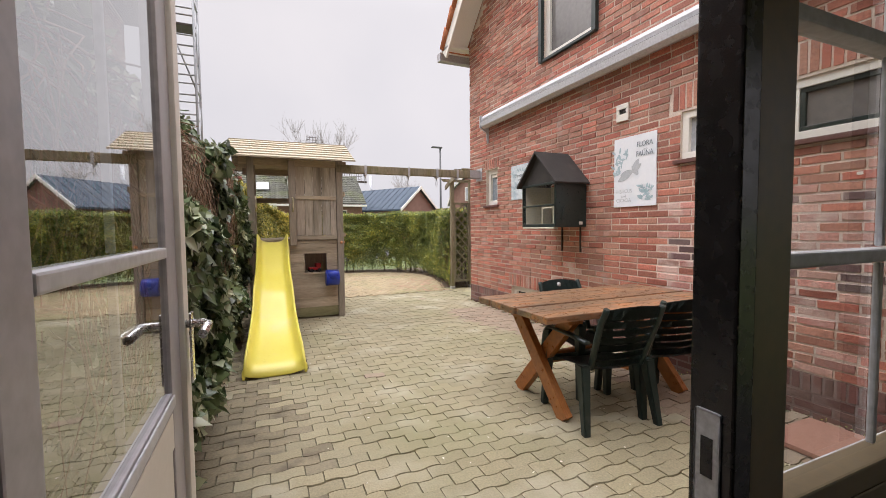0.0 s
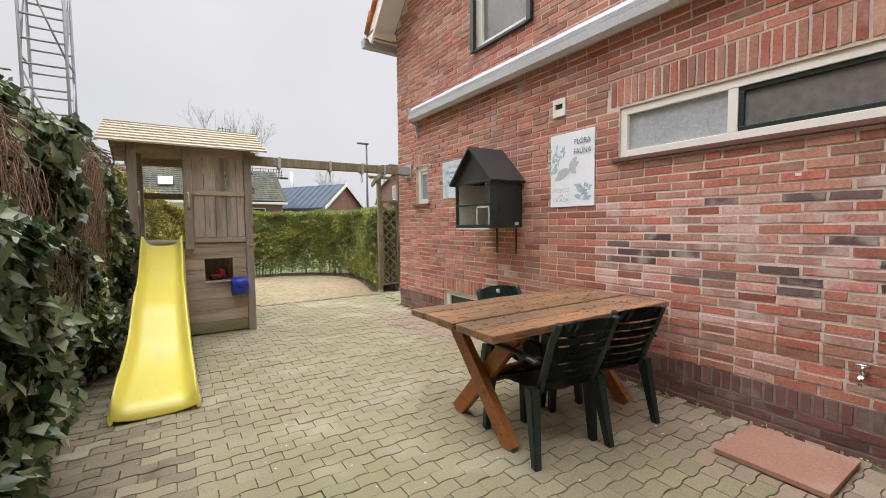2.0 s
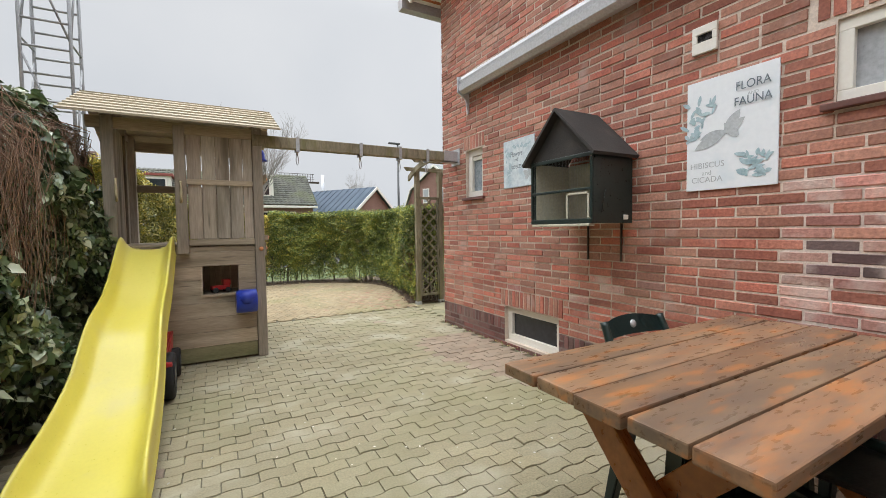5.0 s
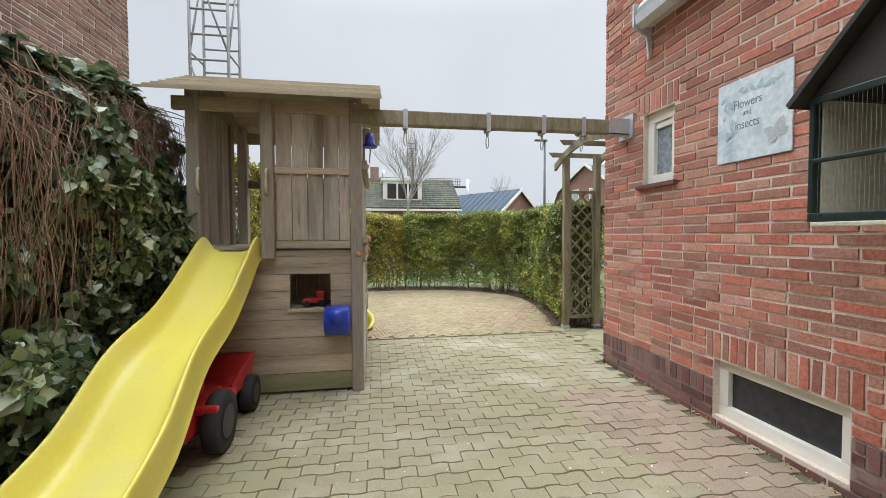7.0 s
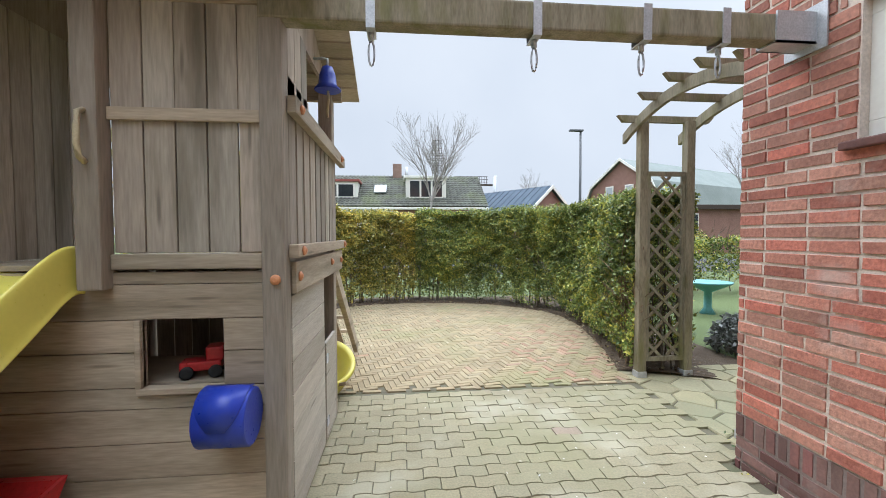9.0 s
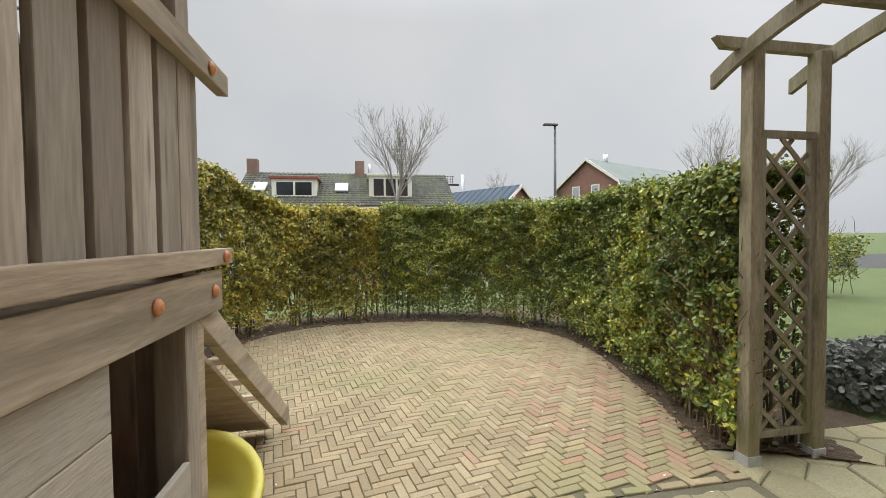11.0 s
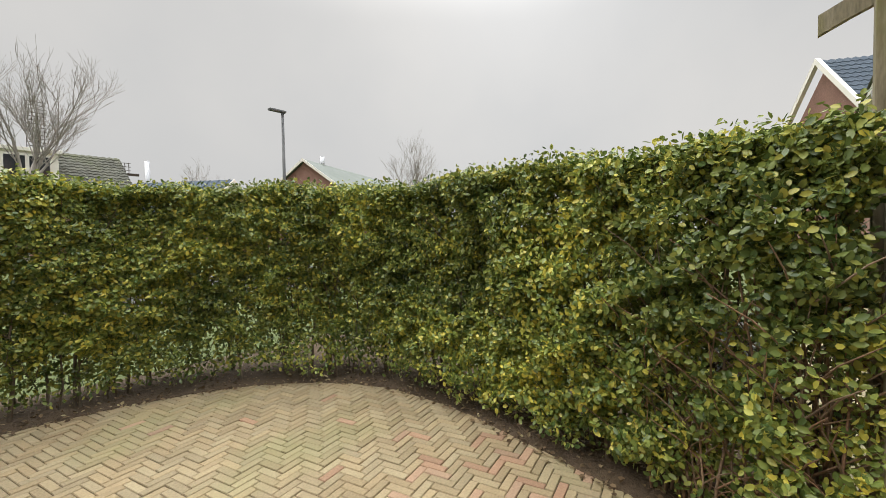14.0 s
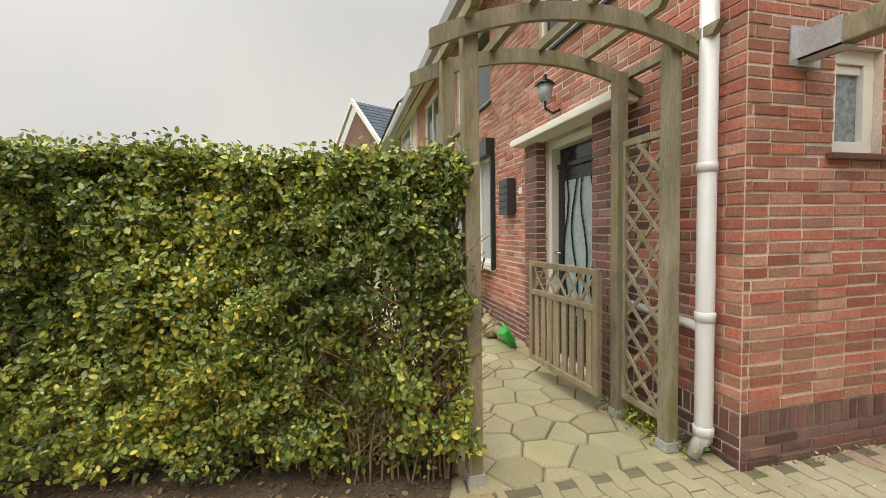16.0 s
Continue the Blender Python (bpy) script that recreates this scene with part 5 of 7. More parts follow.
# ---- tap, slab ----
tap = thing("garden_tap", WX, 2.13, 0.485, 0, "chrome garden tap on the brick wall", "tap")
bm = bmesh.new()
tube(bm, [(0, 0, 0), (-0.07, 0, 0), (-0.10, 0, -0.01), (-0.11, 0, -0.05)], 0.013, 10)
part("spout", bm, M_CHROME, tap)
bm = bmesh.new()
tube(bm, [(-0.06, 0, 0.01), (-0.06, 0, 0.045)], 0.009, 8)
tube(bm, [(-0.06, -0.03, 0.05), (-0.06, 0.03, 0.05)], 0.009, 8)
part("knob", bm, M_CHROME, tap)
slab("paving_slab", M_SLABRED, 3.365, 2.11, 0.004, 3.865, 2.61, 0.034, None, "red concrete slab lying on the pavers by the wall", category="slab")
bm = bmesh.new()
box(bm, WX - 0.006, 2.44, 1.59, WX - 0.0035, 2.47, 1.608)
part("wall_plug", bm, M_WHITE, None, "white filled hole in the brick wall", category="plug")

# ---- toys ----
tractor = thing("toy_tractor", 0.70, 6.66, 0, 0, "red plastic pedal tractor with black wheels under the slide", "toy tractor")
bm = rounded(-0.13, -0.42, 0.16, 0.13, 0.10, 0.30, 0.03, 3)
part("chassis", bm, M_RED, tractor)
bm = rounded(-0.10, -0.42, 0.30, 0.10, -0.08, 0.42, 0.04, 3)
part("bonnet", bm, M_RED, tractor)
bm = bmesh.new()
prism(bm, [(0.10, 0.20), (0.50, 0.20), (0.62, 0.36), (0.585, 0.36), (0.48, 0.225), (0.14, 0.225), (0.10, 0.27)], -0.17, 0.17, "x")
part("tipper", bm, M_RED, tractor)
for s in (-1, 1):
    bm = bmesh.new()
    prism(bm, [(0.10, 0.20), (0.50, 0.20), (0.62, 0.36), (0.10, 0.29)], s * 0.17, s * 0.185, "x")
    part("tipper_side", bm, M_RED, tractor)
for s in (-1, 1):
    bm = rounded(min(s * 0.12, s * 0.24), -0.30, 0.26, max(s * 0.12, s * 0.24), 0.02, 0.31, 0.02, 3)
    part("mudguard", bm, M_RED, tractor)
    for y, r in ((-0.16, 0.175), (0.40, 0.125)):
        bm = bmesh.new()
        lathe(bm, [(r * 0.55, -0.04), (r * 0.92, -0.045), (r, -0.03), (r, 0.03), (r * 0.92, 0.045), (r * 0.55, 0.04)], 24, Matrix.Translation((s * 0.20, y, r)) @ Matrix.Rotation(radians(90), 4, "Y"))
        wheel = part("tyre", bm, M_RUBBER, tractor)
        bm = bmesh.new()
        lathe(bm, [(r * 0.54, -0.048), (r * 0.2, -0.03), (r * 0.2, 0.03), (r * 0.54, 0.048)], 16, Matrix.Translation((s * 0.20, y, r)) @ Matrix.Rotation(radians(90), 4, "Y"))
        part("rim", bm, M_DGREY, wheel, "dark grey rim")
bm = bmesh.new()
tube(bm, [(0.08 * math.cos(a), -0.04 + 0.02 * math.cos(a), 0.41 + 0.06 * math.sin(a)) for a in [k * math.pi / 8 for k in range(17)]], 0.009, 6)
tube(bm, [(0, -0.10, 0.36), (0, -0.04, 0.41)], 0.009, 6)
part("steering_wheel", bm, M_RUBBER, tractor)
shelf = thing("toy_shelf", 1.27, 7.62, 0.655, 0, "plank inside the play tower", "shelf")
slab("plank", M_WOODH, -0.5, -0.2, -0.02, 0.38, 0.2, 0.0, shelf)
for x in (-0.48, 0.34):
    slab("support", M_WOODH, x, -0.02, -0.655, x + 0.04, 0.02, -0.02, shelf)
truck = thing("toy_truck", 1.30, 7.50, 0.656, 12, "red toy truck on the plank inside the tower", "toy truck")
part("bed", rounded(-0.10, -0.045, 0.03, 0.06, 0.045, 0.07, 0.008), M_RED, truck)
part("cab", rounded(0.0, -0.045, 0.07, 0.07, 0.045, 0.13, 0.01), M_RED, truck)
for x in (-0.07, 0.04):
    for s in (-1, 1):
        bm = bmesh.new()
        lathe(bm, [(0.016, -0.01), (0.027, -0.01), (0.027, 0.01), (0.016, 0.01)], 14, Matrix.Translation((x, s * 0.05, 0.027)) @ Matrix.Rotation(radians(90), 4, "X"))
        part("wheel", bm, M_RUBBER, truck)
barrow = thing("toy_barrow", 1.43, 9.02, 0, 20, "yellow plastic toy barrow with a black inside by the ramp", "toy barrow")
bm = bmesh.new()
lathe(bm, [(0.15, 0.09), (0.24, 0.11), (0.29, 0.26), (0.31, 0.28), (0.30, 0.31), (0.26, 0.28), (0.22, 0.13), (0.07, 0.125)], 28, Matrix.Rotation(radians(24), 4, "X"))
part("tub", bm, M_YELLOW, barrow, "rounded yellow tub")
part("base", rounded(-0.10, -0.10, 0.0, 0.10, 0.12, 0.07, 0.02), M_RUBBER, barrow)
for s in (-1, 1):
    part("shaft", bar((s * 0.1, -0.1, 0.05), (s * 0.16, -0.5, 0.2), 0.025, 0.025), M_WOODH, barrow)


# ---- leaves ----
def leaves(name, pts, nrm, size, material, parent, rng_, shape="oval", droop=0.05):
    """One mesh of many folded leaves at points, facing roughly along normals."""
    n = len(pts)
    rnd = rng_.normal(0, 0.62 if shape == "ivy" else 0.95, (n, 3))
    z = nrm + rnd
    z /= np.linalg.norm(z, axis=1)[:, None] + 1e-9
    x = np.cross(z, rng_.normal(0, 1, (n, 3)))
    x[:, 2] -= droop
    x -= (x * z).sum(1)[:, None] * z
    x /= np.linalg.norm(x, axis=1)[:, None] + 1e-9
    y = np.cross(z, x)
    s = size * rng_.uniform(0.5, 1.3, n)
    if shape == "oval":
        form = [(0, 0, 0), (0.35, 0.28, 0.06), (0.75, 0.24, 0.03), (1.0, 0, -0.06), (0.75, -0.24, 0.03), (0.35, -0.28, 0.06)]
        faces = [(0, 3, 2, 1), (0, 5, 4, 3)]
    else:
        form = [(0, 0, 0), (-0.11, 0.25, 0.05), (0.16, 0.39, 0.03), (0.42, 0.40, 0.05), (0.68, 0.20, 0.0), (1.0, 0, -0.08), (0.68, -0.20, 0.0), (0.42, -0.40, 0.05), (0.16, -0.39, 0.03), (-0.11, -0.25, 0.05)]
        faces = [(0, 2, 1), (0, 4, 3, 2), (0, 5, 4), (0, 6, 5), (0, 8, 7, 6), (0, 9, 8)]
    f = np.array(form)
    v = pts[:, None, :] + s[:, None, None] * (f[None, :, 0:1] * x[:, None, :] + f[None, :, 1:2] * y[:, None, :] + f[None, :, 2:3] * z[:, None, :])
    k = len(form)
    base = np.arange(n) * k
    sizes = np.tile([len(q) for q in faces], n)
    loops = (base[:, None] + np.concatenate(faces)[None, :]).ravel()
    me = bpy.data.meshes.new(name)
    me.vertices.add(n * k)
    me.vertices.foreach_set("co", v.ravel())
    me.loops.add(len(loops))
    me.loops.foreach_set("vertex_index", loops)
    me.polygons.add(len(sizes))
    me.polygons.foreach_set("loop_start", np.concatenate([[0], np.cumsum(sizes)[:-1]]))
    me.polygons.foreach_set("loop_total", sizes)
    me.update(calc_edges=True)
    me.materials.append(material)
    ob = new(name, me)
    ob.parent = parent
    return tagged(ob, kind="stuff")


def lumps(p, size, seed):
    """Smooth noise from 0 to 1 at points, with lumps of the given size."""
    q = p / size
    i = np.floor(q).astype(np.int64)
    f = q - i
    f = f * f * (3 - 2 * f)
    out = np.zeros(len(p))
    for k in range(8):
        o = np.array([k & 1, k >> 1 & 1, k >> 2 & 1])
        c = i + o
        h = (c[:, 0] * 73856093 ^ c[:, 1] * 19349663 ^ c[:, 2] * 83492791 ^ seed * 2654435761) & 0x7FFFFFFF
        h = ((h ^ h >> 13) * 1274126177) & 0x7FFFFFFF
        out += (h ^ h >> 16) % 10007 / 10007 * np.prod(np.where(o, f, 1 - f), axis=1)
    return out


def along(line, step=0.05):
    """Points, tangents and arc lengths along a polyline smoothed by corner cutting."""
    q = [np.array(p, float) for p in line]
    for _ in range(3):
        q = [q[0]] + [w for a, b in zip(q, q[1:]) for w in (0.75 * a + 0.25 * b, 0.25 * a + 0.75 * b)] + [q[-1]]
    q = np.array(q)
    d = np.r_[0, np.cumsum(np.linalg.norm(np.diff(q, axis=0), axis=1))]
    return q, d


def hedge(name, line, height, width, count, label, material, seed, leaf=0.05, out=1.0, stems=9, low=0.28, thin=None, face_twigs=45):
    """A clipped hedge whose inner foot follows a line; out: +1 puts its body to the left of the line."""
    r = np.random.default_rng(seed)
    q, d = along(line)
    h = thing(name, q[len(q) // 2][0], q[len(q) // 2][1], -0.035, 0, label, "hedge")
    base = np.array([*h.matrix_basis.translation])
    s = r.uniform(0, d[-1], count)
    px, py = np.interp(s, d, q[:, 0]), np.interp(s, d, q[:, 1])
    e = 0.05
    tx, ty = np.interp(s + e, d, q[:, 0]) - np.interp(s - e, d, q[:, 0]), np.interp(s + e, d, q[:, 1]) - np.interp(s - e, d, q[:, 1])
    n = np.hypot(tx, ty) + 1e-9
    nx, ny = -ty / n * out, tx / n * out
    hh = height(s / d[-1]) + 0.022 * np.sin(s * 3.1 + seed) + 0.015 * np.sin(s * 7.7)
    kind = r.random(count)
    depth = np.abs(r.normal(0, 0.07, count))
    z = low + (hh - low) * r.random(count) ** 0.85
    bulge = 0.07 * np.sin(s * 2.3) * np.sin(z * 4 + s) + 0.05 * np.sin(s * 5 + z * 3) + 0.04 * np.sin(s * 13 + 4 * np.sin(z * 9)) * np.sin(z * 11)
    w = np.where(kind < 0.56, depth - 0.02 + bulge, np.where(kind < 0.70, width - depth, r.random(count) * width))
    top = (kind >= 0.70) & (kind < 0.88)
    z = np.where(top, hh - np.abs(r.normal(0, 0.06, count)) + 0.10 * (r.random(count) ** 6), z)
    reach = np.where(py < 11.3, 0.22, 0.5)
    sparse = (z < reach + 0.05) & (r.random(count) > (z - 0.03) / reach)
    keep = ~sparse
    if thin is not None:
        keep &= r.random(count) < thin(s / d[-1], z)
    place = np.c_[px + nx * w, py + ny * w, z]
    knob = 0.6 * lumps(place, 0.13, seed) + 0.4 * lumps(place, 0.055, seed + 7)
    keep &= knob + 0.16 * r.random(count) > np.where(top, 0.38, 0.47)
    # sprays of leaves stand proud of the clipped face, more of them where the hedge has not been cut
    w = w - np.where(kind < 0.56, (knob - 0.5).clip(0, 1) * np.where(py < 11.3, 0.38, 0.24), 0)
    pts = np.c_[px + nx * w, py + ny * w, z][keep] - base
    face = np.where(top[:, None], [[0, 0, 1.0]], np.where((kind < 0.56)[:, None], np.c_[-nx, -ny, 0.35 + 0 * nx], np.c_[nx, ny, 0.3 + 0 * nx]))[keep]
    leaves("leaves", pts, face, leaf, material, h, r)
    bm, rr = bmesh.new(), random.Random(seed)
    for i in range(int(d[-1] * stems)):
        u = rr.uniform(0, d[-1])
        x, y = np.interp(u, d, q[:, 0]), np.interp(u, d, q[:, 1])
        ta = np.array([np.interp(u + e, d, q[:, 0]) - np.interp(u - e, d, q[:, 0]), np.interp(u + e, d, q[:, 1]) - np.interp(u - e, d, q[:, 1])])
        ta /= np.hypot(*ta) + 1e-9
        o = rr.uniform(0.06, width - 0.1)
        x, y = x - ta[1] * out * o, y + ta[0] * out * o
        top_z = float(height(u / d[-1])) * rr.uniform(0.5, 0.97)
        pts, k = [Vector((x, y, -0.03))], 5
        lean = (rr.uniform(-0.12, 0.12), rr.uniform(-0.12, 0.12))
        for j in range(1, k + 1):
            pts.append(Vector((x + lean[0] * j / k + rr.uniform(-0.02, 0.02), y + lean[1] * j / k + rr.uniform(-0.02, 0.02), top_z * j / k)))
        tube(bm, pts, rr.uniform(0.006, 0.016), 5, 0.003, False)
        for j in range(2, k):
            a = rr.uniform(0, 6.28)
            g = rr.uniform(0.12, 0.3)
            tube(bm, [pts[j], pts[j] + Vector((0.5 * g * math.cos(a), 0.5 * g * math.sin(a), 0.6 * g)), pts[j] + Vector((g * math.cos(a), g * math.sin(a), 0.9 * g))], 0.005, 4, 0.002, False)
    for i in range(int(d[-1] * face_twigs)):
        u = rr.uniform(0, d[-1])
        x, y = float(np.interp(u, d, q[:, 0])), float(np.interp(u, d, q[:, 1]))
        ta = np.array([np.interp(u + e, d, q[:, 0]) - np.interp(u - e, d, q[:, 0]), np.interp(u + e, d, q[:, 1]) - np.interp(u - e, d, q[:, 1])])
        ta /= np.hypot(*ta) + 1e-9
        z0, ln = rr.uniform(0.15, 1.3), rr.uniform(0.12, 0.4)
        o0, sl = 0.12, rr.uniform(-0.6, 0.6)
        pts = []
        for j in range(4):
            k = j / 3
            o = o0 - 0.17 * k * rr.uniform(0.6, 1.1)
            pts.append(Vector((x - ta[1] * out * o + ta[0] * sl * ln * k, y + ta[0] * out * o + ta[1] * sl * ln * k, z0 + ln * k * 0.85 + rr.uniform(-0.015, 0.015))))
        tube(bm, pts, rr.uniform(0.0025, 0.006), 4, 0.0015, False)
    bm.transform(Matrix.Translation(Vector(-base)))
    part("stem_tangle", bm, M_TWIG, h, kind="stuff")
    return h


hedge_1 = hedge("hedge", [(2.4, 13.38)] + CURVE[5:] + [(4.23, 9.10)], lambda t: 1.675 - 0.05 * t ** 3, 0.60, 310000, "clipped green privet hedge round the paved terrace", M_HEDGE, 2, 0.035, 1.0, 16, low=0.08, thin=lambda t, z: np.where(t > 0.8, 1.0 - 0.62 * np.minimum(1, (t - 0.8) / 0.12) * (0.6 + 0.4 * np.sin(z * 9 + t * 60)) * (z < 1.35), 1.0))
# bare old stems at the arch end of the hedge
bm, rr = bmesh.new(), random.Random(21)
o = hedge_1.matrix_basis.translation
for i in range(46):
    k = rr.random() ** 1.3
    foot = Vector((4.25 + 0.22 * k + rr.uniform(-0.04, 0.10), 9.16 + 0.75 * k, -0.03)) - o
    pts = [foot]
    lean = Vector((rr.uniform(-0.10, 0.05), rr.uniform(-0.16, 0.16), 0.0))
    top = rr.uniform(0.7, 1.5)
    for j in range(1, 7):
        pts.append(foot + lean * (j / 6) + Vector((rr.uniform(-0.02, 0.02), rr.uniform(-0.02, 0.02), top * j / 6)))
    tube(bm, pts, rr.uniform(0.004, 0.009), 6, 0.002, False)
    for j in range(1, 6):
        a, g = rr.uniform(1.6, 4.7), rr.uniform(0.12, 0.34)
        d = Vector((0.6 * math.cos(a), math.sin(a), 0.0))
        tube(bm, [pts[j], pts[j] + d * g * 0.5 + Vector((0, 0, 0.45 * g)), pts[j] + d * g + Vector((0, 0, 0.75 * g))], 0.0045, 5, 0.002, False)
part("stem_tangle", bm, M_VINE, hedge_1, "bare brown hedge stems", kind="stuff")
hedge_2 = hedge("hedge", CURVE[2:5] + [(2.42, 13.38)], lambda t: 1.63 + 0.40 * np.clip(1 - t / 0.45, 0, 1) ** 0.7, 0.5, 90000, "thin yellow-green privet hedge with bare stems", M_HEDGE_Y, 3, 0.044, 1.0, 16, low=0.08)
hedge_3 = hedge("hedge", [(0.18, 9.45), (0.2, 9.7), (0.25, 10.8), (0.34, 11.6), (0.58, 12.2)], lambda t: 2.2 - 0.18 * t ** 2, 0.6, 70000, "tall privet hedge behind the play tower", M_HEDGE_Y, 4, 0.042, 1.0, 12, low=0.2)

# ---- ivy over the fence ----
fence = thing("fence", -0.25, 4.9, -0.03, 0, "dark wooden fence overgrown with ivy", "fence")
for i in range(46):
    y = 2.2 + i * 0.15
    wslab("fence_board", M_WOOD, -0.16, y, -0.03, -0.14, y + 0.144, 1.75, fence, r=0.003)
ivy = thing("ivy", 0.1, 4.9, -0.03, 0, "ivy with green and dry stems hanging over the fence", "ivy")
r = np.random.default_rng(9)
n = 72000
y = r.uniform(2.25, 7.7, n)
ht = 1.80 + 0.09 * (y - 3.2).clip(0, 5) + 0.08 * np.sin(y * 3) + 0.05 * np.sin(y * 7.3)
z = ht * (0.04 + 0.90 * r.random(n) ** 0.95)
face_x = 0.27 + 0.13 * np.sin(y * 2.7 + z) * np.sin(z * 2.4 + 0.7 * y) - 0.10 * (z / ht) ** 4 - 0.10 * (z < 0.35)
x = face_x - np.abs(r.normal(0, 0.10, n))
knob = 0.6 * lumps(np.c_[x, y, z], 0.22, 5) + 0.4 * lumps(np.c_[x, y, z], 0.10, 6)
keepv = (knob + 0.2 * r.random(n) > 0.565) & ((z > 0.55) | (r.random(n) > 0.5))
x = x + (knob - 0.5).clip(0, 1) * 0.35
topm = r.random(n) < 0.16
x = np.where(topm, r.uniform(-0.4, 0.15, n), x)
z = np.where(topm, ht + r.normal(0, 0.04, n), z)
keepv |= topm
pts = np.c_[x, y, z][keepv]
nr = np.where(topm[:, None], [[0.2, 0, 1.0]], [[1.0, -0.15, 0.35]])[keepv]
leaves("leaves", pts - np.array([0.1, 4.9, -0.03]), nr, 0.073, M_IVY, ivy, r, "ivy", 1.2)
bm, rr = bmesh.new(), random.Random(6)
for i in range(1250):
    y0 = rr.uniform(2.3, 7.6)
    top_z = 1.80 + 0.09 * max(0, y0 - 3.2) + rr.uniform(-0.1, 0.09)
    x0 = rr.uniform(-0.25, 0.16)
    ln, reach_x = rr.uniform(0.3, 1.5), rr.uniform(0.16, 0.34)
    pts, xx, yy = [], x0, y0
    for j in range(7):
        k = j / 6
        xx = x0 + (reach_x - x0) * min(1, k * 3) + rr.uniform(-0.04, 0.04) - 0.05 * k
        yy += rr.uniform(-0.06, 0.06)
        pts.append(Vector((xx, yy, max(0.0, top_z + 0.05 * math.sin(k * 3) - ln * k))))
    tube(bm, pts, rr.uniform(0.002, 0.0055), 3, 0.0015, False)
for i in range(90):
    y0 = rr.uniform(2.4, 7.5)
    pts = [Vector((0.02 + rr.uniform(-0.08, 0.08), y0 + rr.uniform(-0.1, 0.1) * j, 1.7 * j / 5)) for j in range(6)]
    tube(bm, pts, rr.uniform(0.008, 0.02), 5, 0.006, False)
bm.transform(Matrix.Translation((-0.1, -4.9, 0.03)))
part("stem_tangle", bm, M_VINE, ivy, kind="stuff")

# soil ridge along the hedge foot, covering the cut paver ends
q, d = along(CURVE)
bm = bmesh.new()
rr = random.Random(2)
prev = None
for i in range(0, len(q)):
    a, b = q[max(0, i - 1)], q[min(len(q) - 1, i + 1)]
    t = (b - a) / (np.hypot(*(b - a)) + 1e-9)
    nrm2 = np.array([-t[1], t[0]])
    ring = [bm.verts.new((q[i][0] + nrm2[0] * o, q[i][1] + nrm2[1] * o, zz + (rr.uniform(-0.008, 0.008) if o > 0.03 else 0))) for o, zz in ((-0.07, -0.006), (-0.05, 0.006), (0.05, 0.018), (0.3, 0.03), (0.75, 0.0), (0.95, -0.05))]
    if prev:
        for k in range(5):
            bm.faces.new((prev[k], ring[k], ring[k + 1], prev[k + 1]))
    prev = ring
bmesh.ops.recalc_face_normals(bm, faces=bm.faces)
part("soil_border", bm, M_SOIL, None, "dark soil border under the hedge", "structure", "ground")
rr2 = np.random.default_rng(31)
litter = thing("leaf_litter", 2.5, 11, 0, 0, "fallen leaves on the soil and pavers", "leaves", kind="stuff")
u = rr2.uniform(0, d[-1], 3200)
o = np.abs(rr2.normal(0.1, 0.4, 3200)) - 0.12
lp = np.c_[np.interp(u, d, q[:, 0]), np.interp(u, d, q[:, 1]), np.where(o < 0, 0.012, np.interp(o, [0, 0.3, 0.75, 0.95], [0.022, 0.04, 0.012, -0.03]))]
gx, gy = np.interp(u + 0.1, d, q[:, 0]) - np.interp(u - 0.1, d, q[:, 0]), np.interp(u + 0.1, d, q[:, 1]) - np.interp(u - 0.1, d, q[:, 1])
gn = np.hypot(gx, gy) + 1e-9
lp[:, 0] -= gy / gn * o
lp[:, 1] += gx / gn * o
leaves("fallen_leaves", lp - np.array([2.5, 11, 0]), np.tile([[0, 0, 2.5]], (3200, 1)), 0.035, M_LITTER, litter, rr2)

pet = np.c_[rr2.uniform(0.5, 3.9, 420), rr2.uniform(2.2, 10.8, 420), np.full(420, 0.005)]
leaves("petals", pet - np.array([2.5, 11, 0]), np.tile([[0, 0, 6.0]], (420, 1)), 0.016, M_PETAL, litter, rr2)

weeds = thing("weeds", 4.6, 7.85, 0, 0, "low green weeds at the foot of the arch", "weeds", kind="stuff")
wp = np.c_[rr2.normal(4.52, 0.16, 700), rr2.normal(7.84, 0.05, 700).clip(7.75, 8.0), np.abs(rr2.normal(0, 0.045, 700)) + 0.004]
leaves("weed_leaves", wp - np.array([4.6, 7.85, 0]), np.tile([[0, 0.3, 1.0]], (700, 1)), 0.03, M_HEDGE, weeds, rr2)
ww = np.c_[rr2.uniform(3.90, 3.965, 500), rr2.uniform(1.7, 7.6, 500), np.abs(rr2.normal(0, 0.012, 500)) + 0.003]
leaves("moss_tufts", ww - np.array([4.6, 7.85, 0]), np.tile([[-0.4, 0, 1.0]], (500, 1)), 0.016, M_HEDGE, weeds, rr2)

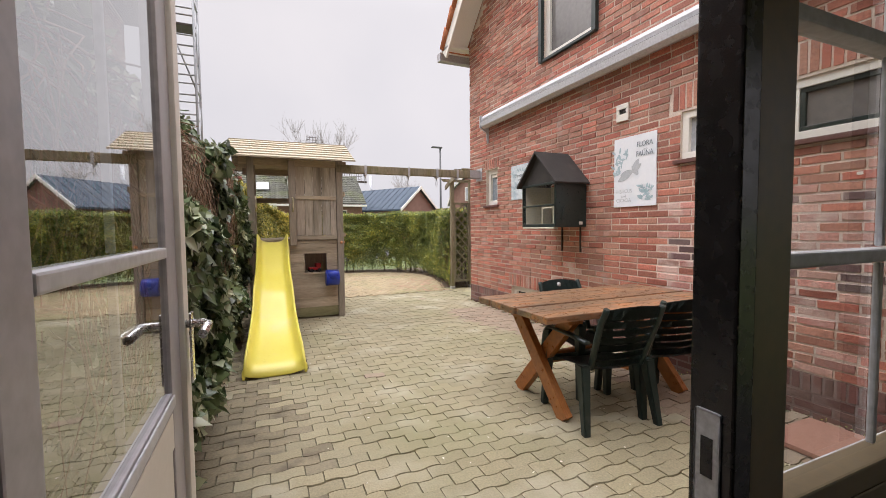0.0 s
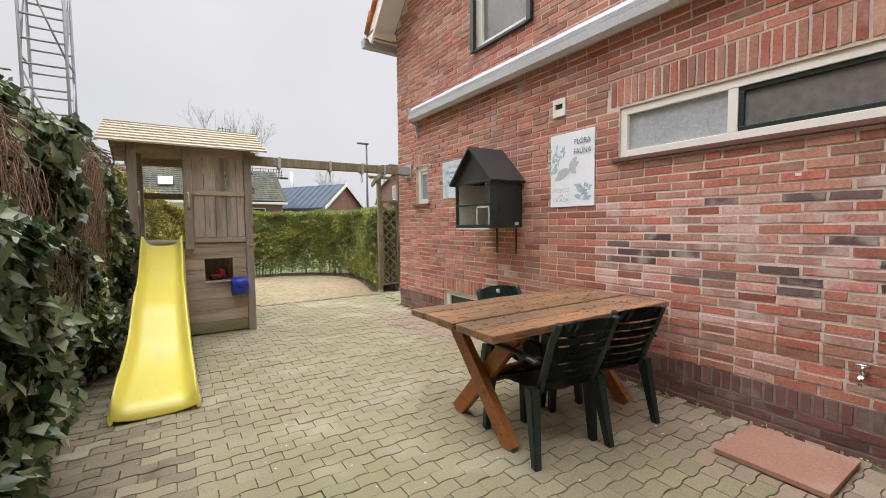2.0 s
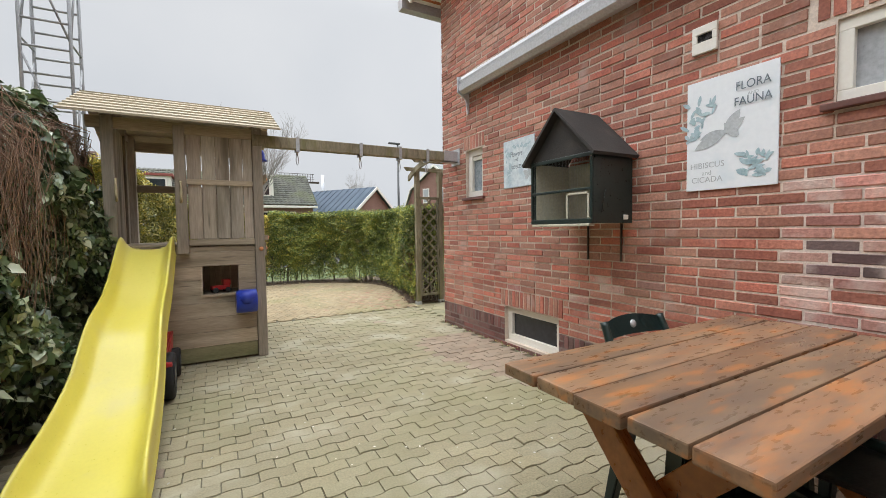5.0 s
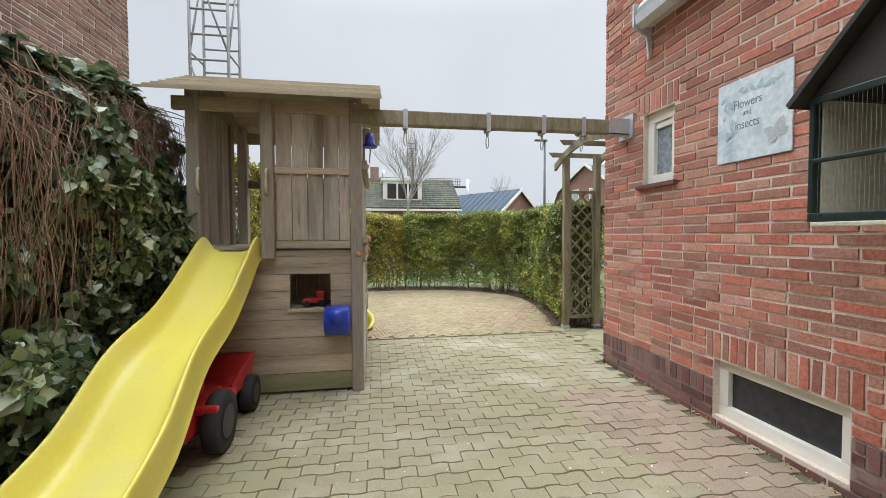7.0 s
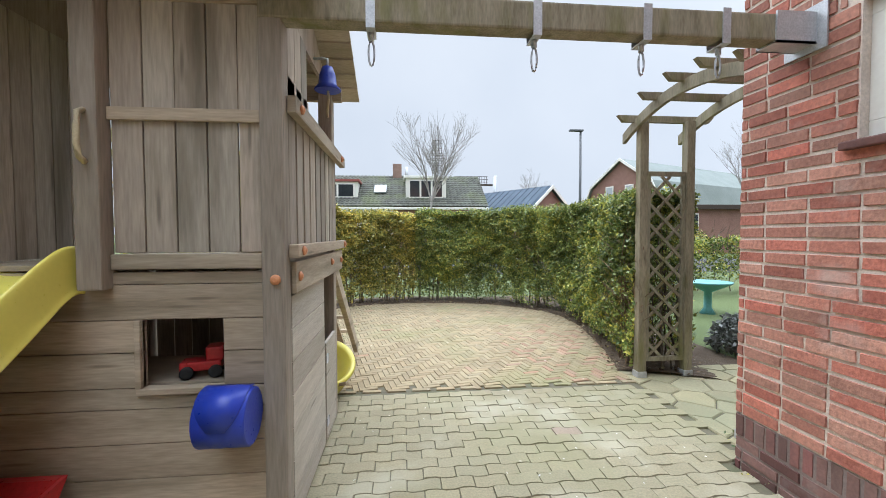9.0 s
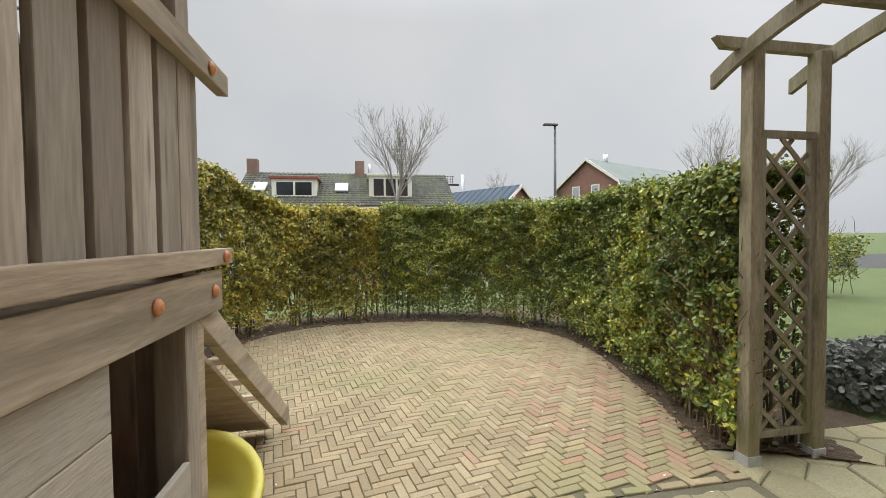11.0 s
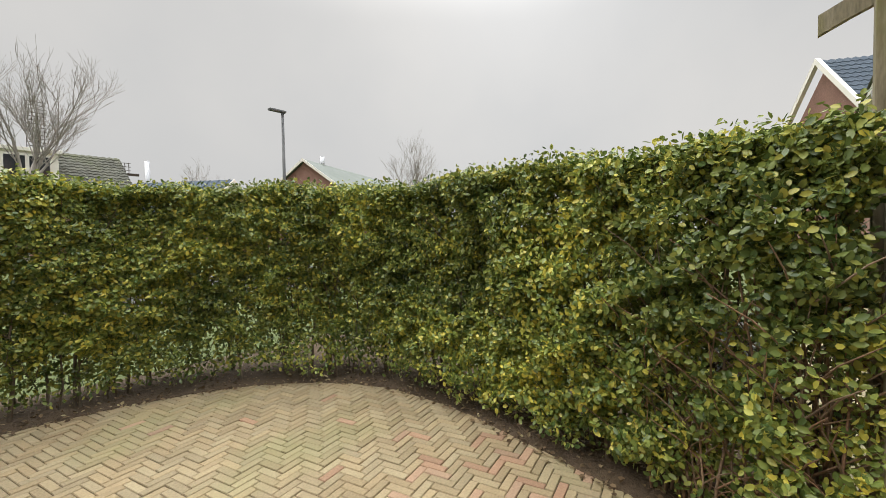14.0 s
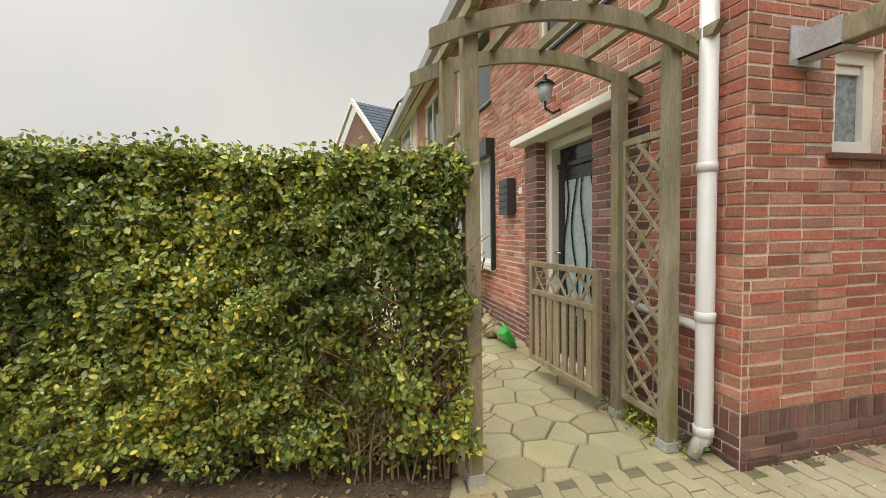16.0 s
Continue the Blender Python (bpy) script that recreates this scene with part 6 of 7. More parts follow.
# ---- front of the house: door, canopy, lamp, pipe, gate ----
DX0, DX1 = 5.14, 6.06
door_3 = thing("door_3", 5.6, FY - 0.12, 0, 0, "black front door with a wrought iron grille, closed", "door", kind="structure")
for x0, x1, z0, z1 in ((DX0, DX0 + 0.06, 0, 2.09), (DX1 - 0.06, DX1, 0, 2.09), (DX0 + 0.06, DX1 - 0.06, 2.02, 2.09)):
    wslab("door_frame", M_WHITE, x0, FY - 0.16, z0, x1, FY - 0.03, z1, door_3)
wslab("leaf", M_BLACK, DX0 + 0.062, FY - 0.15, 0.02, DX1 - 0.062, FY - 0.10, 1.82, door_3)
wslab("fanlight_bar", M_BLACK, DX0 + 0.062, FY - 0.15, 1.825, DX1 - 0.062, FY - 0.085, 1.87, door_3)
wslab("fanlight", M_DARKGLASS, DX0 + 0.062, FY - 0.14, 1.875, DX1 - 0.062, FY - 0.12, 2.015, door_3)
M_DOORGLASS = mat("frosted_door_glass", (0.26, 0.33, 0.35), (0.36, 0.43, 0.45), 7, 50, 0.2, 0.1)
wslab("door_glass", M_DOORGLASS, DX0 + 0.20, FY - 0.098, 0.45, DX1 - 0.20, FY - 0.092, 1.70, door_3, r=0.001)
for k in range(4):
    x = DX0 + 0.24 + 0.15 * k
    bm = bmesh.new()
    tube(bm, [(x + 0.05 * math.sin(t * 0.9 + k * 1.6), FY - 0.08, 0.46 + t * 0.155) for t in range(9)], 0.008, 6)
    wpart("grille_bar", bm, M_BLACK, door_3, "wrought iron scroll bar")
bm = bmesh.new()
tube(bm, [(DX1 - 0.10, FY - 0.10, 1.02), (DX1 - 0.10, FY - 0.04, 1.02), (DX1 - 0.12, FY - 0.035, 1.02), (DX1 - 0.21, FY - 0.035, 1.02)], 0.011, 8)
wpart("handle", bm, M_CHROME, door_3, "chrome door handle")
for x0, x1 in ((4.86, DX0), (DX1, 6.34)):
    pil = thing("pilaster", (x0 + x1) / 2, FY, 0, 0, "dark brick pilaster beside the front door", "pilaster", kind="structure")
    wslab("pilaster_core", M_MORTAR, x0 + 0.006, FY + 0.005, 0, x1 - 0.006, FY + 0.094, 2.10, pil, r=0)
    for c in range(33):
        z = c * COURSE
        cut = x0 + (x1 - x0) * (0.72 if c % 2 else 0.28)
        for a, b in ((x0, cut), (cut, x1)):
            wslab("brick", M_BRICK_DARK, a + 0.004, FY + 0.006, z + 0.005, b - 0.004, FY + 0.101, z + COURSE - 0.005, pil, r=0.003)
slab("door_canopy", M_WHITE, 4.74, FY + 0.003, 2.105, 6.44, FY + 0.22, 2.175, None, "cream painted canopy board over the front door", category="canopy", r=0.012)
lampw = thing("wall_lamp", 5.78, FY, 2.40, 0, "black lantern wall lamp above the front door", "wall lamp")
bm = bmesh.new()
tube(bm, [(0, 0.0, -0.06), (0, 0.08, -0.10), (0, 0.15, -0.06), (0, 0.15, 0.0)], 0.012, 8)
part("arm", bm, M_BLACK, lampw)
bm = bmesh.new()
lathe(bm, [(0.045, 0.0), (0.075, 0.15)], 6, Matrix.Translation((0, 0.15, 0.0)))
part("lantern_glass", bm, M_DOORGLASS, lampw)
bm = bmesh.new()
lathe(bm, [(0.095, 0.15), (0.05, 0.19), (0.02, 0.20), (0.015, 0.24), (0.003, 0.245)], 6, Matrix.Translation((0, 0.15, 0.0)))
part("lantern_cap", bm, M_BLACK, lampw)
mb = thing("letter_box", 6.92, FY, 1.42, 0, "dark grey letter box on the brick front wall", "letter box")
part("body", rounded(-0.13, 0.003, 0.0, 0.13, 0.11, 0.42, 0.012), M_DGREY, mb)
for k in range(4):
    part("louvre", rounded(-0.10, 0.111, 0.08 + 0.08 * k, 0.10, 0.118, 0.10 + 0.08 * k, 0.002), M_BLACK, mb)
slab("house_number_plate", M_WHITE, 6.60, FY + 0.002, 1.64, 6.70, FY + 0.012, 1.72, None, "small white plate on the brick wall", category="plate")
slab("door_bell_plate", M_WHITE, 6.46, FY + 0.002, 1.74, 6.53, FY + 0.014, 1.79, None, "small white bell plate on the brick wall", category="plate")
pipe = thing("drainpipe", 4.13, FY + 0.075, 0, 0, "white plastic drainpipe down the front wall", "drainpipe")
bm = bmesh.new()
tube(bm, [(0.03, 0.05, 0.0), (0.0, 0.0, 0.10), (0, 0, 0.2), (0, 0, 4.3)], 0.046, 14)
part("pipe", bm, M_PVC, pipe)
for z in (0.12, 0.75, 1.55, 2.9):
    bm = bmesh.new()
    lathe(bm, [(0.046, 0.0), (0.052, 0.002), (0.052, 0.05), (0.046, 0.052)], 16, Matrix.Translation((0, 0, z)))
    part("collar", bm, M_PVC, pipe)
bm = bmesh.new()
tube(bm, [(0.0, 0, 0.70), (0.10, -0.01, 0.71), (0.75, -0.02, 0.74)], 0.028, 10)
part("side_pipe", bm, M_PVC, pipe)

gate = thing("garden_gate", 4.70, 8.03, 0.0, 4.0, "open wooden garden gate with a trellis top beside the arch", "gate")
gw = 0.90
for x in (0.0, gw - 0.05):
    slab("gate_stile", M_GATE, x, -0.02, 0.13, x + 0.05, 0.02, 0.985, gate)
for z in (0.13, 0.70, 0.94):
    slab("gate_rail", M_GATE, 0.05, -0.018, z, gw - 0.05, 0.018, z + 0.045, gate)
for k in range(8):
    x = 0.075 + k * 0.098
    slab("gate_slat", M_GATE, x, -0.008, 0.176, x + 0.06, 0.008, 0.699, gate, r=0.003)
for k in range(5):
    for s in (1, -1):
        x = 0.06 + k * 0.155
        a, b = ((x, 0.746), (x + 0.15, 0.939)) if s > 0 else ((x + 0.15, 0.746), (x, 0.939))
        part("gate_lattice", bar((a[0], 0.005 * s, a[1]), (b[0], 0.005 * s, b[1]), 0.008, 0.024, (0, 0, 1), 0.002), M_GATE, gate)
for x, y, sc, turn in ((6.58, 7.95, 0.9, 30), (6.98, 8.0, 1.15, -20), (6.77, 8.02, 0.95, 80)):
    bm = bmesh.new()
    for px_, py_, pz_, rx_, rz_ in ((0, 0, 0.09, 0.10, 0.09), (0.11, 0, 0.13, 0.06, 0.06), (0.14, 0.03, 0.20, 0.022, 0.035), (0.14, -0.03, 0.20, 0.022, 0.035), (-0.09, 0, 0.07, 0.07, 0.07)):
        bmesh.ops.create_icosphere(bm, subdivisions=2, radius=1, matrix=Matrix.Translation((px_ * sc, py_ * sc, pz_ * sc)) @ Matrix.Diagonal((rx_ * sc, rx_ * 0.85 * sc, rz_ * sc, 1)))
    bm.transform(Matrix.Translation((x, y, 0)) @ Matrix.Rotation(radians(turn), 4, "Z"))
    part("stone_animal_figure", bm, M_FLAG, None, "pale stone animal figure on the flagstones by the wall", category="statue", group="stone figures")
gp = thing("green_toy_watering_can", 6.36, 7.93, 0.0, 0, "bright green plastic toy watering can leaning by the front wall", "watering can")
M_LIME = mat("bright_green_plastic", (0.03, 0.36, 0.05), (0.05, 0.45, 0.08), 5, 60, 0.4, 0.03)
bm = bmesh.new()
lathe(bm, [(0.06, 0.0), (0.085, 0.10), (0.11, 0.22), (0.10, 0.225), (0.05, 0.02)], 18)
bm.transform(Matrix.Rotation(radians(-32), 4, "X") @ Matrix.Diagonal((0.75, 0.6, 1.0, 1)))
part("pot_body", bm, M_LIME, gp)
bm = bmesh.new()
tube(bm, [(0.07, 0.0, 0.06), (0.12, 0.03, 0.14), (0.15, 0.07, 0.24)], 0.016, 8, 0.011)
part("spout", bm, M_LIME, gp)
bm = bmesh.new()
tube(bm, [(-0.07, 0.05, 0.08), (-0.14, 0.08, 0.13), (-0.13, 0.12, 0.22), (-0.06, 0.13, 0.24)], 0.010, 8)
part("handle", bm, M_LIME, gp)
bench = thing("garden_bench", 8.2, 8.02, 0, 0, "garden bench with slats and dark iron ends under the window", "bench")
for k in range(5):
    part("back_slat", rounded(-0.6, -0.12 - 0.02 * k, 0.46 + 0.075 * k, 0.6, -0.10 - 0.02 * k, 0.515 + 0.075 * k), M_WOODH, bench)
    part("seat_slat", rounded(-0.6, -0.06 + 0.09 * k, 0.40, 0.6, 0.015 + 0.09 * k, 0.422), M_WOODH, bench)
for x in (-0.58, 0.56):
    bm = bmesh.new()
    tube(bm, [(x, 0.36, 0), (x, 0.34, 0.39), (x, -0.08, 0.39), (x, -0.22, 0.86)], 0.016, 6)
    tube(bm, [(x, -0.14, 0.0), (x, -0.08, 0.39)], 0.016, 6)
    tube(bm, [(x, -0.15, 0.6), (x, 0.1, 0.64), (x, 0.34, 0.62), (x, 0.36, 0.4)], 0.014, 6)
    part("iron_end", bm, M_BLACK, bench)

# ---- beyond the hedge ----
def ball_bush(x, y, rad, z0, seed, label, material=M_HEDGE, count=2500, flat=1.0):
    r_ = np.random.default_rng(seed)
    t = thing("bush", x, y, -0.06, 0, label, "bush")
    v = r_.normal(0, 1, (count, 3))
    v /= np.linalg.norm(v, axis=1)[:, None]
    v[:, 2] = np.abs(v[:, 2])
    leaves("leaves", v * np.array([rad, rad, rad * flat]) * r_.uniform(0.75, 1.05, (count, 1)) + [0, 0, z0], v, 0.06, material, t, r_)
    bm = bmesh.new()
    tube(bm, [(0, 0, 0), (0.01, 0, z0 + 0.2)], 0.03, 6, 0.02)
    part("stem", bm, M_TWIG, t)
    return t


M_LAV = leaf_mat("grey_lavender", (0.12, 0.13, 0.11), (0.2, 0.21, 0.19), (0.28, 0.28, 0.27), 0.7)
for i in range(5):
    ball_bush(5.9 + 0.45 * i, 9.75 + 0.06 * i, 0.36, 0.05, 40 + i, "grey lavender bush beside the garden path", M_LAV, 1800, 1.1)
hedge("hedge", [(5.6, 14.3), (8, 14.1), (12, 13.8)], lambda t: 1.15 + 0 * t, 0.6, 16000, "low dark green hedge across the front garden", M_HEDGE, 14, 0.06, 1.0, 6)
ball_bush(9.3, 17.0, 0.55, 1.1, 60, "clipped ball shaped bush behind the low hedge")
ball_bush(10.6, 17.4, 0.7, 0.9, 61, "clipped yellow-green ball bush behind the low hedge", M_HEDGE_Y)
bath = thing("bird_bath", 7.2, 12.0, -0.06, 0, "turquoise bowl on a low foot in the lawn", "bird bath")
M_TURQ = mat("turquoise_glaze", (0.12, 0.34, 0.36), (0.18, 0.42, 0.44), 4, 50, 0.35, 0.05)
bm = bmesh.new()
lathe(bm, [(0.12, 0.0), (0.06, 0.10), (0.06, 0.36), (0.34, 0.50), (0.36, 0.53), (0.30, 0.51), (0.05, 0.45)], 24)
part("bowl", bm, M_TURQ, bath)
raw("road", [(-60, 19, -0.052), (60, 19, -0.052), (60, 26, -0.052), (-60, 26, -0.052)], [(0, 1, 2, 3)], mat("asphalt", (0.045, 0.045, 0.047), (0.065, 0.064, 0.063), 1, 40, 0.9, 0.4), None, "grey asphalt village road beyond the gardens", "structure", "road")


def far_window(parent, x0, x1, y, z0, z1, lights=2, frame_m=M_WHITE, axis="y"):
    def bx(a, b, c, d, t0, t1):
        return rounded(a, y - t1, c, b, y - t0, d, 0.01, 1) if axis == "y" else rounded(y - t1, a, c, y - t0, b, d, 0.01, 1)
    w_ = part("window", bx(x0, x1, z0, z1, -0.02, 0.06), frame_m, parent)
    k = (x1 - x0) / lights
    for i in range(lights):
        part("pane", bx(x0 + k * i + 0.07, x0 + k * (i + 1) - 0.07, z0 + 0.09, z1 - 0.09, 0.061, 0.075), M_DARKGLASS, w_)


def tile_field(x0, x1, y0, y1, z0, z1, step, rowh, m, parent, axis="x"):
    """A roof slope of tiles in courses, each a shallow step; slope rises from (y0, z0) to (y1, z1)."""
    vs, fs = [], []
    n = max(1, int(math.hypot(y1 - y0, z1 - z0) / rowh))
    cols = max(1, int((x1 - x0) / step))
    for i in range(n):
        ya, yb = y0 + (y1 - y0) * i / n, y0 + (y1 - y0) * (i + 1.1) / n
        za, zb = z0 + (z1 - z0) * i / n + 0.05, z0 + (z1 - z0) * (i + 1.1) / n
        for c in range(cols):
            a, b = x0 + (x1 - x0) * c / cols, x0 + (x1 - x0) * (c + 1) / cols
            k = len(vs)
            mid = (a + b) / 2
            row = [(a, ya, za - 0.05), (a, ya, za - 0.02), (mid, ya, za + 0.03), (b, ya, za - 0.02), (b, ya, za - 0.05), (a, yb, zb - 0.02), (mid, yb, zb + 0.03), (b, yb, zb - 0.02)]
            vs += row if axis == "x" else [(q_[1], q_[0], q_[2]) for q_ in row]
            fs += [(k, k + 1, k + 2, k + 3, k + 4), (k + 1, k + 5, k + 6, k + 2), (k + 2, k + 6, k + 7, k + 3)]
    return raw("roof_tiles", vs, fs, m, parent, kind="stuff")


# long house with a mossy roof and two dormers
hA = thing("row_house", 0.5, 37, -0.06, 0, "brick row house with mossy roof, dormers and chimneys", "house")
hA.matrix_basis = Matrix.Identity(4)
E0, E1, EY, ER = -6.35, 8.4, 35.4, 39.6
part("wall", boxed(E0 + 0.2, EY + 0.4, -0.06, E1 - 0.3, EY + 8, 3.3), M_FARBRICK, hA)
part("white_wall", boxed(E0 + 0.19, EY + 0.38, -0.06, 1.5, EY + 0.5, 3.3), M_WHITE, hA, "white rendered front")
tile_field(E0, E1, EY, ER, 3.3, 6.02, 0.3, 0.33, M_ROOF, hA)
bm = bmesh.new()
prism(bm, [(EY, 3.3), (ER, 5.99), (2 * ER - EY, 3.3)], E0 + 0.1, E1 - 0.1, "x")
part("roof_body", bm, M_ROOF, hA)
part("gutter", rounded(E0, EY - 0.12, 3.05, E1, EY + 0.05, 3.22, 0.03), M_WHITE, hA)
for x in (-5.9, 1.75):
    part("chimney", rounded(x - 0.35, ER - 0.35, 5.7, x + 0.35, ER + 0.35, 6.95, 0.02), M_CHIMNEY, hA)
bm = bmesh.new()
tube(bm, [(2.5, ER, 5.8), (2.5, ER, 6.75)], 0.14, 10)
part("flue", bm, M_STEEL, hA)
for x0, x1, zt, edge in ((-4.0, -1.1, 5.15, M_RED), (2.4, 5.4, 5.45, M_WHITE)):
    dm = part("dormer", boxed(x0, EY + 1.1, 3.9, x1, ER - 0.5, zt), M_WHITE, hA)
    part("dormer_roof", rounded(x0 - 0.15, EY + 0.95, zt, x1 + 0.15, ER - 0.4, zt + 0.18, 0.02), mat("dormer_edge", (0.25, 0.06, 0.05), (0.3, 0.09, 0.07), 4, 30, 0.6, 0.1) if edge is M_RED else M_WHITE, hA)
    n_ = 2 if edge is M_RED else 3
    far_window(hA, x0 + 0.25, x1 - 0.25, EY + 1.09, 3.98, zt - 0.12, n_)
for x in (-4.95, 0.5):
    bm = rounded(-0.45, -0.6, 0.0, 0.45, 0.6, 0.12, 0.02)
    bm.transform(Matrix.Translation((x, EY + 2.0, 4.68)) @ Matrix.Rotation(math.atan2(2.72, 4.2), 4, "X"))
    part("skylight", bm, M_CURTAIN, hA)
for x in (3.0, 4.8, 6.3):
    far_window(hA, x - 0.55, x + 0.55, EY + 0.39, 1.3, 2.8, 1)

# small barn with a slate blue roof
sh = thing("shed", 12.5, 38, -0.06, 0, "brick shed with slate blue metal roof and white verge", "shed")
sh.matrix_basis = Matrix.Identity(4)
def gabled(parent, cx, y0, y1, half, eave, ridge, wall_m, roof_m, verge=0.3, turn=0.0, ribs=0):
    """A gabled building whose ridge runs along y, turned about its near gable's foot."""
    m = Matrix.Translation((cx, y0, 0)) @ Matrix.Rotation(radians(turn), 4, "Z")
    bm = bmesh.new()
    prism(bm, [(-half, -0.06), (half, -0.06), (half, eave), (0, ridge), (-half, eave)], 0, y1 - y0, "y")
    bm.transform(m)
    part("wall", bm, wall_m, parent)
    for s in (-1, 1):
        sl = (ridge - eave) / half
        a, b = s * (half + 0.3), 0.0
        bm = bmesh.new()
        prism(bm, [(a, eave - 0.3 * sl + 0.02), (b, ridge + 0.02), (b, ridge + 0.16), (a, eave - 0.3 * sl + 0.16)], -verge, y1 - y0 + verge, "y")
        bm.transform(m)
        part("roof_slope", bm, roof_m, parent)
        bm = bmesh.new()
        prism(bm, [(a, eave - 0.3 * sl - 0.08), (b, ridge - 0.08), (b, ridge + 0.19), (a, eave - 0.3 * sl + 0.19)], -verge - 0.06, -verge - 0.003, "y")
        bm.transform(m)
        part("bargeboard", bm, M_WHITE, parent)
        for i in range(ribs):
            y = -verge + (y1 - y0 + 2 * verge) * (i + 0.5) / ribs
            bm = bar((a, y, eave - 0.3 * sl + 0.17), (b, y, ridge + 0.17), 0.05, 0.06, (0, 0, 1), 0.005)
            bm.transform(m)
            part("roof_rib", bm, roof_m, parent)
    return m
gabled(sh, 13.8, 37.7, 46.7, 2.6, 3.0, 4.95, M_FARBRICK, M_ROOF_BLUE, 0.3, 32, 14)
bm = bmesh.new()
tube(bm, [(10.6, 43.0, 3.0), (10.6, 43.0, 6.6)], 0.16, 8)
part("chimney_pipe", bm, M_STEEL, sh)
# large barn with gambrel gable and pale roof
bn = thing("barn", 27, 52, -0.06, 0, "large brick barn with curved gable and pale roof", "barn")
bn.matrix_basis = Matrix.Identity(4)
mb_ = Matrix.Translation((25.2, 47.6, 0)) @ Matrix.Rotation(radians(-66), 4, "Z")
outl = [(-4.6, -0.06), (4.6, -0.06), (4.6, 4.2), (3.7, 6.3), (0, 8.9), (-3.7, 6.3), (-4.6, 4.2)]
bm = bmesh.new()
prism(bm, outl, 0, 22, "y")
bm.transform(mb_)
part("wall", bm, M_FARBRICK, bn)
for a, b in (((4.75, 4.1), (3.75, 6.4)), ((3.75, 6.4), (0, 9.05)), ((0, 9.05), (-3.75, 6.4)), ((-3.75, 6.4), (-4.75, 4.1))):
    bm = bmesh.new()
    prism(bm, [a, b, (b[0], b[1] + 0.16), (a[0], a[1] + 0.16)], -0.3, 22.3, "y")
    bm.transform(mb_)
    part("roof_slope", bm, M_ROOF_PALE, bn)
    bm = bmesh.new()
    prism(bm, [(a[0], a[1] - 0.1), (b[0], b[1] - 0.1), (b[0], b[1] + 0.2), (a[0], a[1] + 0.2)], -0.38, -0.303, "y")
    bm.transform(mb_)
    part("bargeboard", bm, M_WHITE, bn)
for x in (-1.4, 1.0):
    bm = rounded(x - 0.5, -0.09, 4.6, x + 0.5, -0.005, 6.4, 0.02)
    bm.transform(mb_)
    w_ = part("window", bm, M_WHITE, bn)
    bm = rounded(x - 0.38, -0.11, 4.72, x + 0.38, -0.092, 6.28, 0.01)
    bm.transform(mb_)
    part("pane", bm, M_CURTAIN, w_)
bm = bmesh.new()
tube(bm, [(0, 3.2, 8.5), (0, 3.2, 10.0)], 0.28, 10)
bm.transform(mb_)
part("chimney_pipe", bm, M_STEEL, bn)
# flat roofed shop front beside the barn
fl = thing("shop", 21, 33, -0.06, 0, "low building with white doors across the road", "house")
fl.matrix_basis = Matrix.Identity(4)
part("wall", boxed(15.5, 31.0, -0.06, 28.0, 38.0, 3.0), M_FARBRICK, fl)
part("fascia", rounded(15.3, 30.7, 2.85, 28.2, 31.2, 3.15, 0.02), M_BROWN, fl)
for x0, x1 in ((16.0, 17.2), (17.9, 19.1), (20.2, 21.4)):
    far_window(fl, x0, x1, 30.99, 0.0, 2.6, 1)

# windmill behind the row house: cap, sails
mill = thing("windmill", 8.2, 66, -0.06, 0, "windmill with lattice sails behind the houses", "windmill")
bm = bmesh.new()
lathe(bm, [(3.0, 0.0), (2.0, 7.5), (2.1, 7.6), (1.6, 9.0), (0.3, 9.6)], 16)
part("body", bm, M_ROOF, mill)
part("stock", bar((-0.4, -3.0, 2.5), (-0.4, -3.0, 14.5), 0.25, 0.25), M_BROWN, mill)
part("stock", bar((-6.5, -3.2, 8.2), (6.5, -3.2, 8.2), 0.25, 0.25), M_BROWN, mill)
for k, (ax, s) in enumerate((("v", 1), ("v", -1), ("h", 1), ("h", -1))):
    bm = bmesh.new()
    for i in range(14):
        t = s * (1.6 + i * 0.34)
        if ax == "v":
            box(bm, -1.9, -3.02, 8.2 + t, -0.5, -2.98, 8.26 + t)
        else:
            box(bm, -0.4 + t, -3.22, 8.2, -0.34 + t, -3.18, 9.4)
    for i in range(4):
        if ax == "v":
            z0, z1 = sorted((8.2 + s * 1.5, 8.2 + s * 6.2))
            box(bm, -1.9 + 0.4 * i, -3.03, z0, -1.85 + 0.4 * i, -2.97, z1)
        else:
            x0, x1 = sorted((-0.4 + s * 1.5, -0.4 + s * 6.2))
            box(bm, x0, -3.23, 8.2 + 0.38 * i, x1, -3.17, 8.25 + 0.38 * i)
    part("sail", bm, M_BROWN, mill, "lattice sail")

# street lamps
def street_lamp(x, y, h, turn):
    s = thing("street_lamp", x, y, -0.06, turn, "grey steel street lamp with a flat head", "street lamp", "street lamps")
    bm = bmesh.new()
    tube(bm, [(0, 0, 0), (0, 0, h)], 0.075, 10, 0.05)
    part("pole", bm, M_POLE, s)
    part("lamp_head", rounded(-0.55, -0.10, h - 0.02, 0.12, 0.10, h + 0.07, 0.03), M_POLE, s)
street_lamp(10.5, 24.5, 6.15, 0)
street_lamp(-7.8, 33.0, 6.1, 180)


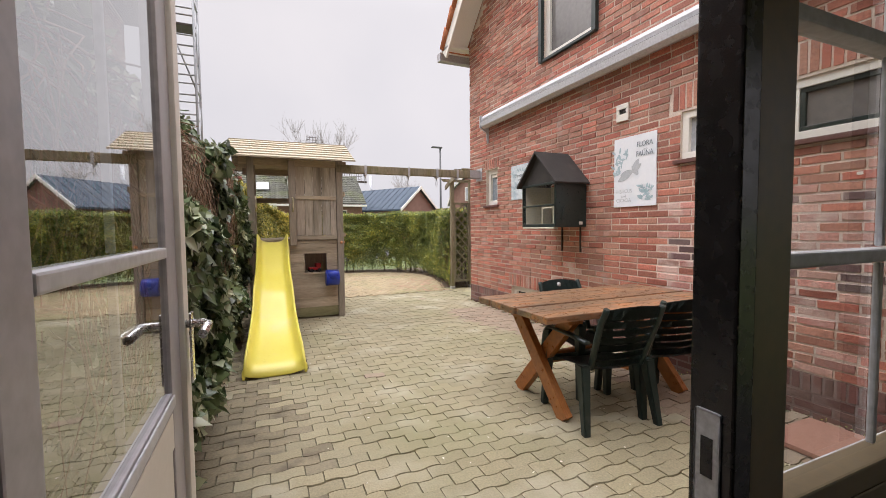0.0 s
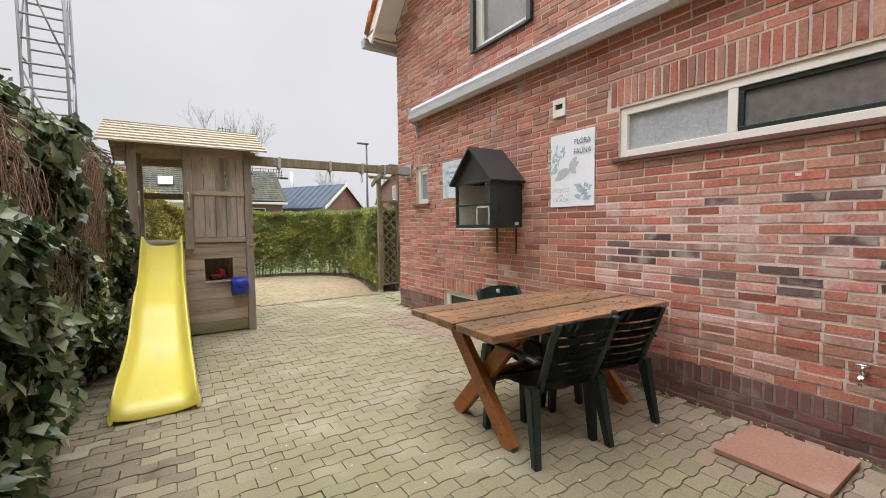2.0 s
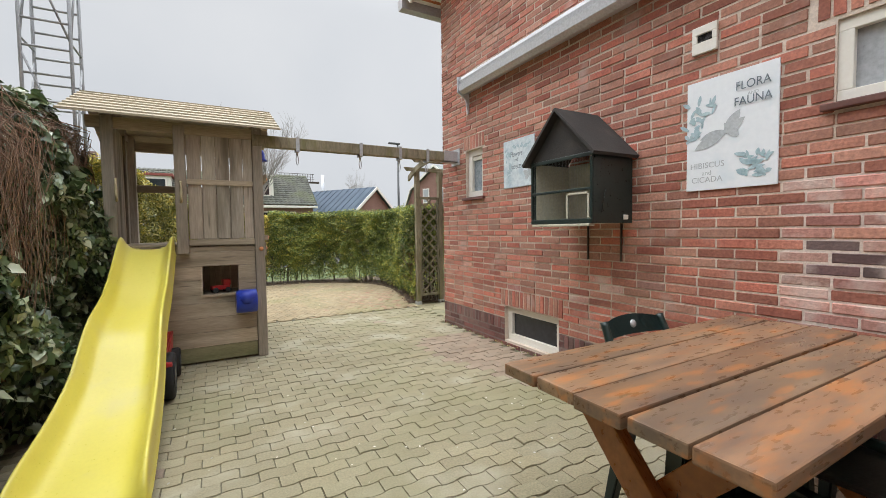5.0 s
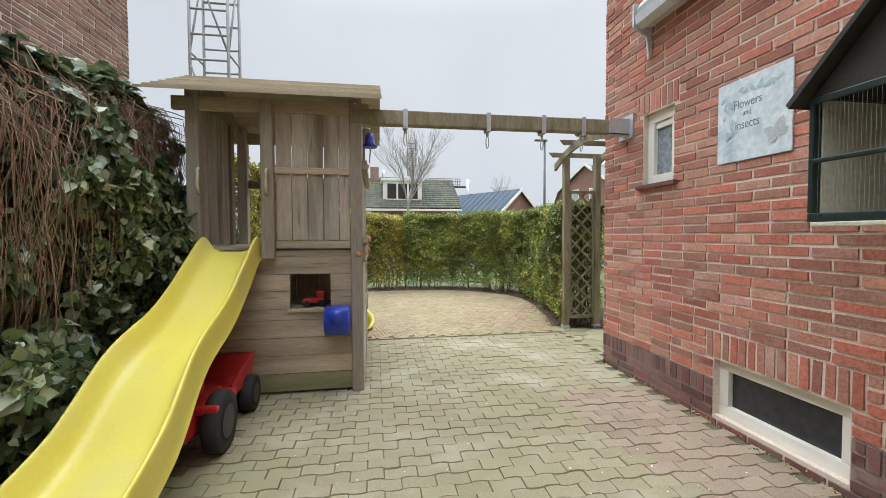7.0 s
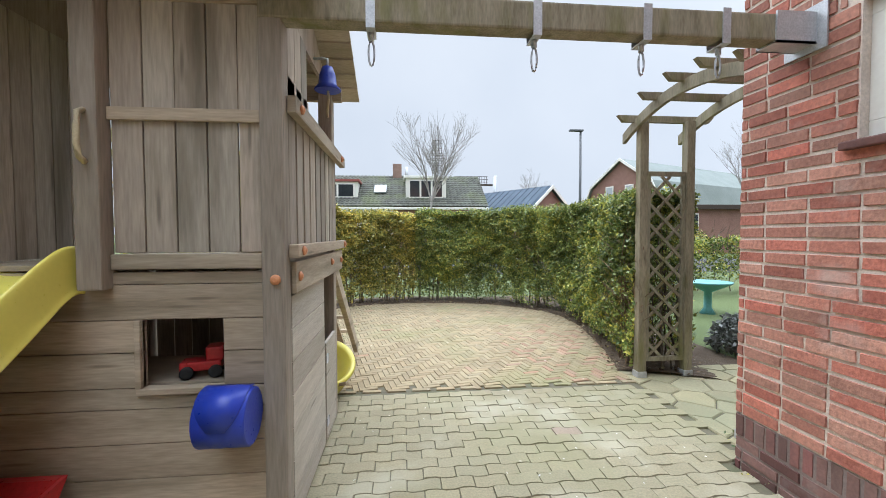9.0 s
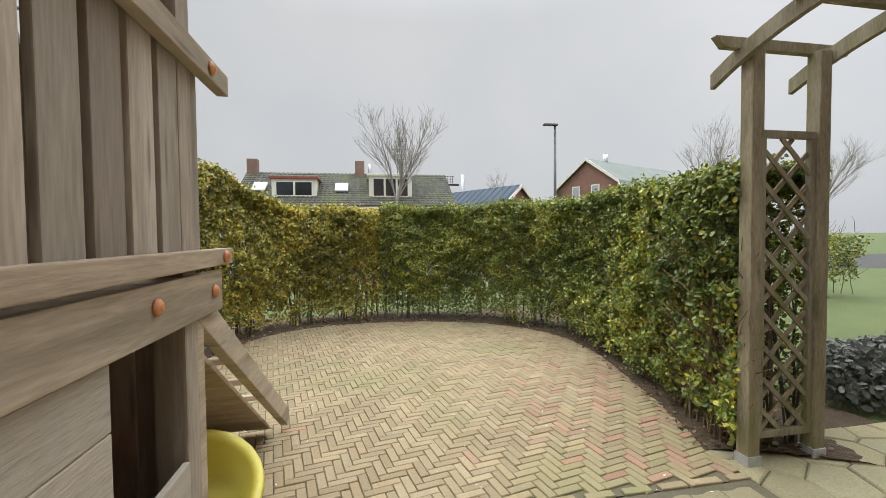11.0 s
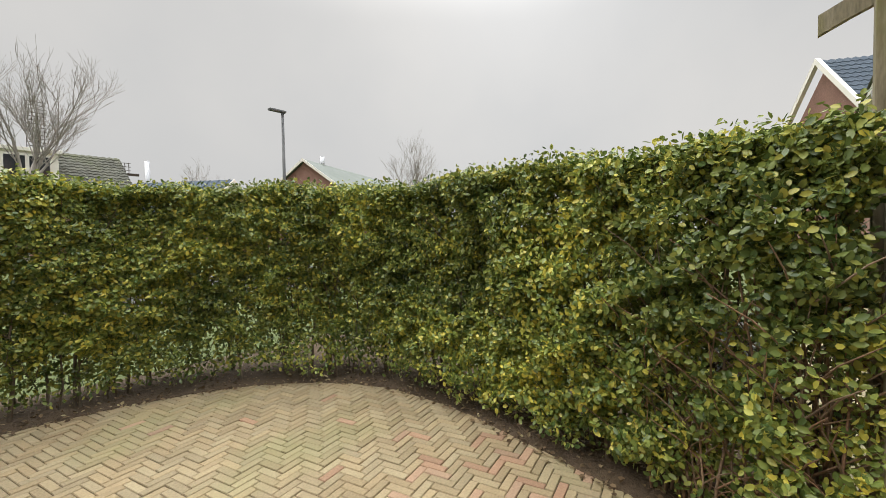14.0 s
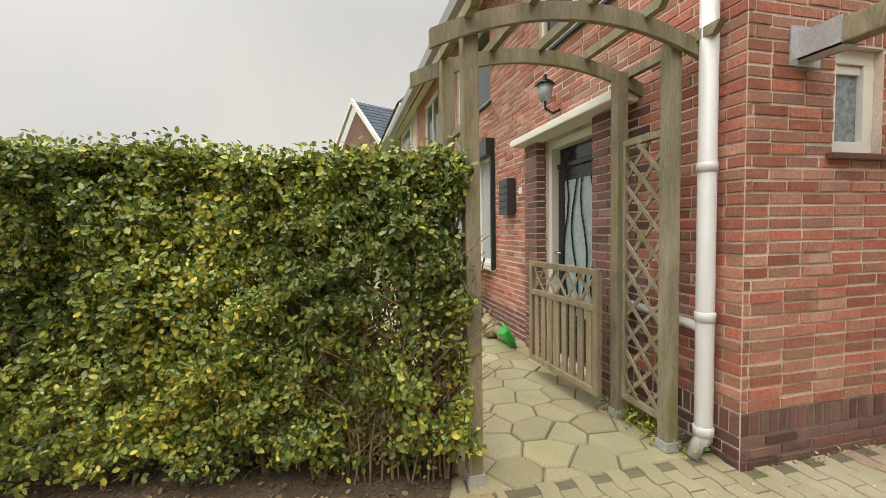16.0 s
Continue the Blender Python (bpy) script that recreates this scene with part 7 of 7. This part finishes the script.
def bare_tree(x, y, h, seed, spread=0.5):
    t = thing("bare_tree", x, y, -0.06, 0, "bare winter tree with fine branches, paled by haze put into their colour", "tree", "bare trees")
    rr_ = random.Random(seed)
    bm = bmesh.new()
    twigs = bmesh.new()

    def grow(p, d, ln, r0, depth):
        pts, q_ = [p], p
        for j in range(4):
            d = (d + Vector((rr_.uniform(-1, 1), rr_.uniform(-1, 1), rr_.uniform(-0.3, 0.7))) * 0.14).normalized()
            q_ = q_ + d * ln / 4
            pts.append(q_)
        tube(bm if depth < 2 else twigs, pts, r0, 6 if depth < 2 else 3, r0 * 0.55, False)
        if depth == 5:
            return
        for k in range((5, 5, 4, 4, 3)[depth]):
            f = pts[rr_.choice((1, 2, 3, 4, 4) if depth else (3, 4, 4))]
            a = rr_.uniform(0, 6.28)
            nd = (d * 0.9 + Vector((math.cos(a), math.sin(a), 0.25)) * spread * rr_.uniform(0.6, 1.2)).normalized()
            grow(f, nd, ln * rr_.uniform(0.55, 0.78), max(0.006, r0 * 0.5), depth + 1)
    grow(Vector((0, 0, 0)), Vector((0, 0, 1)), h * 0.36, h * 0.0125, 0)
    part("trunk", bm, M_BARK, t)
    part("twig_mass", twigs, M_BARK, t, kind="stuff")
    return t


bare_tree(3.75, 31.0, 9.4, 5, 0.5)
bare_tree(38.0, 45.0, 13.5, 7, 0.5)
bare_tree(60.0, 51.0, 14.5, 8)
bare_tree(52.0, 36.0, 8.5, 9)
bare_tree(62.0, 30.0, 9, 10)
bare_tree(17.5, 52.0, 9, 11)

# neighbour across the fence with scaffold tower
nb = thing("neighbour_house", -5, 7, -0.06, 0, "brick house beyond the fence with dark eaves", "house")
nb.matrix_basis = Matrix.Identity(4)
part("wall", boxed(-9, 1.0, -0.06, -1.655, 10.6, 5.3), M_MORTAR, nb, "brown brick wall with pale joints")
part("eave", rounded(-9, 0.8, 5.15, -1.15, 10.8, 5.4, 0.02), M_BROWN, nb)
bm = bmesh.new()
prism(bm, [(-9.2, 5.4), (-1.1, 5.4), (-5.1, 8.6)], 0.7, 10.9, "y")
part("roof", bm, M_ROOF, nb)
scaf = thing("scaffold_tower", -1.05, 11.9, -0.06, 0, "aluminium scaffold tower beside the neighbour house", "scaffold")
for x in (-0.22, 0.39):
    for y in (-0.25, 0.35):
        bm = bmesh.new()
        tube(bm, [(x, y, 0), (x, y, 8.2)], 0.026, 8)
        part("standard", bm, M_SCAF, scaf)
for k in range(19):
    z = 0.5 + 0.42 * k
    for y in (-0.25, 0.35):
        bm = bmesh.new()
        tube(bm, [(-0.22, y, z), (0.39, y, z)], 0.019, 6)
        part("rung", bm, M_SCAF, scaf)
for k in range(4):
    z = 0.6 + 1.9 * k
    for x, s in ((-0.22, 1), (0.39, -1)):
        bm = bmesh.new()
        tube(bm, [(x, -0.25, z), (x, 0.35, z + 1.7)], 0.018, 6)
        tube(bm, [(x, -0.25, z), (x, 0.35, z)], 0.018, 6)
        part("brace", bm, M_SCAF, scaf)
    bm = bmesh.new()
    tube(bm, [(-0.22, -0.25, z + 1.7), (0.39, -0.25, z)], 0.018, 6)
    part("brace", bm, M_SCAF, scaf)
part("platform", rounded(-0.2, -0.22, 5.75, 0.37, 0.33, 5.8, 0.01), M_BROWN, scaf)
# far house along the front row with slate blue roof
fh = thing("far_house", 30, 9, -0.06, 0, "brick house with blue-grey tiled roof and white verge", "house")
fh.matrix_basis = Matrix.Translation((28.0, 8.75, -0.2)) @ Matrix.Rotation(radians(27), 4, "Z") @ Matrix.Translation((-29.0, -8.75, 0))
part("wall", boxed(25.6, -1.5, -0.06, 33.0, 8.4, 5.2), M_FARBRICK, fh)
bm = bmesh.new()
prism(bm, [(25.2, 5.15), (32.8, 5.15), (29.0, 8.95)], -1.6, 8.45, "y")
part("gable", bm, M_FARBRICK, fh)
tile_field(-1.8, 8.75, 25.0, 29.0, 5.1, 9.1, 0.3, 0.35, M_ROOF_BLUE, fh, "y")
for s in (-1, 1):
    bm = bmesh.new()
    prism(bm, [(29.0 + s * 4.1, 4.85), (29.0, 8.95), (29.0, 9.25), (29.0 + s * 4.1, 5.15)], 8.76, 8.94, "y")
    part("bargeboard", bm, M_WHITE, fh)
# next houses in the row
row = thing("row_house", 18, 7, -0.06, 0, "brick house in the row with white eaves", "house")
row.matrix_basis = Matrix.Identity(4)
part("wall", boxed(13.02, 0.5, -0.06, 22.0, FY - 0.02, 4.5), M_FARBRICK, row)
part("eave", rounded(13.02, FY - 0.03, 4.35, 22.2, FY + 0.45, 4.5, 0.02), M_WHITE, row)
for x in (13.8, 16.8, 19.6):
    bm = rounded(x, FY - 0.03, 2.9, x + 1.5, FY + 0.05, 4.15, 0.02)
    w_ = part("window", bm, M_WHITE, row)
    part("pane", boxed(x + 0.1, FY + 0.05, 3.0, x + 1.4, FY + 0.06, 4.05), M_DARKGLASS, w_)
bm = bmesh.new()
prism(bm, [(FY + 0.5, 4.5), (FY - 4, 8.4), (FY - 8, 4.5)], 13.02, 22.2, "x")
part("roof", bm, M_ROOF, row)

# ---- bricks, pavers and flagstones, laid last ----
lay(side_bricks, side_place, lambda u, z: 3.3 < u < 5.3 and 0.75 < z < 1.9, wall_west, side_sort)
lay(brick_rows(1.0, 10.6, 5.1, [], [], None, 6), lambda u, d, z: Matrix(((0, 1, 0, -1.65 + d), (1, 0, 0, u), (0, 0, 1, z), (0, 0, 0, 1))), lambda u, z: False, nb, lambda u, z, kind, rng: M_NBRICK)
lay(front_bricks, front_place, lambda u, z: 4.0 < u < 4.75 and z < 2.6, wall_north, front_sort)


def paver_mesh(name, material, phase, length=0.172, width=0.0975, wave=0.0068):
    bm = bmesh.new()
    g, n = 0.0022, 8
    us = [-length / 2 + g + (length - 2 * g) * i / n for i in range(n + 1)]
    w = lambda u: wave * max(-1.0, min(1.0, 1.6 * math.sin(2 * math.pi * u / length + phase)))
    top = [(u, width / 2 - g + w(u)) for u in us] + [(u, -width / 2 + g + w(u)) for u in reversed(us)]
    a = [bm.verts.new((x * 0.985, y * 0.97 if abs(y) > 0.03 else y, 0.0)) for x, y in top]
    b = [bm.verts.new((x, y, -0.006)) for x, y in top]
    c = [bm.verts.new((x, y, -0.02)) for x, y in top]
    bm.faces.new(a[::-1])
    for lo, hi in ((b, a), (c, b)):
        for i in range(len(a)):
            j = (i + 1) % len(a)
            bm.faces.new((lo[i], hi[i], hi[j], lo[j]))
    bmesh.ops.recalc_face_normals(bm, faces=bm.faces)
    me = bpy.data.meshes.new(name)
    bm.to_mesh(me)
    bm.free()
    me.materials.append(material)
    return me


def block_mesh(name, material, length, width, g=0.0021):
    bm = bmesh.new()
    x, y = length / 2 - g, width / 2 - g
    a = [bm.verts.new((s * (x - 0.003), t * (y - 0.003), 0.0)) for s, t in ((-1, -1), (1, -1), (1, 1), (-1, 1))]
    b = [bm.verts.new((s * x, t * y, -0.004)) for s, t in ((-1, -1), (1, -1), (1, 1), (-1, 1))]
    c = [bm.verts.new((s * x, t * y, -0.02)) for s, t in ((-1, -1), (1, -1), (1, 1), (-1, 1))]
    bm.faces.new(a)
    for lo, hi in ((b, a), (c, b)):
        for i in range(4):
            j = (i + 1) % 4
            bm.faces.new((lo[i], lo[j], hi[j], hi[i]))
    me = bpy.data.meshes.new(name)
    bm.to_mesh(me)
    bm.free()
    me.materials.append(material)
    return me


def strew(name, items, parent, limit=300):
    """items: (mesh, matrix, near). The near ones become pieces, the others are joined by material."""
    joined, count = {}, 0
    for me, m, near in items:
        if near and count < limit:
            piece(name, me, parent, m)
            count += 1
            continue
        vs, fs = joined.setdefault(me.materials[0].name, ([], []))
        k = len(vs)
        vs += [tuple(m @ v.co) for v in me.vertices]
        fs += [[k + i for i in f.vertices] for f in me.polygons]
    for key, (vs, fs) in joined.items():
        raw(name + "_field", vs, fs, bpy.data.materials[key], parent, kind="stuff")


rng = random.Random(12)
wavy = {(m.name, p): paver_mesh("paver", m, p) for m in (M_PAVER, M_PAVER_RED, M_PAVER_DIRT) for p in (0.0, math.pi)}
items = []
for r in range(76):
    y = 1.60 + 0.05 + r * 0.097
    for c in range(-1, 26):
        odd = r % 2
        x = 0.02 + 0.172 * c + 0.086 * odd
        if not (0.12 < x < 3.975 or 7.75 < y and 3.8 < x < 4.1) or y > 8.92:
            continue
        m = M_PAVER_RED if x > 3.35 + 0.2 * math.sin(y * 1.7) and y < 7 or rng.random() < 0.006 else M_PAVER
        if rng.random() < 1.5 * (0.92 + 0.16 * math.sin(y * 2.1) - x) and y < 7.2:
            m = M_PAVER_DIRT
        tilt = pose(x, y, rng.uniform(-0.004, 0.003), rng.uniform(-0.7, 0.7), rng.uniform(-0.5, 0.5), rng.uniform(-0.6, 0.6))
        items.append((wavy[(m.name, math.pi if odd else 0.0)], tilt, 1.0 < x < 2.4 and 3.6 < y < 8.0))
strew("paver", items, pavement)

# herringbone
W, L, TURN = 0.051, 0.153, radians(12)
clay = [block_mesh("clay_paver", m, L, W) for m in (M_HERR, M_HERR_RED)]
items, ca, sa = [], math.cos(TURN), math.sin(TURN)
for i in range(-60, 130):
    for j in range(-60, 130):
        k = (i - j) % 6
        if k == 0:
            u, v, turn = (i + 1.5) * W, (j + 0.5) * W, 0
        elif k == 5:
            u, v, turn = (i + 0.5) * W, (j + 1.5) * W, 90
        else:
            continue
        x, y = 0.2 + u * ca - v * sa, 8.9 + u * sa + v * ca
        if y < 9.0 or not inside(x, y, HPOLY):
            continue
        pink = 0.42 if x > 3.3 and y < 10.9 else 0.02
        items.append((clay[rng.random() < pink * 0.6], pose(x, y, rng.uniform(-0.003, 0.002), rng.uniform(-0.6, 0.6), rng.uniform(-0.6, 0.6), turn + 12 + rng.uniform(-0.8, 0.8)), 1.8 < x < 3.6 and 9.6 < y < 11.2))
# the row of bricks between the two pavings
for c in range(20):
    items.append((clay[0], pose(0.3 + 0.2 * c, 8.965, 0, 0, 0, rng.uniform(-1, 1)), False))
strew("clay_paver", items, pavement)

# flagstones: cells of a jittered grid, drawn in from their neighbours
rng = random.Random(3)
S = 0.275
cells = {}
for i in range(-1, 35):
    for j in range(-1, 10):
        cells[i, j] = (4.1 + S * (i + 0.5 * (j % 2)) + rng.uniform(-0.075, 0.075), 7.6 + S * 0.87 * j + rng.uniform(-0.065, 0.065))


def cut(poly, at, n):
    """The part of a polygon behind the line through at with normal n."""
    out = []
    for p, q in zip(poly, poly[1:] + poly[:1]):
        dp, dq = (p - at).dot(n), (q - at).dot(n)
        if dp <= 0:
            out.append(p)
        if dp * dq < 0:
            out.append(p + (q - p) * (dp / (dp - dq)))
    return out


for (i, j), (cx, cy) in cells.items():
    if not (3.95 < cx < 12.3 and 7.5 < cy < 9.4):
        continue
    poly = [Vector((cx + s * 0.5, cy + t * 0.5)) for s, t in ((-1, -1), (1, -1), (1, 1), (-1, 1))]
    for (a, b), (ox, oy) in cells.items():
        if (a, b) == (i, j) or (ox - cx) ** 2 + (oy - cy) ** 2 > 1:
            continue
        n = Vector((ox - cx, oy - cy))
        d = n.length / 2 - 0.0045
        n.normalize()
        poly = cut(poly, Vector((cx, cy)) + n * d, n)
    for at, n in (((4.14, 0), (-1, 0)), ((0, 7.745), (0, -1)), ((0, 9.3), (0, 1))):
        poly = cut(poly, Vector(at), Vector(n))
    if len(poly) < 3 or sum(p.x * q.y - q.x * p.y for p, q in zip(poly, poly[1:] + poly[:1])) < 0.012:
        continue
    bm = bmesh.new()
    z = rng.uniform(-0.004, 0.004)
    f = bm.faces.new([bm.verts.new((p.x, p.y, z)) for p in poly])
    ex = bmesh.ops.extrude_face_region(bm, geom=[f])
    for v in ex["geom"]:
        if isinstance(v, bmesh.types.BMVert):
            v.co.z -= 0.02
    bmesh.ops.recalc_face_normals(bm, faces=bm.faces)
    bmesh.ops.bevel(bm, geom=[e for e in bm.edges if all(v.co.z > z - 0.001 for v in e.verts)], offset=0.008, segments=1, affect="EDGES")
    part("flagstone", bm, M_FLAG, path)
